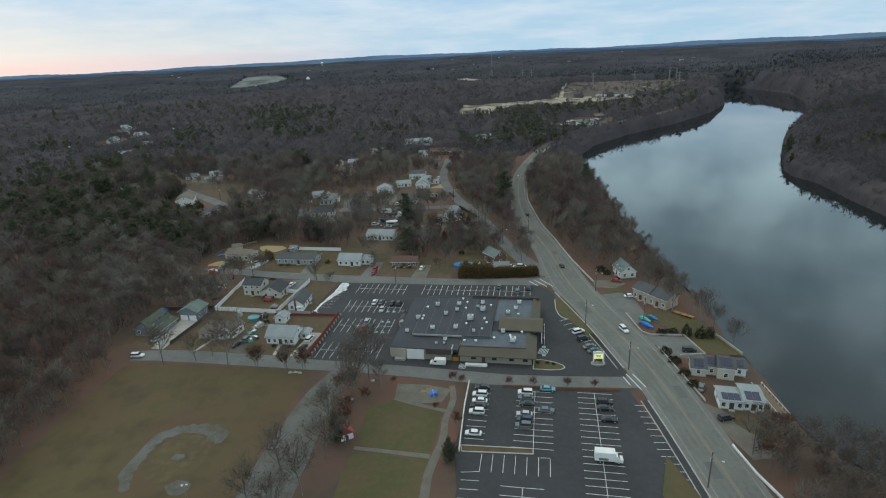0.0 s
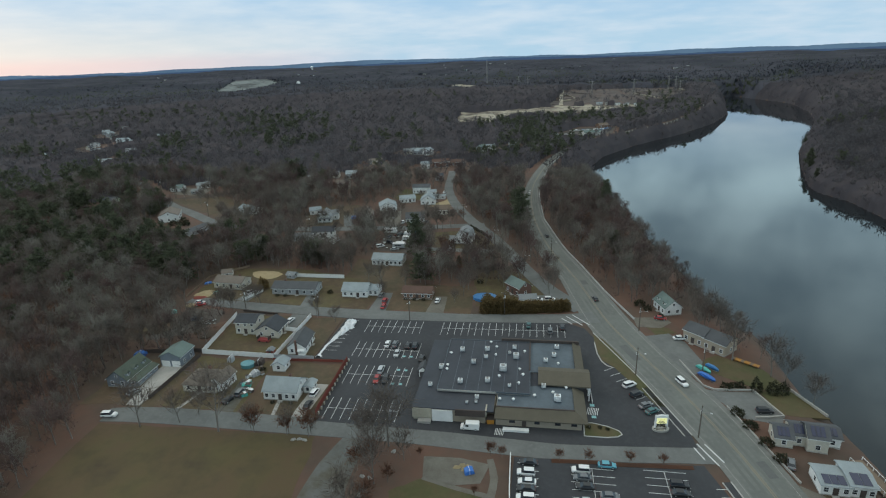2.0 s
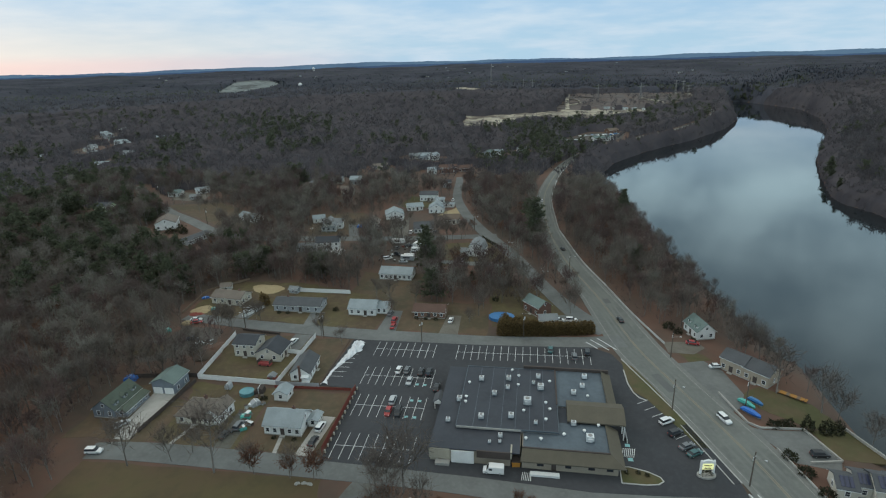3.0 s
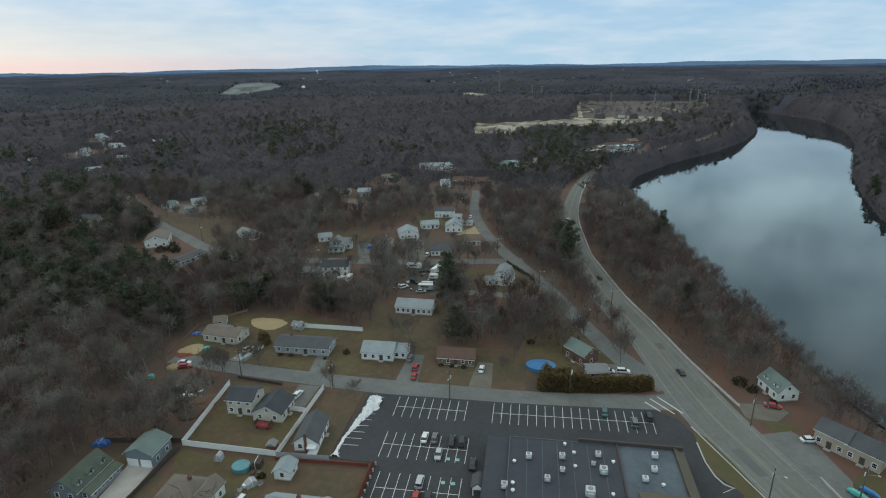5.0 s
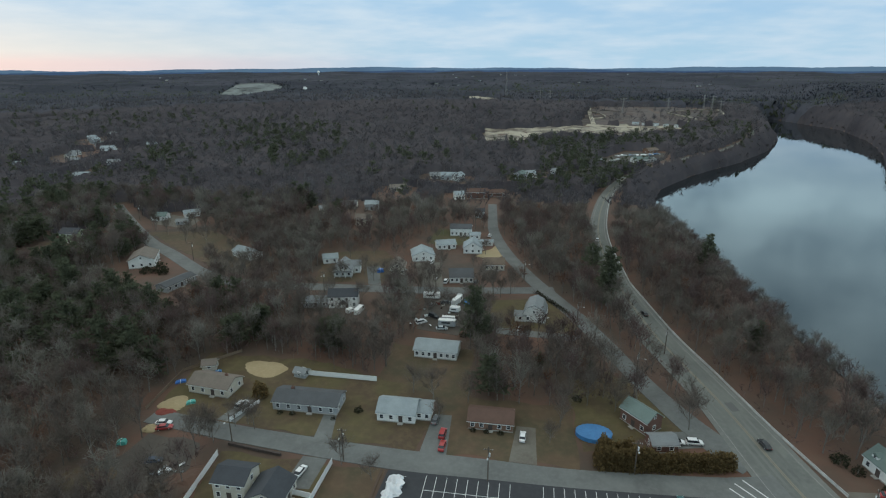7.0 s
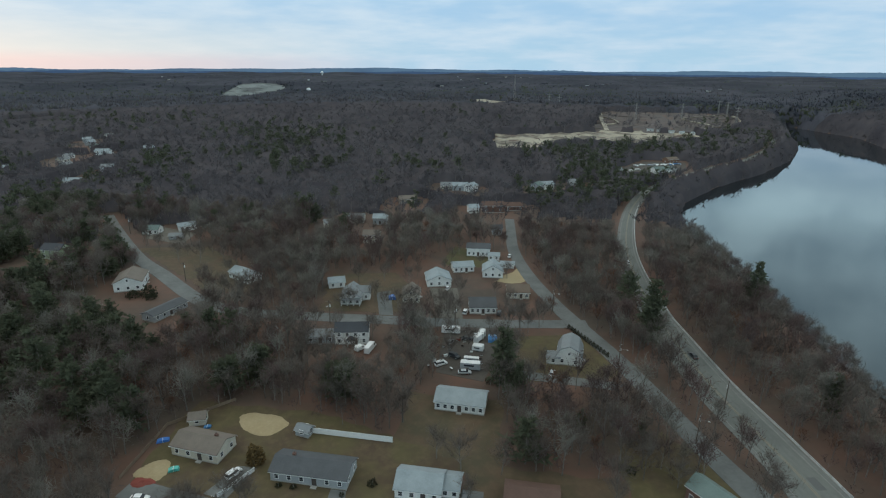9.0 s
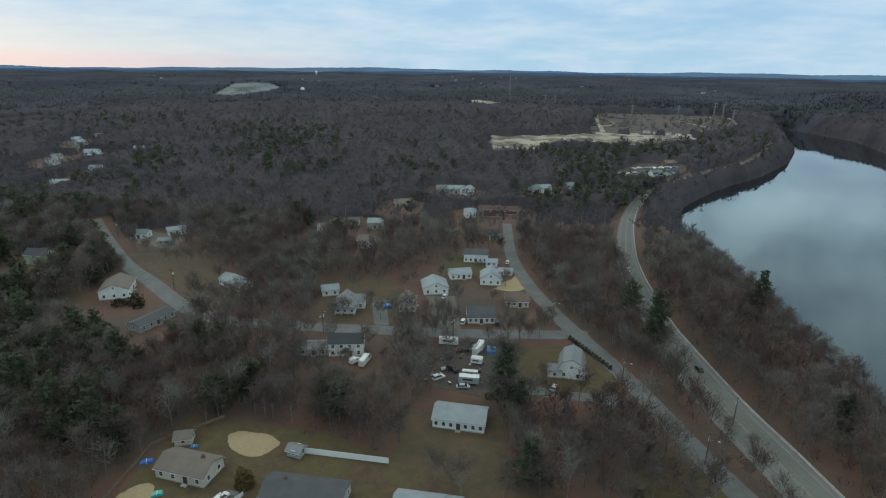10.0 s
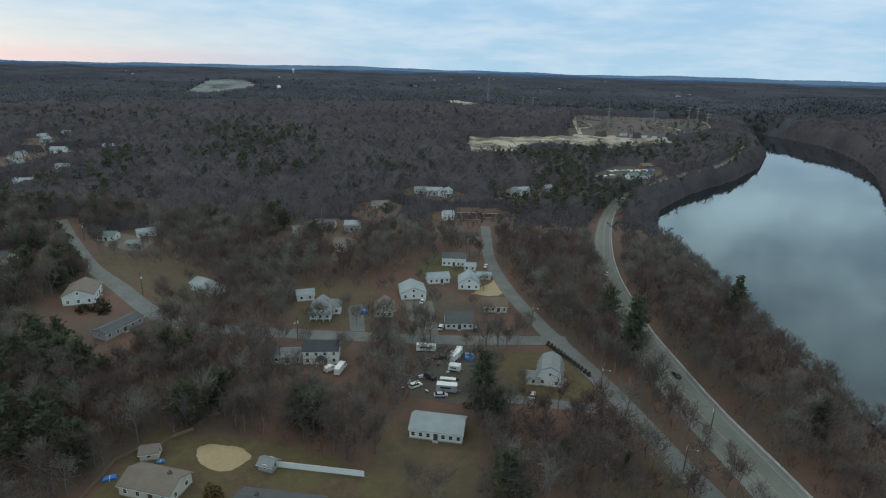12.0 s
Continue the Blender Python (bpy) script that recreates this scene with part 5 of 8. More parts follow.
def store():
    bx, by, bz = -25.0, 165.0, H(-25, 165)
    root = thing("store_building", bx, by, 0, "low tan shopping building with dark flat roofs and brown mansard", "building", z=bz)

    def blk(x0, y0, z0, x1, y1, z1):
        return Geo().box(x0 - bx, y0 - by, z0, x1 - bx, y1 - by, z1)

    def rim(x0, y0, x1, y1, z0, z1, w=0.35):
        g = Geo()
        for a in ((x0, y0, x1, y0 + w), (x0, y1 - w, x1, y1), (x0, y0 + w, x0 + w, y1 - w), (x1 - w, y0 + w, x1, y1 - w)):
            g.box(a[0] - bx, a[1] - by, z0, a[2] - bx, a[3] - by, z1)
        return g

    # west and south wing, low
    part("wall", blk(-52, 165.6, -1.5, -46, 206, 4.2), BEIGE, root, "beige panel wall of the low wing")
    part("wall", blk(-46, 165.6, -1.5, -30.6, 174.2, 4.2), TAN_WALL, root)
    part("roof", blk(-52.2, 165.4, 4.2, -46, 206.2, 4.5), MEMBRANE, root, "dark membrane roof of the low wing")
    part("roof", blk(-46, 165.4, 4.2, -28.2, 174.2, 4.5), MEMBRANE, root, "dark membrane roof of the low wing")
    part("wall", blk(-30.6, 169, -1.5, -28, 174.2, 4.2), TAN_WALL, root)
    part("fascia", blk(-39.4, 165.0, 2.6, -30.6, 165.4, 4.7), DARK_TRIM, root, "dark brown fascia over the loading bay")
    part("fascia", blk(-30.6, 165.4, 2.6, -30.2, 168.6, 4.7), BEIGE, root, "beige fascia return")
    part("panel", blk(-52.2, 165.2, 1.2, -46.6, 165.55, 4.3), BEIGE, root, "beige front panel")
    part("loading_door", blk(-46.2, 165.1, 0.3, -40.2, 165.5, 4.0), WHITE, root, "white roll-up loading door")
    part("loading_dock", blk(-50.4, 163.6, -0.5, -46.6, 165.6, 1.0), CONCRETE, root, "pale concrete loading dock")
    # main hall
    part("wall", blk(-46, 174.2, -1.5, -18, 205.6, 5.1), WIRE_METAL, root, "grey metal-clad wall of the main hall")
    part("roof", blk(-46.1, 174.1, 5.1, -17.9, 205.7, 5.3), MEMBRANE, root, "dark membrane roof with welded seams")
    part("parapet", rim(-46.2, 174.0, -17.8, 205.8, 5.0, 5.45, 0.2), MEMBRANE_B, root, "dark metal roof edge")
    part("wall", blk(-28, 205.9, 3, -18, 206.5, 6.3), DARK_TRIM, root, "dark raised back parapet")
    part("parapet", blk(-46, 173.8, 4.9, -28, 173.98, 5.42), CONCRETE, root, "pale concrete parapet strip")
    for i in range(1, 7):
        part("roof_seam", blk(-45.4 + i * 3.9, 174.4, 5.3, -45.25 + i * 3.9, 205.4, 5.33), MEMBRANE_B, root, "lighter welded roof seam")
    # east blocks
    part("wall", blk(-18, 187, -1.5, -2.2, 206.4, 4.7), TAN_WALL, root)
    part("roof", blk(-17.8, 187, 4.7, -3.6, 206.4, 4.9), MEMBRANE_B, root, "blue-grey membrane roof in a parapet basin")
    part("parapet", blk(-18, 206.4, 4.7, -1.2, 207, 5.9), DARK_TRIM, root, "dark back parapet")
    part("parapet", blk(-18.2, 187, 4.7, -17.78, 206.4, 5.6), DARK_TRIM, root, "dark inner parapet")

    def slope(poly_low, poly_high, thick=0.3):
        """A sloping roof band between a low and a high edge."""
        (ax, ay, az), (bx2, by2, bz2) = poly_low
        (cx, cy, cz), (dx, dy, dz) = poly_high
        v = [(ax - bx, ay - by, az), (bx2 - bx, by2 - by, bz2), (dx - bx, dy - by, dz), (cx - bx, cy - by, cz)]
        v += [(x, y, z - thick) for x, y, z in v]
        return Geo().add(v, [(0, 1, 2, 3), (7, 6, 5, 4), (0, 4, 5, 1), (1, 5, 6, 2), (2, 6, 7, 3), (3, 7, 4, 0)])

    part("mansard", slope(((-0.6, 187, 3.9), (-0.6, 207.2, 3.9)), ((-3.6, 187, 5.7), (-3.6, 206.6, 5.7))), BROWN_ROOF, root, "brown shingle mansard band")
    part("wall", blk(-27.6, 166.6, -1.5, -4.6, 187, 4.4), TAN_WALL, root)
    part("roof", blk(-27.4, 167.4, 4.4, -5.2, 179.6, 4.6), MEMBRANE_B, root, "blue-grey membrane roof behind the mansard")
    part("roof", blk(-18, 179.6, 4.4, -5.2, 187, 4.58), MEMBRANE, root)
    part("mansard", slope(((-28, 164.4, 3.0), (-1.6, 164.4, 3.0)), ((-27.6, 167.6, 5.1), (-5.2, 167.6, 5.1))), BROWN_ROOF, root, "brown shingle mansard band over the front wall")
    part("mansard", slope(((-1.6, 164.4, 3.0), (-1.6, 180, 3.0)), ((-5.2, 167.6, 5.1), (-5.2, 180, 5.1))), BROWN_ROOF, root, "brown shingle mansard band")
    part("front_wall", blk(-27.6, 165.4, -1.5, -3.2, 166.6, 3.5), TAN_WALL, root, "tan block front wall with small windows")
    part("roof_edge", blk(-27.7, 167.3, 4.6, -5.1, 167.7, 5.15), DARK_TRIM, root)
    part("porch_roof", Geo().add([(x - bx, y - by, z) for x, y, z in ((-15.4, 179.2, 5.6), (0.4, 179.2, 5.4), (0.4, 188.4, 6.0), (-15.4, 188.4, 6.2), (-15.4, 184.5, 7.4), (0.4, 184.5, 7.2), (-15.4, 179.2, 5.2), (0.4, 179.2, 5.0), (0.4, 188.4, 5.5), (-15.4, 188.4, 5.7))],
         [(0, 1, 5, 4), (4, 5, 2, 3), (0, 4, 3, 9, 6), (1, 7, 8, 2, 5), (6, 7, 1, 0), (3, 2, 8, 9), (9, 8, 7, 6)]), BROWN_ROOF, root, "broad brown shingle entrance roof")
    for y in (179.6, 182.5, 185.5, 188):
        part("porch_post", Geo().box(-0.1 - bx, y - 0.15 - by, -0.5, 0.2 - bx, y + 0.15 - by, 5.4), WHITE, root)
    part("ramp_rail", blk(0.9, 178.5, 0, 1.02, 193.6, 1.2), WHITE, root, "white handrail along the east entrance")
    for i in range(4):
        part("rail_post", blk(0.86, 178.6 + i * 4.8, 0, 1.06, 178.8 + i * 4.8, 1.35), WHITE, root)
    for x, w, h0, h1 in ((-23.6, 1.5, 1.3, 2.4), (-16.4, 1.3, 1.3, 2.4), (-10.6, 1.4, 1.3, 2.4), (-6, 1.4, 1.3, 2.4)):
        fr = part("window", blk(x - 0.12, 165.28, h0 - 0.12, x + w + 0.12, 165.42, h1 + 0.12), DARK_TRIM, root)
        part("pane", blk(x, 165.24, h0, x + w, 165.3, h1), GLASS, fr)
    part("door", blk(-20, 165.25, 0, -18.8, 165.42, 2.3), DARK_TRIM, root, "dark brown side door")
    part("access_ramp", blk(-25.4, 162.6, -0.4, -18, 163.9, 0.7), VINYL, root, "white walled access ramp")
    # west porch
    porch = part("porch", Geo().prism([(-54.6 - bx, 3.0), (-52.0 - bx, 3.0), (-51.6 - bx, 3.2), (-53.2 - bx, 4.6), (-55 - bx, 3.2)], 187.4 - by, 192 - by), ROOFS_DARK, root, "dark gabled side porch roof")
    part("gable_front", Geo().prism([(-54.5 - bx, 2.7), (-52.1 - bx, 2.7), (-52.1 - bx, 3.2), (-53.2 - bx, 4.2), (-54.5 - bx, 3.2)], 187.28 - by, 187.38 - by), WHITE, porch, "white porch gable")
    for y in (187.6, 191.7):
        for x in (-54.4, -52.3):
            part("post", Geo().box(x - 0.12 - bx, y - 0.12 - by, -0.5, x + 0.12 - bx, y + 0.12 - by, 3.1), WHITE, porch)
    return root


store()

ROOF_UNITS = [(-41.0, 197.7, 1.5), (-32.5, 198.8, 1.5), (-32.6, 193.8, 1.2), (-36.4, 190.1, 1.4), (-39.4, 178.2, 1.5), (-31.0, 179.5, 1.5), (-26.5, 186.7, 2.2), (-22.6, 194.7, 1.9), (-24.8, 197.2, 1.0), (-23.3, 200.8, 1.4), (-24.1, 177.4, 1.0),
              (-46.7, 187.2, 1.6), (-48.7, 176.8, 1.2), (-33.6, 171.6, 1.2), (-36.3, 168.8, 0.8), (-33.6, 169.3, 0.8), (-8.9, 202.8, 1.5), (-10.0, 197.5, 1.4), (-12.8, 193.7, 1.4), (-13.7, 178.9, 1.4), (-9.8, 172.7, 2.0)]
ROOF_VENTS = [(-29.4, 200.9), (-20.1, 184.1), (-21.3, 179.2), (-44.7, 187.7), (-44.6, 185.2), (-44.6, 195.5), (-16.5, 174.1), (-22.7, 171.5), (-26.7, 171.3), (-8.8, 192.5), (-11.0, 176.2), (-7.0, 179.1), (-29.4, 195.7), (-19.8, 198.7), (-27.5, 182.6), (-31.6, 204.1), (-21.2, 187.2)]


def roof_height(x, y):
    if x < -46 or (y < 174 and x < -28.2):
        return 4.5
    if x < -17.9 and y > 174:
        return 5.3
    return 4.9 if y > 187 else 4.6


STORE_Z = H(-25, 165)
for k, (x, y, s) in enumerate(ROOF_UNITS):
    u = thing("rooftop_unit", x, y, 0, "galvanised air-handling unit on a flat roof", "roof unit", "units on the store roof", STORE_Z + roof_height(x, y))
    part("curb", Geo().box(-0.55 * s, -0.5 * s, 0, 0.55 * s, 0.5 * s, 0.25), MEMBRANE_B, u)
    part("cabinet", Geo().box(-0.5 * s, -0.45 * s, 0.25, 0.5 * s, 0.45 * s, 0.25 + 0.75 * s, 0.04), METAL, u)
    part("fan_hood", Geo().tube((0, 0, 0.25 + 0.75 * s), (0, 0, 0.42 + 0.75 * s), 0.3 * s, 0.26 * s, 10), WIRE_METAL, u, "round grey fan hood")
    part("intake", Geo().box(-0.3 * s, -0.66 * s, 0.45, 0.3 * s, -0.45 * s, 0.3 + 0.5 * s, 0.03), METAL, u)
for x, y in ROOF_VENTS:
    u = thing("roof_vent", x, y, 0, "small white mushroom vent on a flat roof", "roof vent", "vents on the store roof", STORE_Z + roof_height(x, y))
    part("stack", Geo().tube((0, 0, 0), (0, 0, 0.5), 0.25, 0.25, 10), METAL, u)
    part("cap", Geo().dome(0, 0, 0.5, 0.5, 0.5, 0.35, 10, 3), WHITE, u)

# yard items by the loading bay
dump = thing("dumpster", -29.2, 166.6, 5, "orange steel waste container in a recess", "container")
part("bin", Geo().box(-1.0, -1.2, 0.1, 1.0, 1.2, 1.6, -0.12), ORANGE, dump)
part("lid", Geo().box(-1.15, -1.3, 1.6, 1.15, 1.3, 1.75, 0.05), DARK_TRIM, dump)

# roadside sign
sg = thing("roadside_sign", 18.8, 168.4, 8, "white arched sign frame with lit yellow board", "sign")
part("planter", Geo().slab([(2.4 * math.cos(2 * math.pi * i / 12), 1.5 * math.sin(2 * math.pi * i / 12)) for i in range(12)], -0.3, 0.6), CONCRETE, sg, "round stone planter base")
for s in (-1, 1):
    part("post", Geo().box(s * 1.6 - 0.22, -0.3, 0.6, s * 1.6 + 0.22, 0.3, 4.6, 0.02), WHITE, sg)
    part("finial", Geo().dome(s * 1.6, 0, 4.6, 0.25, 0.25, 0.4, 8, 3), WHITE, sg)
part("arch", Geo().prism([(-1.4, 4.0), (1.4, 4.0), (1.4, 4.5), (0.7, 4.85), (0, 4.95), (-0.7, 4.85), (-1.4, 4.5)], -0.25, 0.25), WHITE, sg)
board = part("board", Geo().box(-1.4, -0.18, 2.2, 1.4, 0.18, 3.9), SIGN_GLOW, sg, "lit yellow sign board")
for z, w in ((3.4, 1.0), (2.95, 0.8), (2.5, 0.9)):
    part("lettering_bar", Geo().box(-w, -0.22, z - 0.1, w, -0.18, z + 0.1), DARK_TRIM, board)
part("shrubs", (lambda v, f: (lambda me: (me.materials.append(SHRUB_LEAF), me)[1])(tri_mesh("shrubs", v, f)))(*foliage(1.9, 1.1, 0.9, 160, 0.35, 0.6)), SHRUB_LEAF, sg)

# ---- houses ----
WINDOW = (Geo().box(-0.62, -0.05, -0.75, -0.5, 0.05, 0.75).box(0.5, -0.05, -0.75, 0.62, 0.05, 0.75).box(-0.5, -0.05, 0.63, 0.5, 0.05, 0.75).box(-0.5, -0.07, -0.75, 0.5, 0.07, -0.63).box(-0.5, -0.03, -0.03, 0.5, 0.03, 0.03)).mesh("window", WHITE)
PANE = Geo().box(-0.52, -0.02, -0.64, 0.52, 0.02, 0.64).mesh("pane", GLASS)
DOOR = Geo().box(-0.5, -0.06, 0, 0.5, 0.06, 2.1).box(-0.62, -0.04, 0, -0.5, 0.04, 2.2).box(0.5, -0.04, 0, 0.62, 0.04, 2.2).mesh("door", WHITE)
DOOR_DARK = Geo().box(-0.5, -0.06, 0, 0.5, 0.06, 2.1).box(-0.62, -0.04, 0, -0.5, 0.04, 2.2).box(0.5, -0.04, 0, 0.62, 0.04, 2.2).mesh("door", DARK_TRIM)


def gable(w, d, h, pitch, over=0.4, thick=0.22):
    """Walls with gable ends, ridge along x, and the two roof slabs."""
    rise = d / 2 * math.tan(radians(pitch))
    walls = Geo()
    out = [(-d / 2, -1.2), (d / 2, -1.2), (d / 2, h), (0, h + rise), (-d / 2, h)]
    walls.add([(-w / 2, y, z) for y, z in out] + [(w / 2, y, z) for y, z in out], [(4, 3, 2, 1, 0), (5, 6, 7, 8, 9), (0, 1, 6, 5), (1, 2, 7, 6), (2, 3, 8, 7), (3, 4, 9, 8), (4, 0, 5, 9)])
    roof = Geo()
    t, o = math.tan(radians(pitch)), over
    for s in (-1, 1):
        e, ez = s * (d / 2 + o), h - o * t
        a = [(-w / 2 - o, e, ez), (w / 2 + o, e, ez), (w / 2 + o, 0, h + rise), (-w / 2 - o, 0, h + rise)]
        v = [(x, y, z + 0.03) for x, y, z in a] + [(x, y, z + thick) for x, y, z in a]
        f = [(0, 1, 2, 3), (7, 6, 5, 4), (0, 4, 5, 1), (1, 5, 6, 2), (2, 6, 7, 3), (3, 7, 4, 0)]
        roof.add(v, f if s > 0 else [tuple(reversed(q)) for q in f])
    return walls, roof, rise


def hip(w, d, h, pitch, over=0.4):
    rise, o = d / 2 * math.tan(radians(pitch)), over
    walls = Geo().box(-w / 2, -d / 2, -1.2, w / 2, d / 2, h)
    e, zl = (w - d) / 2, h - 0.15
    v = [(-w / 2 - o, -d / 2 - o, zl), (w / 2 + o, -d / 2 - o, zl), (w / 2 + o, d / 2 + o, zl), (-w / 2 - o, d / 2 + o, zl), (-e, 0, h + rise), (e, 0, h + rise)]
    v += [(x, y, zl - 0.2) for x, y, z in v[:4]]
    return walls, Geo().add(v, [(0, 1, 5, 4), (1, 2, 5), (2, 3, 4, 5), (3, 0, 4), (9, 8, 7, 6), (0, 6, 7, 1), (1, 7, 8, 2), (2, 8, 9, 3), (3, 9, 6, 0)]), rise


def gambrel(w, d, h, pitch, over=0.3, thick=0.2):
    """Walls with barn-shaped gable ends, ridge along x, steep lower and shallow upper roof slabs."""
    knee, rise = d * 0.17, d * 0.48
    prof = [(-d / 2, h), (-d / 2 + knee, h + rise * 0.68), (0, h + rise), (d / 2 - knee, h + rise * 0.68), (d / 2, h)]
    out = [(d / 2, -1.2), (-d / 2, -1.2)] + prof
    walls = Geo().add([(-w / 2, y, z) for y, z in out] + [(w / 2, y, z) for y, z in out], [tuple(range(7)), tuple(range(13, 6, -1))] + [(i, i + 7, (i + 1) % 7 + 7, (i + 1) % 7) for i in range(7)])
    roof, x = Geo(), w / 2 + over
    for (y0, z0), (y1, z1) in zip(prof, prof[1:]):
        v = [(-x, y0, z0 + 0.03), (x, y0, z0 + 0.03), (x, y1, z1 + 0.03), (-x, y1, z1 + 0.03)]
        roof.add(v + [(a, b, c + thick) for a, b, c in v], [(3, 2, 1, 0), (4, 5, 6, 7), (0, 1, 5, 4), (1, 2, 6, 5), (2, 3, 7, 6), (3, 0, 4, 7)])
    return walls, roof, rise


def put_window(parent, x, y, z, yaw, sx=1.0, sz=1.0):
    m = pose(x, y, z, 0, 0, yaw) @ Matrix.Diagonal((sx, 1, sz, 1))
    fr = part("window", WINDOW, WHITE, parent, at=m)
    part("pane", PANE, GLASS, fr)


def house(x, y, yaw, w, d, h, roof, wall, label, pitch=28, style="gable", front=3, gables=1, door=True, chimney=None, name="house", dormers=0, dark_door=True, garage=None, z=None, solar=0, group="houses of the neighbourhood"):
    root = thing(name, x, y, yaw, label, "house", group, z)
    walls, cover, rise = {"gable": gable, "hip": hip, "gambrel": gambrel}[style](w, d, h, pitch)
    part("wall", walls, WALLS[wall], root)
    rf = part("roof", cover, ROOFS[roof], root)
    part("foundation", Geo().box(-w / 2 - 0.06, -d / 2 - 0.06, -1.3, w / 2 + 0.06, d / 2 + 0.06, 0.25), CONCRETE, root)
    if style == "gable":
        for s in (-1, 1):
            part("fascia", Geo().box(-w / 2 - 0.42, s * (d / 2 + 0.36) - 0.05, h - 0.4 * math.tan(radians(pitch)) - 0.12, w / 2 + 0.42, s * (d / 2 + 0.36) + 0.05, h - 0.4 * math.tan(radians(pitch)) + 0.08), WHITE, root)
    floors = 2 if h > 4.7 else 1
    for level in range(floors):
        zc = 1.6 + 2.7 * level
        for s in (-1, 1):
            for i in range(front):
                px = -w / 2 + w * (i + 0.5) / front
                if door and level == 0 and s < 0 and i == front // 2:
                    part("door", DOOR_DARK if dark_door else DOOR, WHITE, root, at=pose(px, -d / 2 - 0.05, 0.2))
                    part("step", Geo().box(px - 0.8, -d / 2 - 1.1, -0.4, px + 0.8, -d / 2, 0.18), CONCRETE, root)
                    continue
                if garage and level == 0 and s == garage:
                    continue
                put_window(root, px, s * (d / 2 + 0.04), zc, 0)
        for s in (-1, 1):
            for i in range(gables):
                py = -d / 2 + d * (i + 0.5) / gables if gables > 1 else 0.0
                if garage and level == 0 and s == -1 and garage == 9:
                    continue
                put_window(root, s * (w / 2 + 0.04), py, zc, 90)
    if rise > 2.0 and style != "hip":
        for s in (-1, 1):
            put_window(root, s * (w / 2 + 0.04), 0, h + rise * 0.38, 90, 0.8, 0.75)
    if garage == 9:
        for py in (-d / 4, d / 4):
            part("garage_door", Geo().box(-w / 2 - 0.1, py - d / 4 + 0.4, 0, -w / 2 + 0.02, py + d / 4 - 0.4, 2.3), WHITE, root, "white garage door")
    if chimney is not None:
        cz = h + rise + 0.7
        st = part("chimney", Geo().box(chimney - 0.4, 0.3, h, chimney + 0.4, 1.1, cz), WALLS["brick"], root, "brick chimney")
        part("flue", Geo().tube((chimney, 0.7, cz), (chimney, 0.7, cz + 0.3), 0.18, 0.18, 8), DARK_TRIM, st)
    t = math.tan(radians(pitch))
    for i in range(dormers):
        px = -w / 2 + w * (i + 0.5) / dormers
        zb = h + 0.3
        g = Geo().prism([(px - 1.0, zb), (px + 1.0, zb), (px + 1.0, zb + 1.3), (px, zb + 1.9), (px - 1.0, zb + 1.3)], -d / 2 + 0.6, -0.4)
        dm = part("dormer", g, WALLS[wall], root)
        part("dormer_roof", Geo().add([(px + sx * 1.2, yy, zb + zz) for yy in (-d / 2 + 0.4, -0.3) for sx, zz in ((-1, 1.22), (0, 2.05), (1, 1.22))], [(0, 1, 4, 3), (1, 2, 5, 4), (0, 3, 5, 2), (0, 2, 1), (3, 4, 5)]), ROOFS[roof], dm)
        put_window(dm, px, -d / 2 + 0.56, zb + 0.75, 0, 0.8, 0.6)
    if solar:
        for i in range(solar):
            a = -w / 2 + 0.7 + (w - 1.4) * i / solar
            b = a + (w - 1.4) / solar - 0.15
            y0, y1 = -d / 2 + 0.3, -0.5
            za, zb = h + (d / 2 + y0) * t + 0.3, h + (d / 2 + y1) * t + 0.3
            part("solar_panel", Geo().add([(a, y0, za), (b, y0, za), (b, y1, zb), (a, y1, zb), (a, y0, za + 0.06), (b, y0, za + 0.06), (b, y1, zb + 0.06), (a, y1, zb + 0.06)], [(3, 2, 1, 0), (4, 5, 6, 7), (0, 1, 5, 4), (1, 2, 6, 5), (2, 3, 7, 6), (3, 0, 4, 7)]), SOLAR, root, "dark blue solar panel")
    return root


# the row facing the playing field
house(-154.2, 177.3, 90, 12, 7.6, 3.0, "green", "blue", "grey-blue cape house with mossy green roof and dormers", 38, dormers=3, gables=2, front=4)
house(-149, 177.4, 90, 10.6, 3.4, 2.2, "green", "blue", "low grey-blue porch wing with mossy green roof", 18, front=4, door=False)
house(-143.6, 189, 90, 8, 7.9, 4.0, "teal", "blue", "blue-grey two-storey garage with white doors", 24, garage=9, gables=2, front=2, door=False)
house(-124.6, 176.2, 0, 11.6, 9.4, 2.9, "tan", "cream", "cream house under a broad tan hip roof", 34, style="hip", chimney=1.5, gables=2)
house(-118.6, 176, 84, 7.6, 4.6, 3.6, "tan", "white", "white gabled house wing with tan roof", 36, front=2, door=False)
house(-96, 174.2, 0, 11.2, 8.2, 3.2, "pale", "white", "white cape house with pale grey roof", 34, front=5, chimney=2.0)
house(-88.6, 176.8, 90, 4.2, 2.8, 2.3, "pale", "white", "small white side addition with pale roof", 20, front=2, door=False)
house(-103.6, 188.1, 90, 4.6, 4.4, 2.6, "pale", "white", "small white back-yard outbuilding", 28, front=1, door=False, name="outbuilding")
house(-128, 213.8, 0, 8.4, 7.8, 5.0, "slate", "cream", "cream two-storey house with slate-dark roof", 24, front=3)
house(-118.2, 212.4, 90, 9, 9.2, 3.0, "slate", "cream", "cream gabled wing with slate-dark roof", 28, gables=2, front=3)
narrow = house(-102.2, 202.8, 95, 11.4, 6.6, 3.0, "dark", "white", "narrow white and brick house with dark roof", 35, front=4, gables=2)
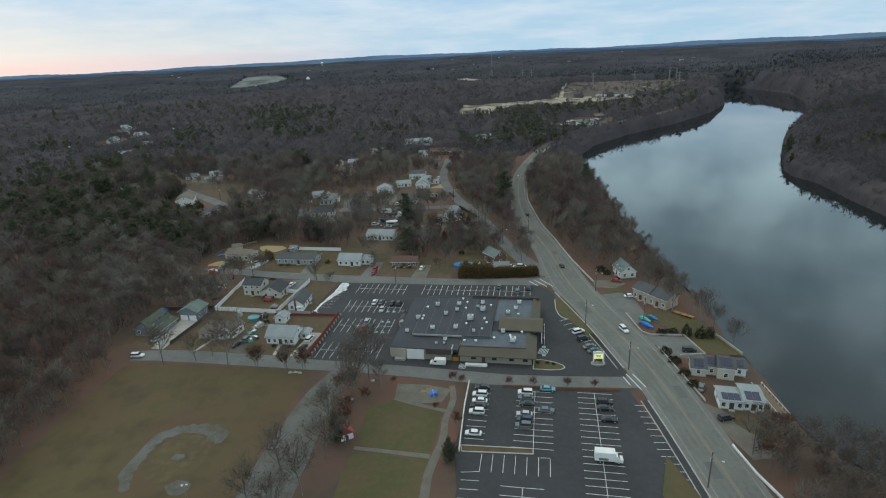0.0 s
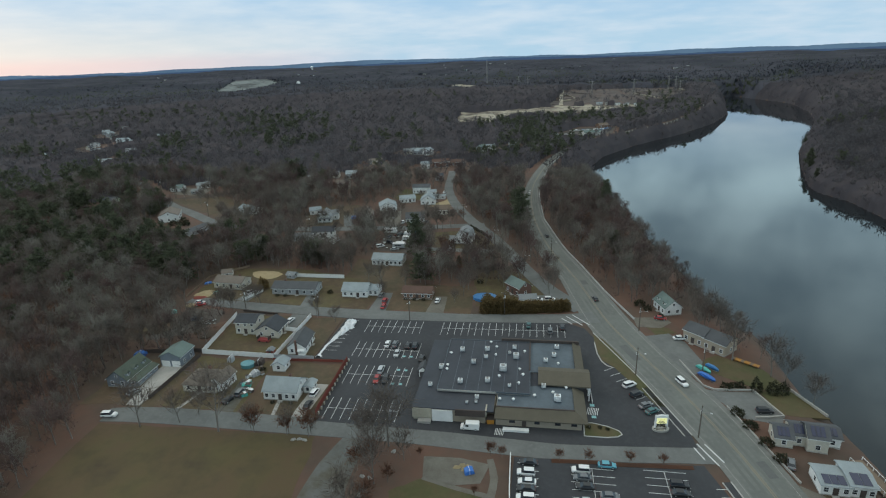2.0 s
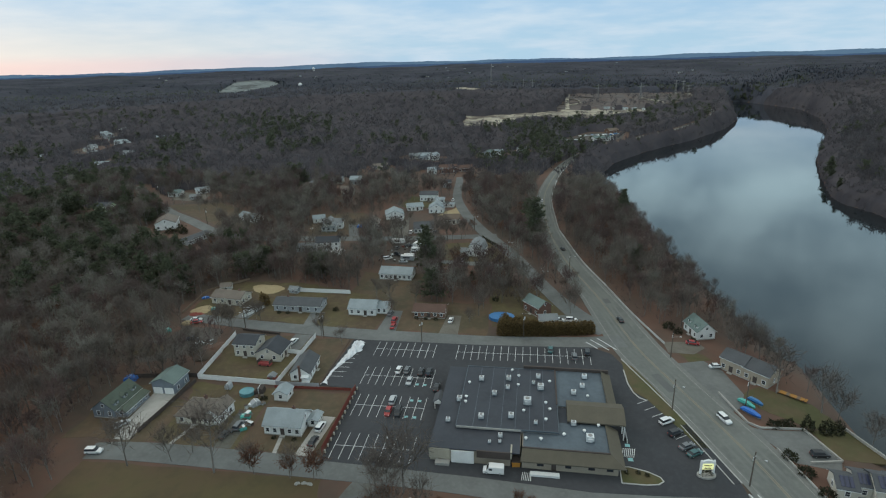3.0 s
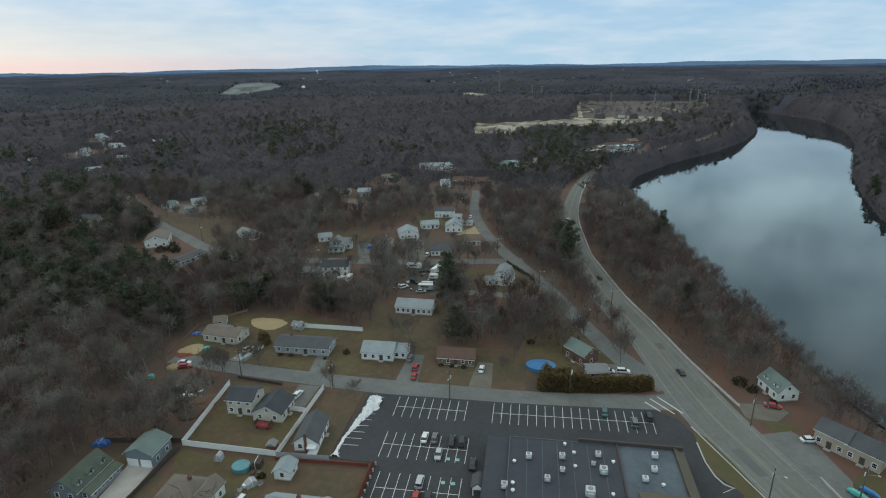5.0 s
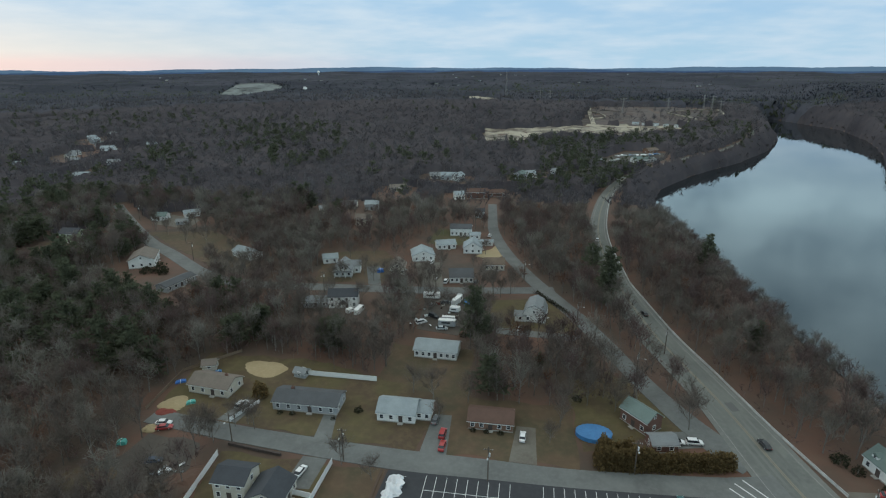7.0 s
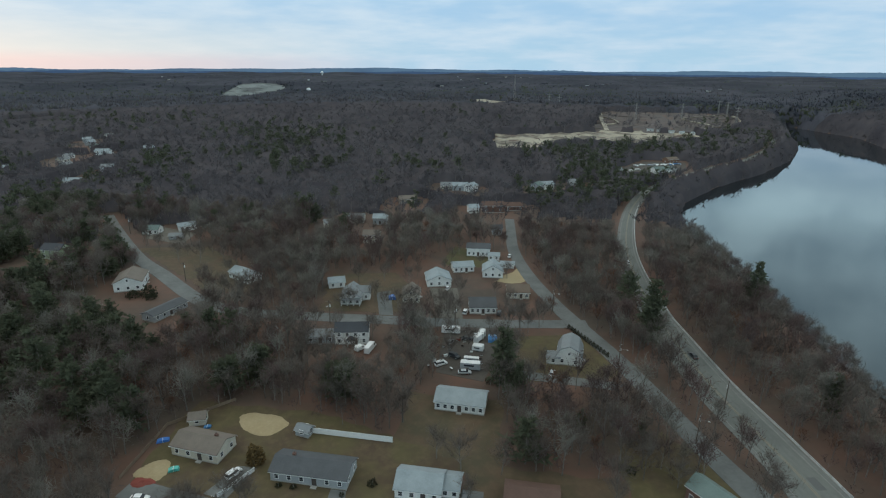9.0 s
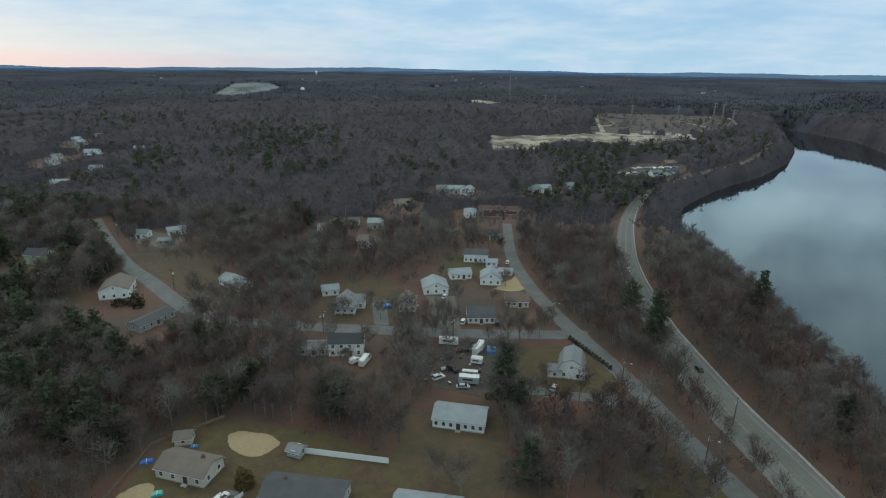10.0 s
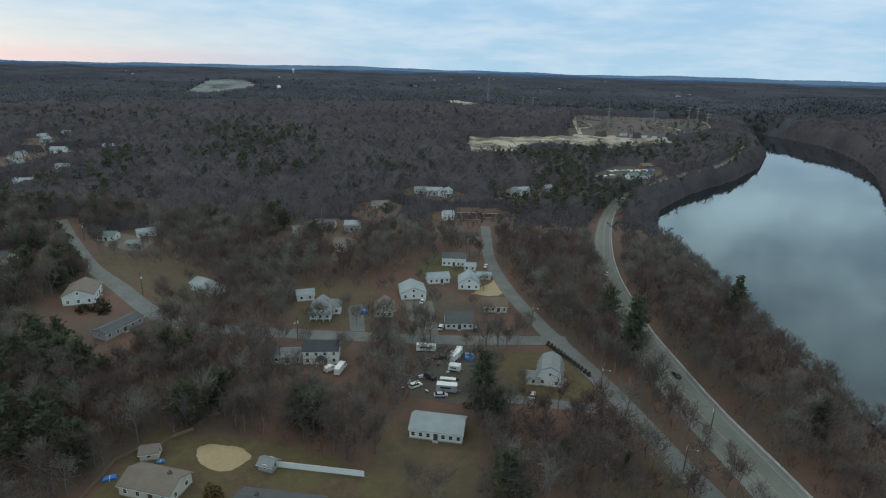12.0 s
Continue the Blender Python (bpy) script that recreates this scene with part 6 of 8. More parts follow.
part("chimney", Geo().box(-6.15, -0.35, -0.4, -5.72, 0.35, 5.9), WALLS["brick"], narrow, "brick chimney on the gable")
part("porch", Geo().box(-7.6, -3.2, -0.4, -5.75, -0.7, 0.5).box(-7.6, -3.2, 2.2, -5.75, -0.7, 2.4), WHITE, narrow, "white entrance porch")
# behind the street
house(-123.7, 250.8, 0, 20.5, 8.6, 2.9, "dark", "grey", "long grey ranch house with charcoal roof", 22, front=6, chimney=-5.5, gables=2)
house(-95, 250.4, 0, 11.5, 8.5, 3.0, "pale", "white", "white ranch house with pale blue-grey roof", 28, front=4)
house(-87.2, 251.6, 0, 4.6, 6.5, 2.7, "pale", "white", "low white side wing of a ranch house", 24, front=2, door=False)
house(-67, 250.6, 0, 13, 7.6, 2.7, "red", "brown", "brown ranch house with rust-red roof", 24, front=5)
house(-157.4, 254.4, -6, 14.5, 8.4, 3.0, "tan", "cream", "cream ranch house with tan roof", 24, front=4, chimney=4.0, gables=2)
house(-166, 265.4, 20, 4.6, 4, 2.2, "tan", "cream", "small tan garden shed", 32, front=1, door=False, name="shed")
house(-132.6, 265.8, -10, 4.2, 3.2, 2.0, "grey", "grey", "small grey-blue garden shed", 30, front=1, door=False, name="shed")
house(-23.4, 257.2, -50, 9.6, 6.6, 4.2, "teal", "brick", "brick house with grey-green roof behind a hedge", 34, front=3)
house(-19.4, 247.4, 10, 7, 5.4, 2.6, "grey", "brick", "brick garage with grey roof", 24, front=2, door=False)
# village
colonial = house(-136.6, 322.2, 12, 12.4, 7.6, 5.3, "slate", "white", "white colonial house with dark slate roof", 30, front=4, gables=2)
part("portico", Geo().prism([(-1.5, 2.6), (1.5, 2.6), (1.5, 2.8), (0, 3.8), (-1.5, 2.8)], -5.8, -3.8), ROOFS["slate"], colonial, "small dark gabled entrance porch")
for px in (-1.3, 1.3):
    part("portico_post", Geo().box(px - 0.12, -5.7, -0.3, px + 0.12, -5.45, 2.6), WHITE, colonial)
house(-148.4, 320.2, 12, 11, 6.5, 2.8, "grey", "grey", "low grey house wing with worn roof", 22, front=3)
house(-89.6, 288.2, -2, 15.5, 9, 3.0, "pale", "white", "white ranch house with weathered pale roof", 24, front=7)
house(-54.6, 323.2, 84, 11, 9.4, 2.9, "grey", "white", "white barn-roofed farmhouse with grey shingles", 34, style="gambrel", gables=2, front=3)
house(-60.6, 320.2, 0, 4.5, 5, 2.6, "grey", "white", "small white porch wing of a farmhouse", 26, front=1, door=False)
cottage = house(-148.4, 357.2, 101, 10.5, 8.8, 3.6, "grey", "white", "pale grey cottage with steep roof and porch", 36, gables=3, front=3)
part("porch_roof", Geo().prism([(-6.6, 2.5), (-5.2, 2.5), (-5.2, 3.2)], -4.2, 4.2), ROOFS["grey"], cottage, "lean-to porch roof")
for py in (-4, -1.4, 1.4, 4):
    part("porch_post", Geo().box(-6.5, py - 0.1, -0.4, -6.3, py + 0.1, 2.5), WHITE, cottage)
house(-144.6, 360.6, 11, 7, 5.6, 3.8, "grey", "white", "pale cottage cross wing with grey roof", 36, front=2, door=False)
house(-160.8, 371.4, 24, 7.5, 6, 2.8, "pale", "white", "small white garage with pale roof", 30, front=2, door=False)
house(-114.2, 384.4, 107, 11, 11.4, 3.2, "pale", "white", "white cape house with pale grey roof", 24, front=3, gables=3)
house(-104.8, 403, 20, 10.5, 7.5, 2.9, "pale", "white", "low white house with pale roof", 24, front=4)
house(-89, 399.6, 95, 10, 10, 3.4, "pale", "white", "white gable-fronted house with pale roof", 32, gables=3, front=2)
house(-99.2, 427.8, 4, 12.5, 7.5, 4.6, "dark", "white", "long white two-storey house with charcoal roof", 26, front=5)
house(-90.2, 421.6, 3, 6, 5, 2.6, "pale", "white", "small white garage with pale roof", 26, front=2, door=False)
house(-82.4, 411, 3, 7, 4.5, 2.4, "pale", "white", "low white shed beside the lane", 18, front=2, door=False, name="shed")
house(-90.2, 358.8, 10, 11.2, 10.5, 2.9, "dark", "white", "white house with dark roof facing the street", 26, front=5)
house(-75.6, 376.4, 6, 10, 8.5, 3.0, "brown", "cream", "weathered cream house among bare trees", 28, front=4)
house(-122.6, 363.2, 100, 9, 7.6, 3.6, "tan", "cream", "small tan cottage with porch", 36, front=2, gables=3)
house(-255.6, 354, 116, 15, 12, 4.2, "tan", "white", "white house with broad tan roof", 24, front=4, gables=3)
house(-221.6, 330, 76, 17, 7, 2.7, "dark", "grey", "long low grey house with dark roof", 18, front=5)
house(-321, 381.4, 0, 11.5, 8, 5.2, "slate", "green", "pale green two-storey house with dark roof", 30, front=3)
house(-207.4, 371.6, -27, 15, 8, 3.2, "pale", "white", "white ranch house with pale blue roof", 26, front=6, gables=2)
house(-298, 428.4, 10, 9.5, 7, 3.0, "teal", "white", "small white house with green-grey roof", 28, front=3)
house(-282, 438.6, 40, 10, 7, 3.0, "pale", "white", "small pale house beside a gravel yard", 24, front=3)
house(-277.5, 421, 20, 7, 5, 2.4, "grey", "grey", "small grey outbuilding in a gravel yard", 22, front=2, door=False, name="outbuilding")
# riverside
house(36.6, 244.8, -75, 9.4, 7.0, 3.3, "teal", "white", "white cape house with green-grey roof by the river", 40, dormers=2, gables=2, front=3)
house(42.4, 221, -46, 7.6, 7.6, 4.4, "dark", "tan", "tan riverside house with dark hip-like roof", 26, front=3, gables=2)
house(48, 215.6, -46, 8.2, 7.8, 4.2, "dark", "tan", "tan riverside house wing with dark roof", 28, front=3)
house(49.8, 167.6, -8, 4.4, 6.4, 2.9, "dark", "cream", "cream riverside house wing with solar roof", 26, front=1, door=False, solar=3)
house(53.9, 168.6, -8, 3.8, 6.4, 3.3, "dark", "cream", "cream riverside house with solar roof", 26, front=1, door=False, solar=3)
house(57.6, 166.6, -8, 4.8, 7, 4.3, "dark", "cream", "tall cream riverside house with solar roof", 26, front=1, door=False, solar=3)
house(62.2, 168.6, -8, 3.8, 6, 3.0, "dark", "white", "small riverside wing with solar roof", 22, front=1, door=False, solar=2)
house(54.7, 151.4, -4, 6.4, 7.2, 2.8, "pale", "white", "white flat-roofed riverside house with solar panels", 8, front=3, solar=3)
house(60.6, 152, -4, 5.4, 8.6, 3.2, "pale", "white", "white riverside house wing with solar panels", 8, front=3, solar=2)
for k, (x, y, yaw, w, roof, wall) in enumerate(FAR_HOMES):
    house(x, y, yaw, w, min(w, 8), (3, 4.2, 5)[k % 3], roof, wall, f"{wall} {'brick house' if wall == 'brick' else 'house'} with {roof} roof among far bare trees".replace("brick brick", "brick"), 26, front=3, z=float(ground_z(x, y)))
for k, (x, y, yaw) in enumerate(TOWN):
    far = math.hypot(x, y)
    house(x, y, yaw, (8, 10, 7, 12)[k % 4], (7, 8, 7)[k % 3], 5 + far / 600, ("pale", "grey", "pale")[k % 3], ("grey", "cream", "grey", "white")[k % 4], "pale town building far off among the woods", 12, front=2, door=False, name="far_building", group="buildings of the far town", z=float(ground_z(x, y)) + 4)
house(46, 684, 18, 17, 9, 3.6, "teal", "white", "white boat yard hall with grey-green roof", 24, front=5, name="boat_yard_building", group="buildings of the boat yard")
house(57, 690, 108, 8, 7, 3.2, "teal", "white", "white cross wing of a boat yard hall", 26, front=2, door=False, name="boat_yard_building", group="buildings of the boat yard")
house(65, 738, 30, 13, 9, 4.0, "brown", "brown", "brown boat shed with a broad roof", 22, front=3, door=False, name="boat_yard_building", group="buildings of the boat yard")
house(6, 670, 60, 7, 6, 3.4, "grey", "cream", "small cream house beside a boat yard", 32, front=2, name="boat_yard_building", group="buildings of the boat yard")
for k in range(5):
    x, y = 88 + k * 13, 985 - k * 6
    house(x, y, 20 * k, 9, 5, 2.8, "pale", "white", "distant pale works building at the quarry", 12, front=1, door=False, name="works_building", group="works buildings", z=float(ground_z(x, y)) + 0.8)

# ---- vehicles ----
def loft(sections, mat_name, mat):
    """Closed hull through cross sections of equal point count."""
    n = len(sections[0])
    g = Geo()
    v = [p for s in sections for p in s]
    f = [(i * n + j, i * n + (j + 1) % n, (i + 1) * n + (j + 1) % n, (i + 1) * n + j) for i in range(len(sections) - 1) for j in range(n)]
    f += [tuple(range(n - 1, -1, -1)), tuple(range((len(sections) - 1) * n, len(sections) * n))]
    return g.add(v, f)


def hull(profile, half, z_low):
    """profile: x, top height, width factor."""
    secs = []
    for x, top, k in profile:
        w = half * k
        secs.append([(x, -w * 0.96, z_low), (x, w * 0.96, z_low), (x, w, z_low + 0.3), (x, w, top - 0.12), (x, w * 0.9, top), (x, -w * 0.9, top), (x, -w, top - 0.12), (x, -w, z_low + 0.3)])
    return secs


WHEEL = Geo().tube((0, -0.11, 0), (0, 0.11, 0), 0.33, 0.33, 12).mesh("wheel", RUBBER)
RIM = Geo().tube((0, -0.125, 0), (0, 0.125, 0), 0.19, 0.19, 10).mesh("rim", METAL)
LENS = Geo().box(-0.04, -0.2, -0.07, 0.04, 0.2, 0.07, 0.02).mesh("headlight", WHITE)
TAIL = Geo().box(-0.04, -0.2, -0.07, 0.04, 0.2, 0.07, 0.02).mesh("tail_light", RED_PLASTIC)
KINDS = {
    "saloon": dict(l=4.7, w=0.91, prof=[(-2.32, 0.72, 0.88), (-2.1, 0.9, 0.96), (-1.2, 0.96, 1), (0.6, 0.95, 1), (1.5, 0.85, 0.98), (2.2, 0.7, 0.92), (2.34, 0.55, 0.82)], cab=[(-1.85, -1.15, 0.5, 1.25), 1.43]),
    "suv": dict(l=4.7, w=0.95, prof=[(-2.3, 0.85, 0.9), (-2.2, 1.02, 0.97), (-1.0, 1.05, 1), (0.8, 1.05, 1), (1.6, 1.0, 0.98), (2.2, 0.86, 0.94), (2.34, 0.6, 0.85)], cab=[(-2.2, -1.95, 0.5, 1.2), 1.75]),
}


def build_car(kind, color, name="car"):
    k = KINDS[kind]
    root = thing(name, 0, 0, 0, "", "car")
    body = part("body", loft(hull(k["prof"], k["w"], 0.28), "body", PAINTS[color]), PAINTS[color], root)
    (a, b, c, d), top = k["cab"]
    w, z0 = k["w"] * 0.93, 0.93 if kind == "saloon" else 1.03
    q = w * 0.8
    part("window_glass", Geo().add([(a, -w, z0), (d, -w, z0), (d, w, z0), (a, w, z0), (b, -q, top - 0.06), (c, -q, top - 0.06), (c, q, top - 0.06), (b, q, top - 0.06)], [(3, 2, 1, 0), (4, 5, 6, 7), (0, 1, 5, 4), (1, 2, 6, 5), (2, 3, 7, 6), (3, 0, 4, 7)]), GLASS, root, "dark tinted car windows")
    part("roof_panel", Geo().box(b - 0.08, -q - 0.02, top - 0.07, c + 0.06, q + 0.02, top, 0.06), PAINTS[color], root)
    for x in (-1.42, 1.42):
        for s in (-1, 1):
            wh = part("wheel", WHEEL, RUBBER, root, at=pose(x, s * (k["w"] - 0.1), 0.33))
            part("rim", RIM, METAL, wh)
    for s in (-1, 1):
        part("headlight", LENS, WHITE, root, at=pose(2.27, s * 0.6, 0.62))
        part("tail_light", TAIL, RED_PLASTIC, root, at=pose(-2.29, s * 0.62, 0.72))
    return root


CAR_BANK = {}
WORDS = {"white": "white", "silver": "silver", "grey": "dark grey", "black": "black", "blue": "bright blue", "red": "red", "teal": "dark teal", "navy": "navy blue"}


def car(x, y, yaw, color="grey", kind="saloon", where="parked in a painted bay", group="parked cars", up=0.135, z=None):
    m = pose(x, y, (H(x, y) if z is None else z) + up, 0, 0, yaw)
    if (kind, color) in CAR_BANK:
        ob = copy_thing(CAR_BANK[kind, color], m)
    else:
        ob = CAR_BANK[kind, color] = build_car(kind, color)
        ob.matrix_world = m
    return tagged(ob, f"{WORDS[color]} {'saloon car' if kind == 'saloon' else 'sport utility car'} {where}", "car", group)


for x, y, c, k in ((-18.0, 150.4, "black", "saloon"), (-18.6, 146.6, "white", "suv"), (-18.3, 143.4, "white", "saloon"), (-18.5, 141, "black", "saloon"), (-18.6, 138.0, "white", "suv"), (-18.5, 128.4, "white", "saloon")):
    car(x, y, 180, c, k)
for x, y, c, k in ((-4.7, 149, "white", "suv"), (-4.5, 146.4, "grey", "saloon"), (-4.0, 143.4, "black", "saloon"), (-4.6, 138.4, "silver", "saloon"), (-4.5, 135.8, "navy", "suv"), (-4.7, 133.2, "grey", "suv"),
                   (2.1, 151.6, "blue", "saloon"), (1.6, 140.9, "grey", "saloon"), (18.8, 146.6, "black", "suv"), (18.6, 143.8, "black", "saloon"), (19.4, 138.6, "black", "saloon")):
    car(x, y, 0 if x > 0 else 180, c, k)
for x, y, c, k, yaw in ((-70.2, 206.8, "white", "saloon", 90), (-67.4, 206.9, "grey", "saloon", 90), (-62.4, 206.4, "black", "saloon", 90), (-59.6, 206.5, "black", "suv", 90), (-65.2, 200.6, "silver", "saloon", -90), (-55.6, 198, "black", "saloon", 90),
                        (-68.2, 189.6, "silver", "suv", 90), (-68.2, 184, "red", "saloon", -90), (-65.2, 184, "black", "suv", -90), (-18.7, 226, "teal", "saloon", 90), (-10.6, 222, "grey", "suv", 90), (-6.0, 225.4, "black", "suv", 90),
                        (13.4, 189, "white", "suv", 33), (14.8, 184, "black", "suv", 33), (16.5, 178.6, "grey", "saloon", 33), (17.9, 176, "teal", "saloon", 33)):
    car(x, y, yaw, c, k)
for x, y, yaw, c, k, wh in ((36, 221, 10, "white", "saloon", "on a riverside driveway"), (50, 179.4, 5, "black", "suv", "in a riverside court"), (32.2, 236.2, -10, "red", "saloon", "by a riverside house"), (51.7, 143, 20, "black", "suv", "on a gravel drive"), (59, 132.6, -6, "black", "saloon", "on a gravel drive"),
                            (48.6, 157.4, 70, "grey", "saloon", "beside a riverside house"), (-146, 156.6, 8, "white", "suv", "on the street end"), (-86, 168.2, 86, "black", "saloon", "on a concrete driveway"), (-86.2, 174.4, 86, "white", "suv", "on a concrete driveway"),
                            (-114.6, 221.6, 80, "white", "saloon", "on a house driveway"), (-144.2, 246.4, 70, "white", "suv", "on a house driveway"), (-80.3, 242.6, 88, "red", "suv", "on a house driveway"), (-79.6, 237.4, 88, "red", "saloon", "on a house driveway"),
                            (-57.6, 244.8, 88, "white", "saloon", "on a gravel driveway"), (-15, 249.4, 0, "white", "saloon", "behind the hedge"), (-10, 249.8, 2, "white", "suv", "behind the hedge"), (-83.4, 248.4, 85, "grey", "saloon", "on a house driveway"),
                            (-162.6, 234.4, 10, "white", "saloon", "at the end of the street"), (-96.8, 353.2, 85, "white", "suv", "beside a village house"), (-82.4, 354.4, 85, "black", "suv", "beside a village house"), (-108.2, 376.8, 80, "white", "saloon", "on a gravel driveway"),
                            (-82, 426.4, 85, "white", "saloon", "beside the lane"), (-61, 310.6, 80, "silver", "saloon", "on the lane"), (-110.6, 172, 88, "grey", "suv", "on a crowded driveway"), (-112.6, 168, 75, "black", "saloon", "on a crowded driveway"), (-146.4, 168.6, 60, "silver", "saloon", "on a concrete driveway"),
                            (-100, 310, 40, "white", "suv", "in a cluttered yard"), (-96, 316, -30, "black", "suv", "in a cluttered yard"), (-91, 306, 10, "silver", "saloon", "in a cluttered yard"), (-99, 326, 80, "grey", "saloon", "in a cluttered yard"), (-93, 330, 15, "black", "saloon", "in a cluttered yard")):
    car(x, y, yaw, c, k, wh)
for x, y, yaw, c, k in ((-9.6, 332, 103, "black", "saloon"), (-19.6, 428, 88, "white", "saloon"), (9, 252, 103, "black", "saloon"), (30, 192, -68, "white", "suv"), (17, 612, 50, "white", "saloon")):
    car(x, y, yaw, c, k, "on the highway", "cars on the road", 0.14)


def van(x, y, yaw, label, l=5.4, h=2.3, box=False):
    root = thing("van" if not box else "box_truck", x, y, yaw, label, "van" if not box else "truck", z=H(x, y) + 0.13)
    if box:
        part("cargo_box", Geo().box(-3.6, -1.15, 0.8, 1.5, 1.15, 3.3, 0.03), WHITE, root, "tall white cargo box")
        part("cab", Geo().prism([(1.55, 0.4), (3.5, 0.4), (3.5, 1.2), (2.7, 1.35), (2.2, 2.2), (1.55, 2.25)], -0.98, 0.98), WHITE, root)
        part("windscreen", Geo().prism([(2.72, 1.38), (2.24, 2.14), (2.2, 2.08), (2.66, 1.36)], -0.85, 0.85), GLASS, root)
        part("chassis", Geo().box(-3.5, -0.5, 0.45, 3.2, 0.5, 0.8), DARK_TRIM, root)
        part("side_graphic", Geo().box(-2.6, -1.19, 1.0, -0.2, -1.15, 1.7), PAINTS["grey"], root, "grey graphic on the cargo side")
        axles = (-2.2, 2.4)
    else:
        part("body", Geo().prism([(-l / 2, 0.35), (l / 2, 0.35), (l / 2, 0.95), (l / 2 - 0.9, 1.25), (l / 2 - 1.5, h - 0.1), (l / 2 - 1.9, h), (-l / 2 + 0.2, h), (-l / 2, h - 0.3)], -0.98, 0.98), WHITE, root)
        part("windscreen", Geo().prism([(l / 2 - 0.88, 1.3), (l / 2 - 1.45, h - 0.16), (l / 2 - 1.5, h - 0.2), (l / 2 - 0.95, 1.28)], -0.85, 0.85), GLASS, root)
        for s in (-1, 1):
            part("side_window", Geo().box(l / 2 - 2.4, s * 0.99 - 0.02, 1.3, l / 2 - 1.5, s * 0.99 + 0.02, h - 0.4), GLASS, root)
        axles = (-l / 2 + 1.0, l / 2 - 0.9)
    for a in axles:
        for s in (-1, 1):
            wh = part("wheel", WHEEL, RUBBER, root, at=pose(a, s * 0.92, 0.33))
            part("rim", RIM, METAL, wh)
    return root


van(17.6, 122.2, 0, "white box truck parked across bays", box=True)
van(-34.8, 162.8, 180, "white panel van beside the loading bay")
van(-127.7, 315.6, 84, "white panel van behind a colonial house", 7.4, 2.7)
van(-131.4, 315.2, 60, "white pickup-sized van behind a colonial house", 4.6, 2.0)
van(-88.4, 331, 70, "white camper in a cluttered yard", 7, 2.7)


# ---- fences, walls and rails ----
def fence(points, h, mat, label, step=2.4, name="fence", rail=True, t=0.05):
    root = thing(name, points[0][0], points[0][1], 0, label, "fence")
    ox, oy, oz = root.matrix_world.translation
    for (x0, y0), (x1, y1) in zip(points, points[1:]):
        n = max(1, round(math.hypot(x1 - x0, y1 - y0) / step))
        yaw = math.degrees(math.atan2(y1 - y0, x1 - x0))
        ln = math.hypot(x1 - x0, y1 - y0) / n
        post = Geo().box(-0.07, -0.07, -0.5, 0.07, 0.07, h + 0.12, 0.0).mesh("post", mat)
        g = Geo().box(0.07, -t / 2, 0.06, ln - 0.07, t / 2, h)
        if rail:
            g.box(0.07, -t, h - 0.12, ln - 0.07, t, h).box(0.07, -t, 0.06, ln - 0.07, t, 0.2)
        panel = g.mesh("panel", mat)
        for i in range(n):
            u = i / n
            x, y = x0 + (x1 - x0) * u, y0 + (y1 - y0) * u
            m = pose(x - ox, y - oy, H(x, y) - oz, 0, 0, yaw)
            part("post", post, mat, root, at=m)
            part("panel", panel, mat, root, at=m)
    return root


fence([(-139.6, 224.5), (-137.4, 194.5), (-109, 194)], 1.9, VINYL, "white vinyl privacy fence round a back yard")
fence([(-109, 194), (-107.6, 226.5)], 1.9, VINYL, "white vinyl privacy fence between yards")
fence([(-109, 193.8), (-94, 194.3)], 1.7, WALLS["grey"], "weathered grey board fence")
fence([(-113.6, 214.2), (-108.1, 213.6)], 1.7, VINYL, "short white vinyl fence")
fence([(-131, 266.4), (-106.4, 266.4)], 1.9, VINYL, "long white vinyl privacy fence behind ranch houses")
fence([(-144.2, 238.6), (-139.6, 249)], 1.3, VINYL, "white panel fence beside a driveway")
fence([(-82.2, 164.6), (-81.9, 195)], 1.9, RED_WOOD, "red-stained board fence beside the car park")
fence([(-108.8, 192.6), (-83, 193.8)], 1.0, RED_WOOD, "low red board fence at a yard's end", rail=False)
fence([(-172.5, 240), (-174, 262), (-160.5, 277.5)], 1.1, DECK_WOOD, "low brown yard fence at the wood's edge", 3.0)
fence([(-160, 192.5), (-138, 195.5)], 1.6, DARK_TRIM, "dark board fence behind a garage")
fence([(-139.2, 166), (-137.2, 193)], 1.4, DARK_TRIM, "dark brown board fence between yards")
fence([(-122.5, 227), (-139, 229)], 0.9, DARK_TRIM, "low dark hedge-like fence along the street", rail=False, t=0.6)


def blockwall(points, label):
    """Pale posts along the car park's edge."""
    for i, (x, y) in enumerate(points):
        g = thing("marker_post", x, y, 0, label, "post", "posts along the car park")
        part("shaft", Geo().box(-0.2, -0.2, -0.3, 0.2, 0.2, 1.0, 0.03), BEIGE, g)
        part("cap", Geo().box(-0.26, -0.26, 1.0, 0.26, 0.26, 1.12, 0.08), CONCRETE, g)


blockwall([(-81.2, 164.5 + 2.5 * i) for i in range(13)], "pale timber post beside a red fence")

rail_pts = curve([(22.4, 235), (19.3, 244), (13.9, 261), (9.8, 276.5), (6.2, 290), (-0.8, 315), (-7.8, 351), (-10.4, 367), (-11.8, 395), (-12.8, 423), (-11, 458), (-3.2, 515), (6.6, 558)], 4.0)
rail = thing("guard_rail", rail_pts[0][0], rail_pts[0][1], 0, "pale steel guard rail along the river side of the highway", "guard rail")
ro = rail.matrix_world.translation


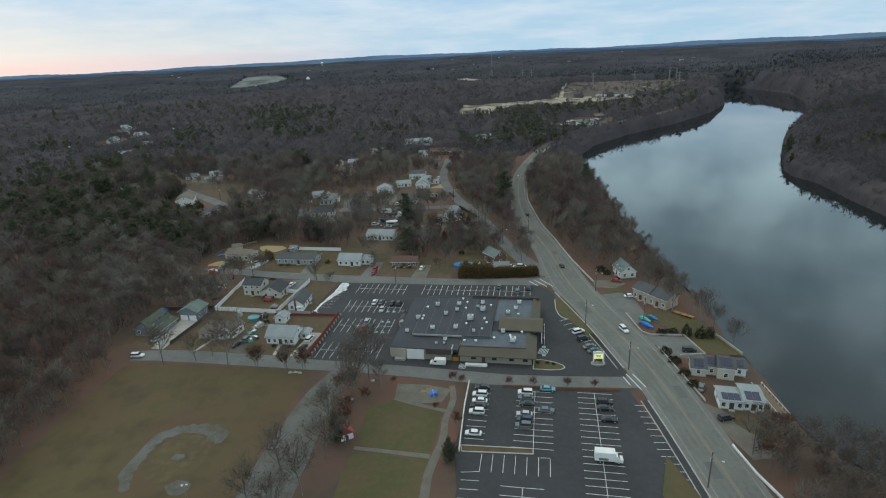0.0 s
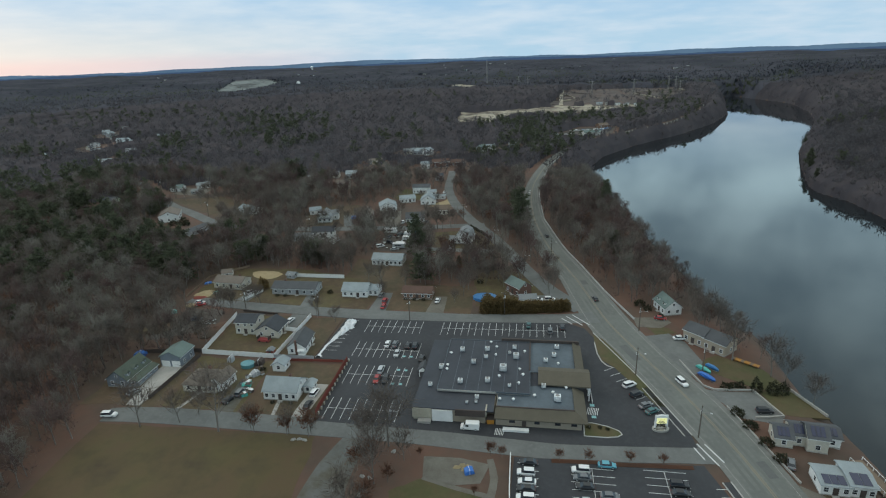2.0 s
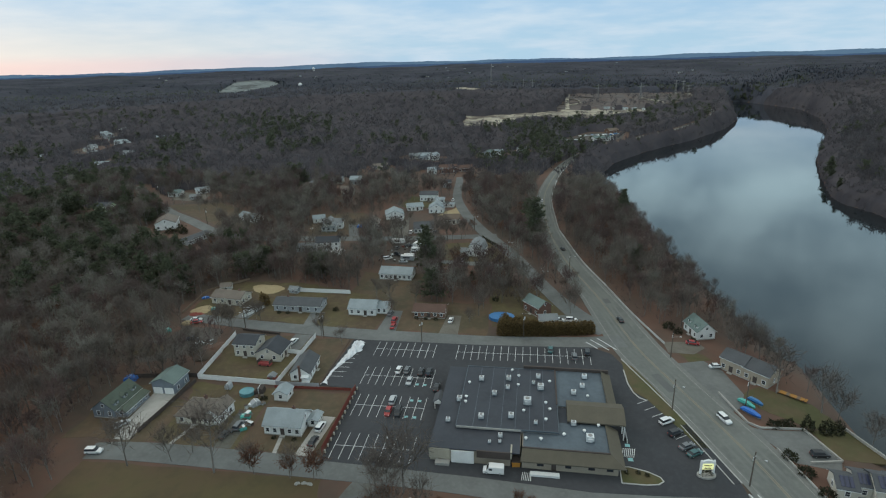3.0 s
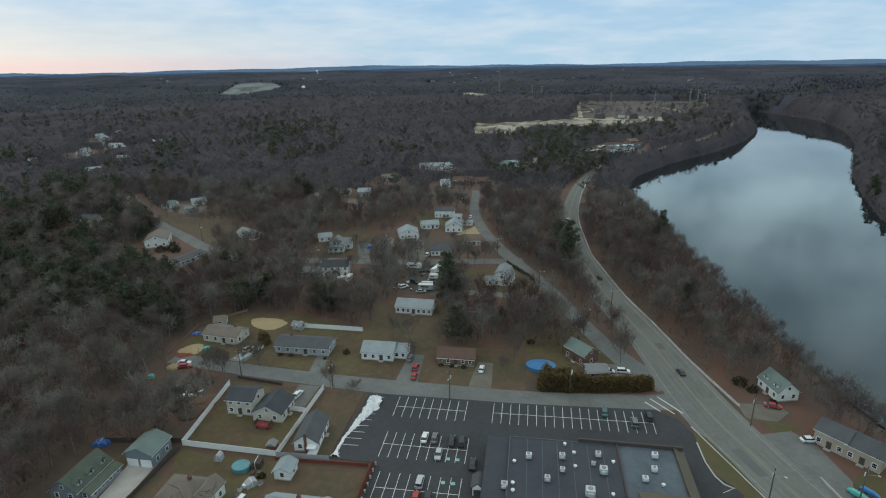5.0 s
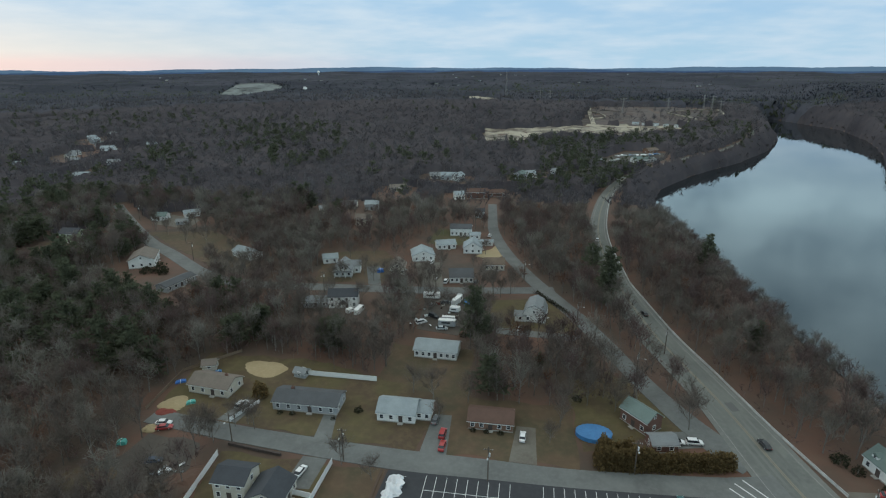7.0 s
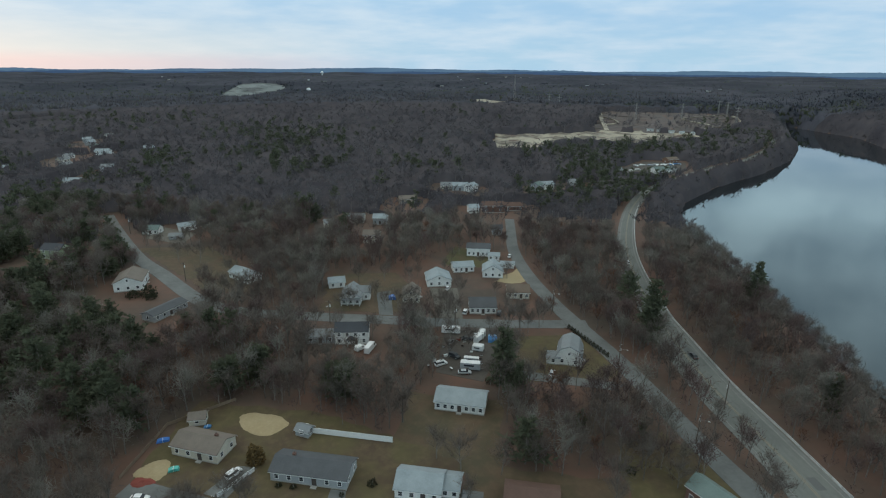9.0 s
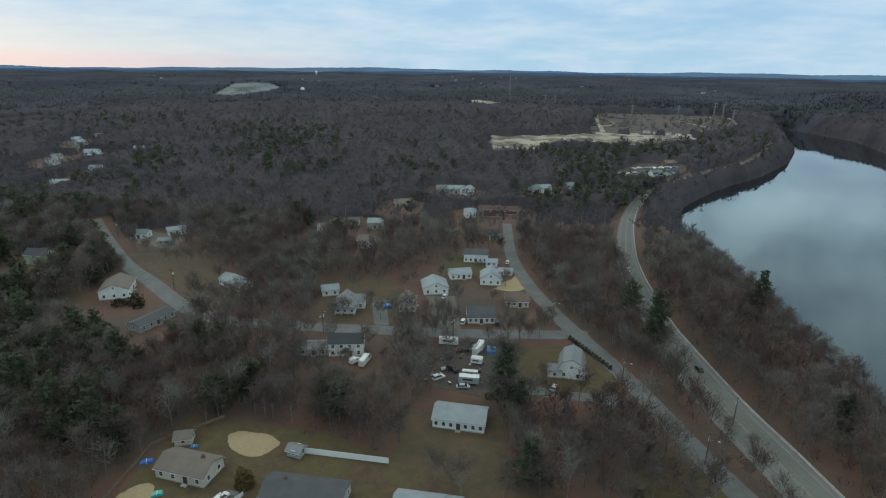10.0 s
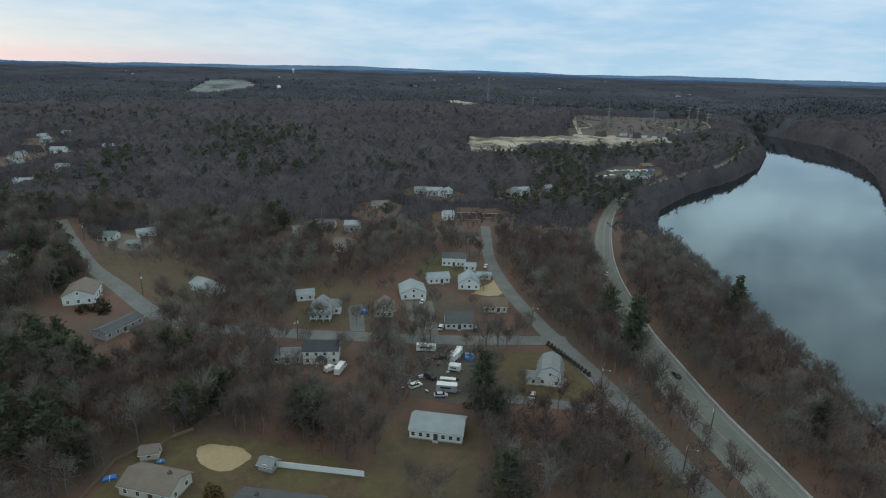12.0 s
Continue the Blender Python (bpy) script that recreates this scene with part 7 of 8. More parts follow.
def offset_strip(line, z0, z1, w):
    n = sideways(line)
    g = Geo()
    for i in range(len(line) - 1):
        v = []
        for p, q in ((line[i], n[i]), (line[i + 1], n[i + 1])):
            for s in (-w, w):
                for z in (z0, z1):
                    x, y = p[0] + q[0] * s, p[1] + q[1] * s
                    v.append((x - ro.x, y - ro.y, ROAD_Z(x, y) + z - ro.z))
        g.add(v, [(0, 1, 3, 2), (4, 6, 7, 5), (1, 5, 7, 3), (0, 2, 6, 4), (0, 4, 5, 1), (2, 3, 7, 6)])
    return g


for i in range(len(rail_pts) - 1):
    part("beam", offset_strip(rail_pts[i:i + 2], 0.45, 0.85, 0.07), METAL, rail, "pale galvanised rail beam")
    part("kerb_stone", offset_strip(rail_pts[i:i + 2], -0.3, 0.2, 0.16), KERB, rail, "pale granite kerb under the rail")
rp = Geo().box(-0.08, -0.08, -0.3, 0.08, 0.08, 0.9).mesh("post", WIRE_METAL)
for p in rail_pts[::1]:
    part("post", rp, WIRE_METAL, rail, at=pose(p[0] - ro.x, p[1] - ro.y, ROAD_Z(p[0], p[1]) - ro.z))


# ---- poles ----
def utility_pole(x, y, h=11.0, yaw=0, lamp=True, z=None):
    root = thing("utility_pole", x, y, yaw, "weathered wooden utility pole with crossarm", "utility pole", "utility poles", z)
    part("shaft", Geo().tube((0, 0, -0.5), (0, 0, h), 0.2, 0.13, 8), WOOD, root)
    part("crossarm", Geo().box(-1.2, -0.07, h - 1.0, 1.2, 0.07, h - 0.84), WOOD, root)
    for px in (-1.05, -0.55, 0.55, 1.05):
        part("insulator", Geo().tube((px, 0, h - 0.84), (px, 0, h - 0.62), 0.05, 0.04, 6), METAL, root)
    part("transformer", Geo().tube((0.3, 0.1, h - 3.0), (0.3, 0.1, h - 2.0), 0.25, 0.25, 8), METAL, root)
    if lamp:
        arm = part("lamp_arm", Geo().tube((0, 0, h - 2.4), (0, -2.2, h - 1.8), 0.05, 0.04, 6), WIRE_METAL, root)
        part("lamp_head", Geo().box(-0.18, -2.7, h - 1.9, 0.18, -2.1, h - 1.76, 0.03), METAL, arm)
    return root


for x, y, yaw in ((16.4, 195.5, 70), (28.3, 166, 70), (40.2, 116, 70), (-105, 228, 0), (-66, 226.6, 0), (-28.5, 235, 0), (-138, 229.4, 0), (-21, 281, 60), (-38, 318, 60), (-8, 300, 75), (-24, 352, 80), (-30, 400, 90), (22.5, 226, 70), (38, 199, 70), (-60, 362, 60), (-99, 338.5, 0), (-150, 333.5, 0), (-233, 362, 40), (-310, 424, 40)):
    utility_pole(x, y, 10.5, yaw)


flood = thing("flood_light", -84.2, 93.9, 20, "tall grey flood light pole beside the ball field", "flood light")
part("pole", Geo().tube((0, 0, -0.4), (0, 0, 6.9), 0.12, 0.08, 8), WIRE_METAL, flood)
part("lamp_bar", Geo().box(-0.7, -0.06, 6.8, 0.7, 0.06, 6.92), WIRE_METAL, flood)
for px in (-0.5, 0.5):
    part("lamp_head", Geo().box(px - 0.26, -0.3, 6.86, px + 0.26, 0.14, 7.16, 0.05), METAL, flood, "pale lamp head")
# White dome added to stand in for a bright point of light far off.
dome = thing("storage_dome", -690, 1625, 0, "white dome standing in for a far bright light above the woods", "dome", z=float(ground_z(-690, 1625)) + 8)
part("shell", Geo().dome(0, 0, 6, 5.5, 5.5, 5, 14, 4), WHITE, dome)
part("drum", Geo().tube((0, 0, -9), (0, 0, 6), 5.5, 5.5, 14), VINYL, dome)

# ---- garden and yard things ----
def mound(name, x, y, rx, ry, rz, mat, label, category, seed, spiky=0.25):
    r = np.random.default_rng(seed)
    g, seg, rings = Geo(), 26, 6
    verts, faces = [], []
    for j in range(rings):
        a = math.pi / 2 * j / rings
        for i in range(seg):
            b = 2 * math.pi * i / seg
            k = 1 + spiky * (0.45 * math.sin(2 * b + seed) + 0.35 * math.sin(3 * b + 2 * seed) + 0.2 * math.sin(5 * b + j)) + r.uniform(-0.04, 0.04)
            verts.append((rx * math.cos(a) * math.cos(2 * math.pi * i / seg) * k, ry * math.cos(a) * math.sin(2 * math.pi * i / seg) * k, -0.2 + rz * math.sin(a) * k))
    verts.append((0, 0, rz))
    for j in range(rings - 1):
        faces += [(j * seg + i, j * seg + (i + 1) % seg, (j + 1) * seg + (i + 1) % seg, (j + 1) * seg + i) for i in range(seg)]
    faces += [((rings - 1) * seg + i, (rings - 1) * seg + (i + 1) % seg, len(verts) - 1) for i in range(seg)]
    ob = solid(name, g.add(verts, faces), mat, label, category)
    ob.matrix_world = pose(x, y, H(x, y))
    return ob


def snow_bank():
    r = np.random.default_rng(4)
    line = curve([(-93.2, 196), (-93.4, 200), (-93, 205), (-91.6, 210), (-90.4, 215), (-89.2, 220), (-88.8, 224.6)], 0.6)
    n, g, seg = sideways(line), Geo(), 11
    width = np.interp(np.linspace(0, 1, len(line)), [0, 0.1, 0.35, 0.75, 0.9, 1], [1.2, 0.5, 0.55, 1.7, 2.5, 0.9])
    verts = []
    for p, q, w in zip(line, n, width):
        for i in range(seg):
            a = math.pi * i / (seg - 1)
            k = r.uniform(0.55, 1.45)
            x, y = p[0] + q[0] * math.cos(a) * w * k, p[1] + q[1] * math.cos(a) * w * k
            verts.append((x, y, H(x, y) - 0.1 + math.sin(a) * w * 0.75 * r.uniform(0.45, 1.5)))
    faces = [(i * seg + j, i * seg + j + 1, (i + 1) * seg + j + 1, (i + 1) * seg + j) for i in range(len(line) - 1) for j in range(seg - 1)]
    return solid("snow_bank", g.add(verts, faces), SNOW, "long ploughed bank of dirty snow at the car park edge", "snow bank")


snow_bank()
mound("sand_bed", -147, 268.2, 8.2, 5.4, 0.7, SAND, "broad low heap of pale sand", "sand pile", 3, 0.2)
mound("sand_bed", -166, 244.4, 5.0, 4.2, 0.6, SAND, "low pile of pale sand beside a drive", "sand pile", 5, 0.2)
mound("rubble_pile", -143.5, 212, 5, 7, 1.2, LITTER, "heap of brush and leaves", "brush pile", 6, 0.3)


def round_pool(x, y, r, mat, label, rx=1.0, side=None):
    root = thing("pool", x, y, 0, label, "pool")
    ring_pts = [(r * rx * math.cos(2 * math.pi * i / 20), r * math.sin(2 * math.pi * i / 20)) for i in range(20)]
    part("wall", Geo().slab(ring_pts, -0.4, 1.15), side or WALLS["grey"], root)
    part("cover", Geo().slab([(a * 0.93, b * 0.93) for a, b in ring_pts], 1.1, 1.19), mat, root)
    part("rim", Geo().add([(a, b, 1.22) for a, b in ring_pts] + [(a * 0.92, b * 0.92, 1.22) for a, b in ring_pts] + [(a, b, 1.1) for a, b in ring_pts] + [(a * 0.92, b * 0.92, 1.1) for a, b in ring_pts],
         [f for i in range(20) for j in [(i + 1) % 20] for f in ((i, j, 20 + j, 20 + i), (i, 40 + i, 40 + j, j), (20 + i, 20 + j, 60 + j, 60 + i))]), side or METAL, root)
    return root


round_pool(-37.5, 249.4, 3.7, POOL_BLUE, "oval above-ground pool with bright blue cover", 1.4, POOL_BLUE)
round_pool(-116.3, 188.2, 2.2, TEAL, "round above-ground pool with teal water", 1.1, TEAL)


def tarp(x, y, yaw, l, w, h, mat, label, name="tarpaulin"):
    root = thing(name, x, y, yaw, label, "cover")
    part("sheet", Geo().prism([(-l / 2, 0), (l / 2, 0), (l * 0.42, h * 0.75), (l * 0.1, h), (-l * 0.2, h * 0.9), (-l * 0.45, h * 0.6)], -w / 2, w / 2), mat, root)
    part("rope", Geo().box(-0.05, -w / 2 - 0.02, 0.0, 0.05, w / 2 + 0.02, h * 1.02), WHITE, root)
    return root


tarp(-160.5, 191.6, 8, 4.4, 2.6, 1.4, BLUE_TARP, "bright blue tarpaulin over a yard stack")
tarp(-33.2, 145.6, 20, 2.6, 2.0, 1.3, BLUE_TARP, "blue tarpaulin on a park terrace")
tarp(-171, 255.6, 30, 3.4, 1.6, 0.7, BLUE_TARP, "blue tarpaulin on a lawn")
tarp(-162, 263.4, 20, 2.2, 1.2, 0.6, POOL_BLUE, "pale blue plastic sheet beside a shed")
tarp(-131.2, 361.8, 20, 3.4, 2.6, 1.6, BLUE_TARP, "bright blue tarpaulin beside a driveway")
tarp(-83.5, 331.7, 95, 4.6, 3.2, 2.0, POOL_BLUE, "pale blue tarpaulin in a cluttered yard")


def trailer(x, y, yaw, l, w, h, mat, label):
    """A box trailer on wheels with a hitch, its roof slightly proud."""
    root = thing("trailer", x, y, yaw, label, "trailer")
    body = part("body", Geo().box(-l / 2, -w / 2, 0.5, l / 2, w / 2, h, 0.12), mat, root)
    part("roof_sheet", Geo().box(-l / 2 + 0.1, -w / 2 + 0.1, h - 0.02, l / 2 - 0.1, w / 2 - 0.1, h + 0.07), VINYL, root)
    for s in (-1, 1):
        part("window_strip", Geo().box(-l * 0.3, s * w / 2 - 0.02 * s, h * 0.58, l * 0.2, s * (w / 2 + 0.02), h * 0.8), GLASS, body)
        part("wheel", Geo().tube((0.3, s * (w / 2 - 0.25), 0.35), (0.3, s * (w / 2 - 0.02), 0.35), 0.35, 0.35, 10), RUBBER, root)
    part("hitch", Geo().box(l / 2, -0.08, 0.5, l / 2 + 1.1, 0.08, 0.62), WIRE_METAL, root)


trailer(-100.2, 334.6, 4, 7.4, 2.4, 2.7, WHITE, "long white camper trailer under a bare tree")
trailer(-87.8, 333.1, 84, 5.2, 2.3, 2.6, WHITE, "white box trailer in a cluttered yard")
trailer(-88.1, 322.9, -8, 4.2, 2.8, 2.2, VINYL, "white-topped utility trailer in a cluttered yard")
trailer(-89.4, 309.4, 0, 7.0, 2.6, 2.8, WALLS["grey"], "long grey container trailer in a cluttered yard")
trailer(-89.6, 314.3, 0, 5.6, 1.8, 1.8, WALLS["grey"], "low grey trailer beside a container")
tarp(-160.8, 245.4, 30, 2.8, 1.4, 0.9, TURQ, "white and turquoise boat cover by sand")
tarp(-112.6, 189.8, 5, 3.0, 2.6, 2.2, DARK_TRIM, "dark covered play frame in a yard")
tarp(-124, 190.6, 0, 2.0, 2.0, 2.2, WALLS["grey"], "pale garden shed cover")
tarp(-110.8, 183, 50, 3.0, 2.2, 1.8, WALLS["grey"], "grey covered trailer in a yard")
tarp(-111.5, 176.6, 80, 2.0, 1.2, 1.0, TURQ, "green plastic bin heap")


def boat(x, y, yaw, l, mat, label, up=0.0):
    root = thing("boat", x, y, yaw, label, "boat", "boats on the shore", H(x, y) + 0.06 + up)
    secs = []
    for u, k in ((-0.5, 0.75), (-0.3, 0.95), (0.0, 1.0), (0.25, 0.8), (0.42, 0.42), (0.5, 0.05)):
        w = l * 0.17 * k
        secs.append([(u * l, -w, 0.9), (u * l, w, 0.9), (u * l, w * 0.6, 0.25), (u * l, 0, 0.1 + (0.4 if u > 0.4 else 0)), (u * l, -w * 0.6, 0.25)])
    part("hull", loft(secs, "hull", mat), mat, root)
    part("cover", Geo().prism([(-l * 0.48, 0.9), (l * 0.4, 0.9), (l * 0.1, 1.35), (-l * 0.35, 1.3)], -l * 0.11, l * 0.11), mat, root)
    part("trailer_frame", Geo().box(-l * 0.4, -0.5, 0.0, l * 0.45, 0.5, 0.14), WIRE_METAL, root)
    return root


boat(38.8, 200.4, -52, 5.4, TURQ, "turquoise covered boat beside a driveway")
boat(38.6, 196, -50, 6.0, BLUE_TARP, "blue covered boat beside a driveway")
for k in range(15):
    boat(20 + (k * 37 % 52), 700 + (k * 37 % 52) * 0.75 + (k * 53 % 23) - 14, (35, 70, 20, 120)[k % 4], (7.5, 6, 8.5)[k % 3], (WHITE, VINYL, WALLS["grey"], WHITE, POOL_BLUE)[k % 5], "shrink-wrapped boat laid up in a boat yard")
boat(41.8, 201.8, -50, 4.6, POOL_BLUE, "pale covered dinghy on a lawn")

dock = thing("boat_dock", 53.5, 206.6, -38, "orange-brown timber landing by the river", "dock")
for i in range(9):
    part("plank", Geo().box(-4.0 + i * 0.95, -0.9, 0.5, -3.1 + i * 0.95, 0.9, 0.62), ORANGE if i % 3 else DECK_WOOD, dock)
for x in (-3.6, 0, 3.8):
    for s in (-0.8, 0.8):
        part("pile", Geo().tube((x, s, -2), (x, s, 0.9), 0.12, 0.1, 6), WOOD, dock)

deck = thing("riverside_deck", 66.4, 153, -82, "pale timber deck with rails above the river", "deck")
part("floor", Geo().box(-8, -1.6, 0.3, 8, 1.6, 0.5), DECK_WOOD, deck)
for s in (-1.55, 1.55):
    part("rail", Geo().box(-8, s - 0.05, 1.4, 8, s + 0.05, 1.52), WHITE, deck)
    for i in range(9):
        part("baluster_post", Geo().box(-8 + i * 2 - 0.06, s - 0.06, -1.5, -8 + i * 2 + 0.06, s + 0.06, 1.4), WHITE, deck)

playset = thing("play_house", -54.2, 123.2, 35, "red and white garden play house at the wood's edge", "play house")
part("wall", Geo().box(-1.8, -1.3, -0.3, 1.8, 1.3, 2.2), WHITE, playset)
part("roof", Geo().prism([(-2.1, 2.1), (2.1, 2.1), (0, 3.8)], -1.6, 1.6), RED_PLASTIC, playset, "red pitched roof")
part("door", Geo().box(-0.4, -1.36, 0, 0.4, -1.3, 1.6), DARK_TRIM, playset)
toy = thing("yard_vehicle", -118.2, 205.4, -4, "red garden swing frame and cart on a lawn", "garden furniture")
part("bed", Geo().box(-2.4, -1.0, 0.3, 2.2, 1.0, 1.1, 0.1), RED_PLASTIC, toy)
part("frame", Geo().box(-2.5, -1.1, 1.1, -2.3, 1.1, 2.2).box(2.1, -1.1, 1.1, 2.3, 1.1, 2.2).box(-2.5, -0.1, 2.1, 2.3, 0.1, 2.25), DARK_TRIM, toy)
for x in (-1.6, 1.5):
    for s in (-1, 1):
        part("wheel", WHEEL, RUBBER, toy, at=pose(x, s * 0.95, 0.33))
redshed = thing("shed", -111.4, 196.6, 4, "small dark red garden shed with grey roof", "shed")
part("wall", Geo().box(-1.3, -1.1, -0.3, 1.3, 1.1, 2.0), RED_WOOD, redshed)
part("roof", Geo().prism([(-1.5, 1.95), (1.5, 1.95), (0, 2.8)], -1.3, 1.3), ROOFS["grey"], redshed)
part("door", Geo().box(-0.45, -1.15, 0.1, 0.45, -1.1, 1.8), DARK_TRIM, redshed)
for i, (x, y, h) in enumerate(((-36.6, 147, 0.7), (-35, 147.6, 1.0), (-33.4, 147.4, 0.8), (-34.6, 146.4, 0.6))):
    mound("boulder", x, y, 1.0, 0.8, h, SAND, "pale tan boulder on a park terrace", "boulder", 20 + i, 0.3)
for i, (x, y) in enumerate(((-60.6, 141, ), (-58.4, 140.6), (-59.4, 134.6), (-54.6, 151), (-84.4, 152.6), (-82.6, 153), (-81, 152.8))):
    mound("boulder", x, y, 0.8, 0.6, 0.7, CONCRETE, "pale grey boulder beside a lane", "boulder", 40 + i, 0.3)
r5 = np.random.default_rng(5)
for i in range(40):
    x, y = r5.uniform(-104, -84), r5.uniform(306, 338)
    w, d, h = r5.uniform(0.4, 1.9), r5.uniform(0.4, 1.2), r5.uniform(0.3, 1.1)
    j = thing("yard_junk", x, y, r5.uniform(0, 180), "weathered crate and scrap in a cluttered yard", "clutter", "clutter in the yard")
    part("crate", Geo().box(-w / 2, -d / 2, 0.02, w / 2, d / 2, h, 0.06), (WHITE, WOOD, DARK_TRIM, METAL, WIRE_METAL, RED_WOOD, DARK_TRIM)[i % 7], j)
    part("lid", Geo().box(-w / 2 - 0.05, -d / 2 - 0.05, h, w / 2 + 0.05, d / 2 + 0.05, h + 0.08), (WOOD, METAL, DARK_TRIM)[i % 3], j)

for i in range(16):
    x, y = r5.uniform(-113.5, -107.5), r5.uniform(171, 190)
    w, d, h = r5.uniform(0.6, 2.0), r5.uniform(0.5, 1.4), r5.uniform(0.4, 1.5)
    j = thing("yard_junk", x, y, r5.uniform(0, 180), "stacked bins and scrap beside a driveway", "clutter", "clutter beside the driveway")
    part("crate", Geo().box(-w / 2, -d / 2, 0.02, w / 2, d / 2, h, 0.06), (WALLS["grey"], WOOD, DARK_TRIM, METAL, TURQ)[i % 5], j)
    part("lid", Geo().box(-w / 2 - 0.05, -d / 2 - 0.05, h, w / 2 + 0.05, d / 2 + 0.05, h + 0.08), (WOOD, METAL, DARK_TRIM)[i % 3], j)

# ---- distant masts ----
def lattice(x, y, h, base, label, arms=2, name="power_pylon"):
    z = float(ground_z(x, y))
    root = thing(name, x, y, 20, label, "pylon", "pylons of the power line" if arms else "", z)
    legs = [(-1, -1), (1, -1), (1, 1), (-1, 1)]
    for a, b in legs:
        part("leg", Geo().tube((a * base, b * base, -1), (a * 0.4, b * 0.4, h), 0.2, 0.15, 4), WIRE_METAL, root)
    g = Geo()
    for k in range(6):
        z0, z1 = h * k / 6, h * (k + 1) / 6
        r0, r1 = base + (0.4 - base) * k / 6, base + (0.4 - base) * (k + 1) / 6
        for (a, b), (c, d) in zip(legs, legs[1:] + legs[:1]):
            g.tube((a * r0, b * r0, z0), (c * r1, d * r1, z1), 0.14, 0.14, 3)
    tagged(part("bracing", g, WIRE_METAL, root), kind="stuff")
    for k in range(arms):
        part("crossarm", Geo().box(-6 + k, -0.3, h - 2 - 5 * k, 6 - k, 0.3, h - 1.5 - 5 * k), WIRE_METAL, root)
    return root


lattice(-124, 1371, 62, 2.2, "tall slender lattice radio mast above the woods", 0, "radio_mast")
for x, y in ((89, 1131), (167, 1152), (243, 1218), (252, 1199), (235, 1092), (-31, 1330), (-51, 1340)):
    lattice(x, y, 28, 1.5, "distant steel lattice pylon of a power line")
wt = thing("water_tower", -1206, 3060, 0, "far white water tower on the horizon", "water tower", z=float(ground_z(-1206, 3060)))
part("tank", Geo().dome(0, 0, 36, 7.5, 7.5, 7, 14, 4).tube((0, 0, 31), (0, 0, 36), 5, 7.5, 14), WHITE, wt)
part("stem", Geo().tube((0, 0, -2), (0, 0, 30), 3, 3, 10), WHITE, wt)

# back lot beside the end of the street
car(-155.2, 219.3, 15, "navy", "saloon", "parked on a dirt back lot", "cars on the back lot", 0.06)
car(-161.1, 232.5, 20, "red", "saloon", "parked at the end of the street", "cars on the back lot", 0.1)
tarp(-168.9, 224.6, 25, 2.6, 1.8, 1.3, TURQ, "turquoise covered bin heap beside a dirt lot")
mound("earth_heap", -165.3, 231.8, 2.6, 1.8, 1.1, SAND, "tan heap of wood chips at a street end", "heap", 61, 0.2)
mound("earth_heap", -168.6, 211.1, 8.0, 5.0, 1.4, YARD, "broad brown soil mound on a dirt lot", "mound", 62, 0.15)
mound("earth_heap", -166.1, 240.0, 3.2, 2.2, 0.7, RED_WOOD, "heap of rust-red bark mulch beside sand", "heap", 63, 0.2)
mound("earth_heap", -146.4, 210.4, 3.6, 3.0, 1.1, YARD, "brown soil heap on a dirt lot", "mound", 64, 0.15)
for i in range(14):
    x, y = (-151.4 if i % 2 else -147.8) + r5.uniform(-2.6, 2.6), (216.9 if i % 2 else 219.0) + r5.uniform(-2.2, 2.2)
    w, d, h = r5.uniform(0.4, 1.7), r5.uniform(0.4, 1.1), r5.uniform(0.3, 0.9)
    j = thing("yard_junk", x, y, r5.uniform(0, 180), "pale scrap and crate on a dirt back lot", "clutter", "clutter on the back lot")
    part("crate", Geo().box(-w / 2, -d / 2, 0.02, w / 2, d / 2, h, 0.05), (METAL, WALLS["grey"], DARK_TRIM, WHITE)[i % 4], j)
    part("lid", Geo().box(-w / 2 - 0.05, -d / 2 - 0.05, h, w / 2 + 0.05, d / 2 + 0.05, h + 0.07), (WOOD, METAL, DARK_TRIM)[i % 3], j)

# ---- single trees, hedges and shrubs ----
TREE_MESH = []
for k in range(5):
    wood, crown = bare_tree(11 + k * 0.6, 5.0, 16, 860, 0.1, 6)
    tm, cm = tri_mesh("trunk", *wood), tri_mesh("crown", *crown)
    tm.materials.append(BARK)
    cm.materials.append(TWIG)
    TREE_MESH.append((tm, cm))
rc = bare_tree(7, 3.0, 14, 620, 0.16, 5)
rust_trunk, rust_crown = tri_mesh("trunk", *rc[0]), tri_mesh("crown", *rc[1])
rust_trunk.materials.append(BARK)
rust_crown.materials.append(RUSSET)
PINE_MESH = []
for k in range(3):
    wood, crown = pine((20, 18, 17)[k], (6.6, 10.5, 11.5)[k], (240, 420, 460)[k], 0.85, (0.08, 0.16, 0.2)[k])
    tm, cm = tri_mesh("trunk", *wood), tri_mesh("crown", *crown)
    tm.materials.append(BARK)
    cm.materials.append(NEEDLE)
    PINE_MESH.append((tm, cm))


def tree(x, y, size=1.0, kind="bare", k=0, label="", z=None):
    tm, cm = {"bare": TREE_MESH[k % 5], "russet": (rust_trunk, rust_crown), "pine": PINE_MESH[0 if x > -80 else 1 + k % 2]}[kind]
    lab = label or {"bare": "leafless grey broadleaf tree with fine twigs", "russet": "small tree holding russet dead leaves", "pine": "tall dark green pine with layered boughs"}[kind]
    root = thing("tree" if kind != "pine" else "pine_tree", x, y, (k * 67) % 360, lab, "tree", "", float(ground_z(x, y)) - 0.1)
    s = Matrix.Diagonal((size, size, size, 1))
    part("trunk", tm, BARK, root, at=s)
    part("crown", cm, TWIG, root, at=s)
    return root


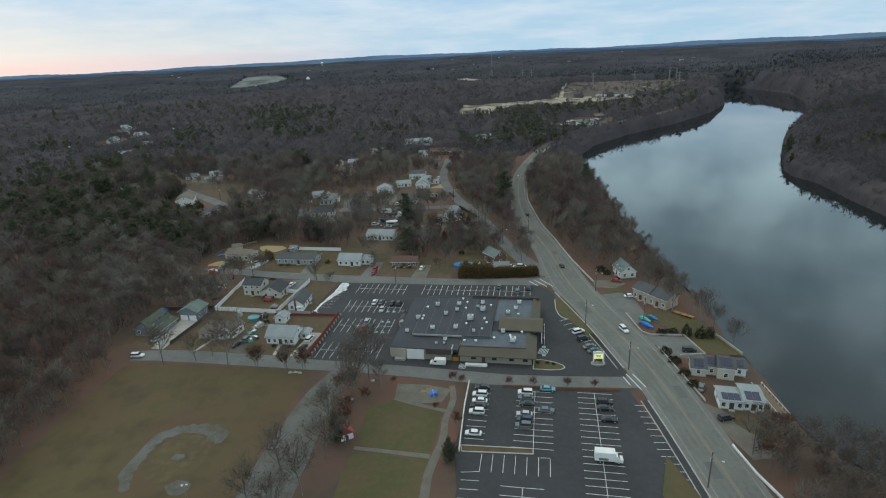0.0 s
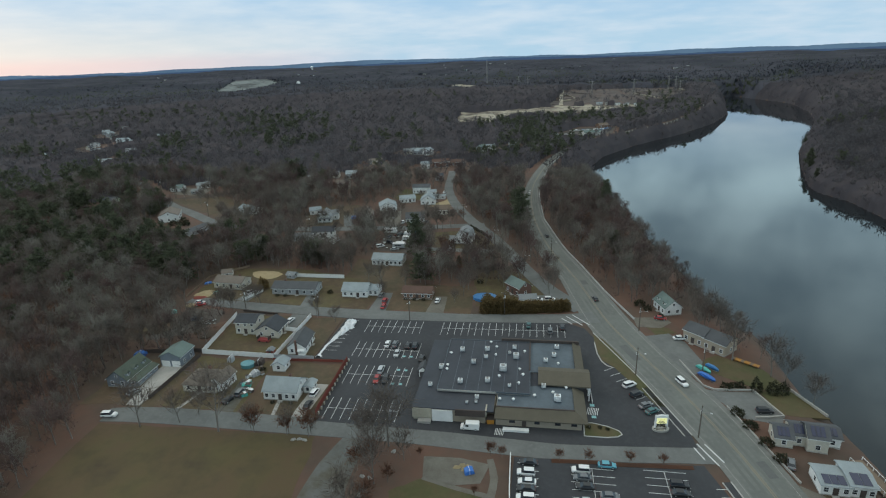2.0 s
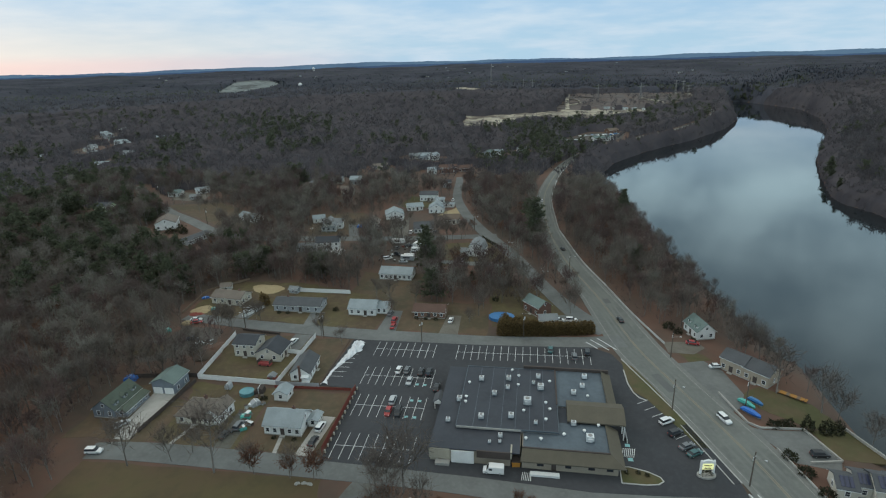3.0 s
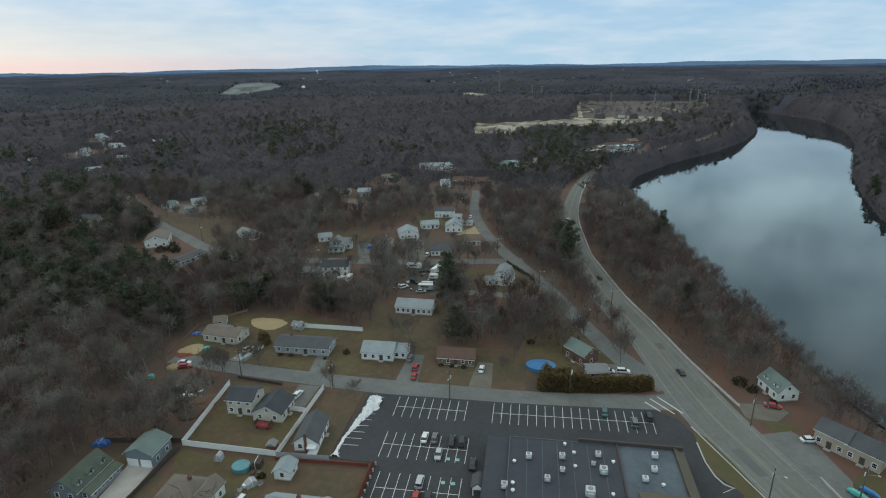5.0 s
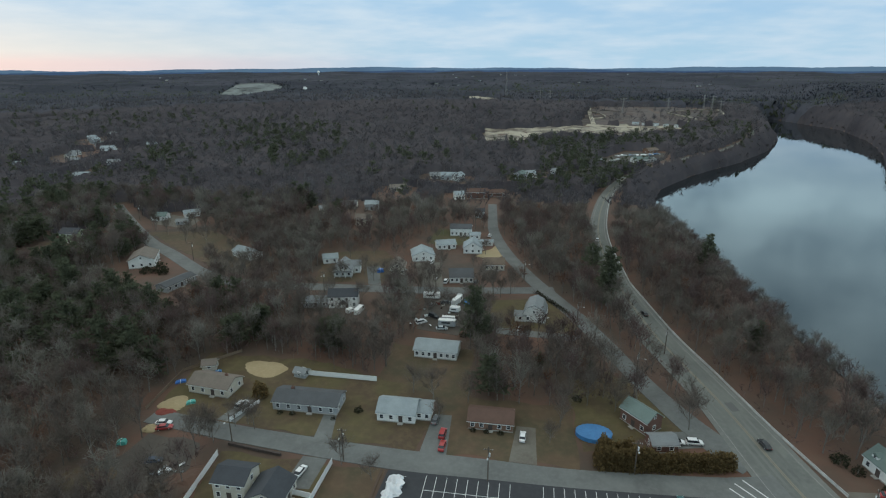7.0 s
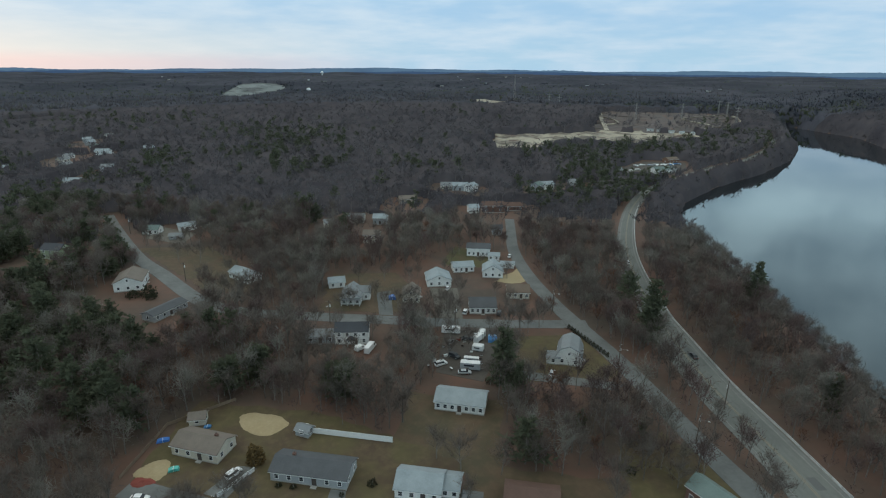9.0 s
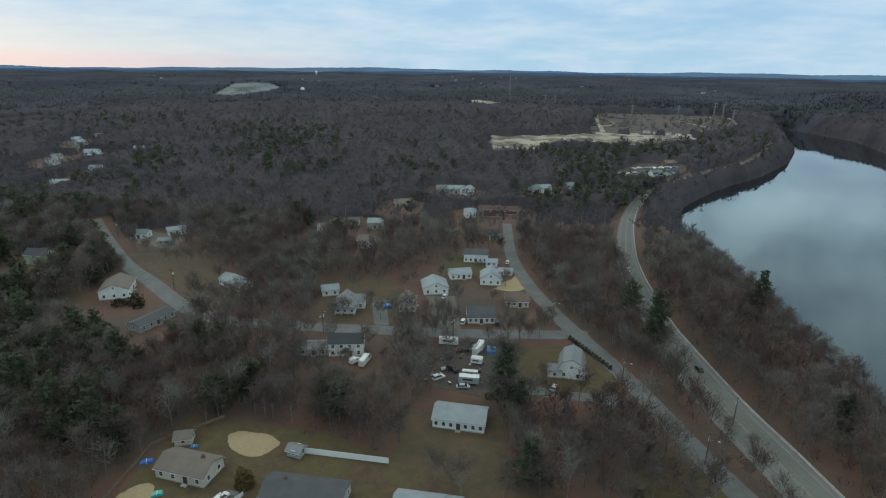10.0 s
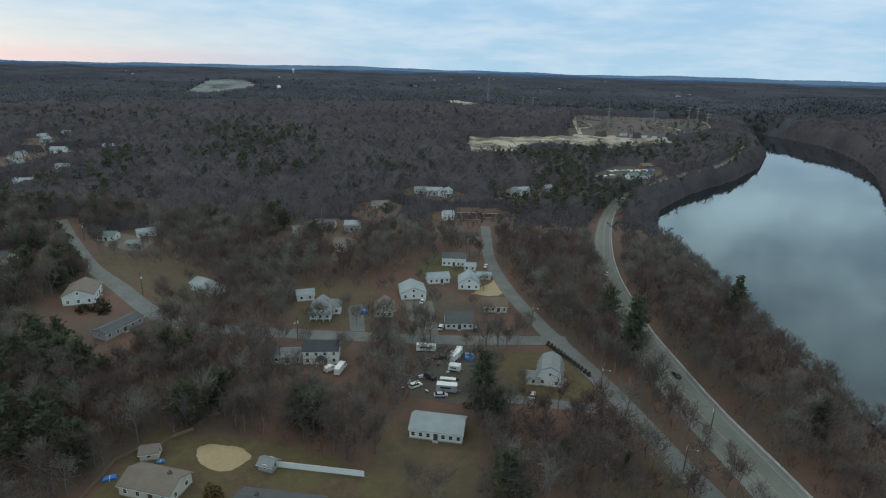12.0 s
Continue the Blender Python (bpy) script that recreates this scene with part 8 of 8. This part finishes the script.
for k, (x, y, s) in enumerate(((-80.2, 155.8, 0.7), (-133, 153, 1.3), (-108, 153.6, 1.7), (-122, 156.2, 0.9), (-87, 155.4, 0.7), (-99, 156, 0.75), (-56.5, 153, 1.6), (-60, 149, 1.2), (-63, 152, 1.0), (-57, 139, 1.2), (-51, 148, 0.9), (-60, 126, 1.2), (-57, 114, 1.1), (-66, 107, 1.2), (-58, 101, 1.2), (-70, 96, 1.1), (-61, 92, 1.1),
                                (76, 131, 0.9), (80, 126, 1.0), (84, 121, 1.0), (78, 119, 1.1), (73, 121, 0.9), (82, 114, 1.1), (86, 110, 1.0), (76, 111, 1.1), (71, 113, 0.9), (80, 105, 1.1), (86, 101, 1.0), (73, 104, 1.0), (66, 108, 0.9), (77, 97, 1.1), (84, 93, 1.0), (69, 98, 1.0),
                                (50, 208, 1.25), (59, 199, 1.1), (62, 196, 0.9), (66, 186, 0.9), (44, 228, 1.0), (48, 234, 1.1), (52, 228, 0.9), (63, 128, 0.9), (68, 124, 1.0), (59, 120, 0.8), (66, 116, 0.9), (56, 128, 0.7), (70, 134, 0.8),
                                (-105, 226.2, 0.8), (-95.5, 222, 0.6), (-146, 231, 0.8), (-141, 236.6, 0.7), (-138, 238.5, 0.75), (-135, 236.5, 0.7), (-85.6, 258, 1.0), (-82.6, 248, 0.6), (-47, 251, 0.8), (-50, 244, 0.6), (-45.6, 258, 0.9), (-10, 256, 0.95), (-8, 262, 0.8),
                                (-12, 276, 0.5), (-6, 290, 0.45), (-10, 298, 0.4), (-15, 310, 0.5), (-20, 322, 0.45), (-52, 372, 0.9), (-64, 350, 0.9), (-70, 340, 0.8), (-100, 344, 1.0), (-104, 349, 0.9), (-112, 350, 0.8), (-126, 352, 0.9), (-146, 347, 0.9), (-93, 262, 0.8),
                                (-66, 262, 0.9), (-75, 259, 0.8), (-30, 262, 0.8), (-38, 268, 0.9), (-118, 160, 0.7), (-156, 196, 1.0), (-147, 198, 1.1), (-141, 203, 0.9), (-160, 205, 1.0), (-149, 209, 1.0), (-147, 226, 0.9), (-171, 226, 1.0), (-143.5, 229, 0.8), (-149, 231, 0.8),
                                (-215, 352, 0.9), (-206, 350, 0.9), (-196, 346, 0.9), (-188, 343, 0.8), (-200, 331, 1.0), (-268, 372, 0.8), (-101.5, 339, 0.95), (-65.6, 344.6, 0.9), (-107, 338, 1.0), (-116.4, 337.6, 1.0), (-118.6, 337.4, 0.9), (-80.4, 318.5, 1.1), (-73.5, 344, 0.9), (-109, 272.3, 1.0), (-147, 302.5, 1.3), (-106, 276, 0.9))):
    tree(x, y, s, "bare", k)
for k, (x, y, s) in enumerate(((-97, 154.4, 1.15), (-80.5, 154.4, 1.2), (-87, 154.2, 0.9), (-62.5, 143, 1.0), (-59.5, 146, 1.1), (-57, 132, 1.0), (-53.5, 139.8, 0.7), (-56, 128, 0.9), (-25, 152, 0.5), (-47, 150, 0.4), (-31, 138, 0.4), (-2.5, 152.6, 0.55), (8, 153.2, 0.55), (-10, 152.4, 0.5), (16.5, 153.6, 0.5),
                                (-28, 152.5, 0.6), (-22.8, 118, 0.7), (-23.5, 131, 0.7), (63, 141, 0.7), (66, 139.5, 0.8), (60, 138, 0.6), (70, 128, 0.8), (74, 126, 0.7), (64, 131, 0.6), (67, 121, 0.8), (72, 117, 0.7))):
    tree(x, y, s, "russet", k)
for k, (x, y, s, lab) in enumerate(((-24.4, 338.6, 1.3, "large dark pine beside the highway"), (28, 384, 1.0, ""), (24, 303, 0.7, ""), (-77, 297, 1.15, ""), (-72, 291, 0.75, ""), (-126.4, 284, 0.7, ""), (-131.5, 287, 0.6, ""), (-165, 281, 0.7, ""), (-158.6, 290, 0.68, ""),
                                    (-272, 360, 0.6, ""), (-23.4, 116.6, 0.4, ""), (-56, 121, 0.5, ""), (213, 538, 0.9, ""), (206, 520, 0.7, ""), (195, 484, 0.6, ""), (-53, 283, 0.32, "small olive evergreen among bare trees"), (-36, 281, 0.28, "small olive evergreen among bare trees"))):
    tree(x, y, s, "pine", k, lab)

def shrub_mesh(rx, ry, rz, n, size, mat):
    me = tri_mesh("leaves", *foliage(rx, ry, rz, n, size))
    me.materials.append(mat)
    return me


HEDGE = shrub_mesh(1.9, 1.8, 4.4, 760, 0.5, HEDGE_LEAF)
CONE = shrub_mesh(1.8, 1.8, 4.6, 420, 0.5, SHRUB_LEAF)
BUSH = shrub_mesh(1.5, 1.5, 1.7, 260, 0.4, SHRUB_LEAF)


def shrub(name, x, y, mesh, sx, sz, label, category, group="", core=None):
    root = thing(name, x, y, (x * 37) % 360, label, category, group)
    s = Matrix.Diagonal((sx, sx, sz, 1))
    part("leaves", mesh, HEDGE_LEAF, root, at=s)
    part("stem", Geo().tube((0, 0, -0.3), (0, 0, 1.2), 0.14, 0.08, 6), BARK, root)
    return root


hedge_line = curve([(-36.6, 236.4), (-30, 237), (-24, 237.8), (-16, 239), (-9, 240.2), (-3.6, 241.2)], 1.5)
for k, p in enumerate(hedge_line):
    shrub("hedge_shrub", p[0], p[1] + 0.2 * math.sin(k), HEDGE, 1.15, 1.45 if k < 9 else 1.15, "winter-browned evergreen of a clipped tall hedge", "hedge", "shrubs of the tall hedge")
for k, (x, y) in enumerate(((-36.5, 239.5), (-34, 240), (-31.5, 240.6), (-29, 241.2), (-35.5, 242))):
    shrub("hedge_shrub", x, y, HEDGE, 1.15, 1.4, "winter-browned evergreen of a clipped tall hedge", "hedge", "shrubs of the tall hedge")
for x, y, s in ((56, 189.6, 1.0), (51.5, 190.6, 1.0), (59.2, 190, 0.9)):
    shrub("cone_shrub", x, y, CONE, s, s, "dark conical evergreen shrub by the river", "shrub")
shrub("bush", -141, 252, HEDGE, 1.3, 1.3, "olive-brown conical evergreen beside a ranch house", "shrub")
for x, y, s in ((45.5, 191.5, 1.1), (43, 191, 1.2), (47.5, 192.2, 1.1), (29.2, 244.6, 1.1), (26.6, 248.2, 1.5), (33, 238.6, 0.8), (42, 178, 1.3), (43.6, 172, 1.4), (45.4, 165, 1.3), (46.8, 159, 1.2), (-107.5, 249.6, 0.9), (-131, 244.8, 0.6), (-127, 245, 0.6), (-114, 244.6, 0.5), (-72, 245.8, 0.6), (-68, 245.8, 0.6), (-64, 245.6, 0.6),
                (-41, 266, 1.0), (-8, 241.8, 1.3), (-5, 242.4, 1.2), (-241, 345.5, 2.4), (-246, 342, 2.0), (-237, 342, 1.6), (-82, 302, 1.0), (-109.5, 186, 0.8), (-92, 168.6, 0.5), (-98, 168.6, 0.5), (2, 167, 0.5), (4, 166.4, 0.5), (-1, 166.8, 0.5)):
    shrub("bush", x, y, BUSH, s, s, "dark rounded evergreen bush", "shrub")
# bare trees between the village houses
yard_rng = random.Random(31)
taken = [(-149, 357), (-145, 361), (-158, 367), (-113, 383), (-102, 403), (-89, 400), (-100, 428), (-90, 422), (-82, 411), (-90, 358), (-76, 377), (-122, 364), (-207, 372), (-298, 428), (-282, 439), (-131, 362)]
grown = 0
while grown < 46:
    x, y = yard_rng.uniform(-165, -64), yard_rng.uniform(296, 432)
    if grown >= 34:
        x, y = yard_rng.uniform(-300, -200), yard_rng.uniform(356, 412)
    spot = (np.array([x]), np.array([y]))
    if not any(inside(poly, *spot)[0] for poly in OPEN_GROUND[9:17] + OPEN_GROUND[8:9]) or min(math.hypot(x - a, y - b) for a, b in taken) < 8.5 or min(reach([p[:2] for p in line], *spot)[0] - wid for line, wid in LINES) < 0:
        continue
    taken.append((x, y))
    tree(x, y, yard_rng.uniform(0.55, 0.95), "bare", grown)
    grown += 1
for i in range(13):
    u = i / 12
    shrub("hedge_shrub", -53.7 + 13 * u, 346.8 - 20 * u, CONE, 0.4, 0.45, "small dark conical evergreen of a lane-side row", "hedge", "shrubs beside the lane")
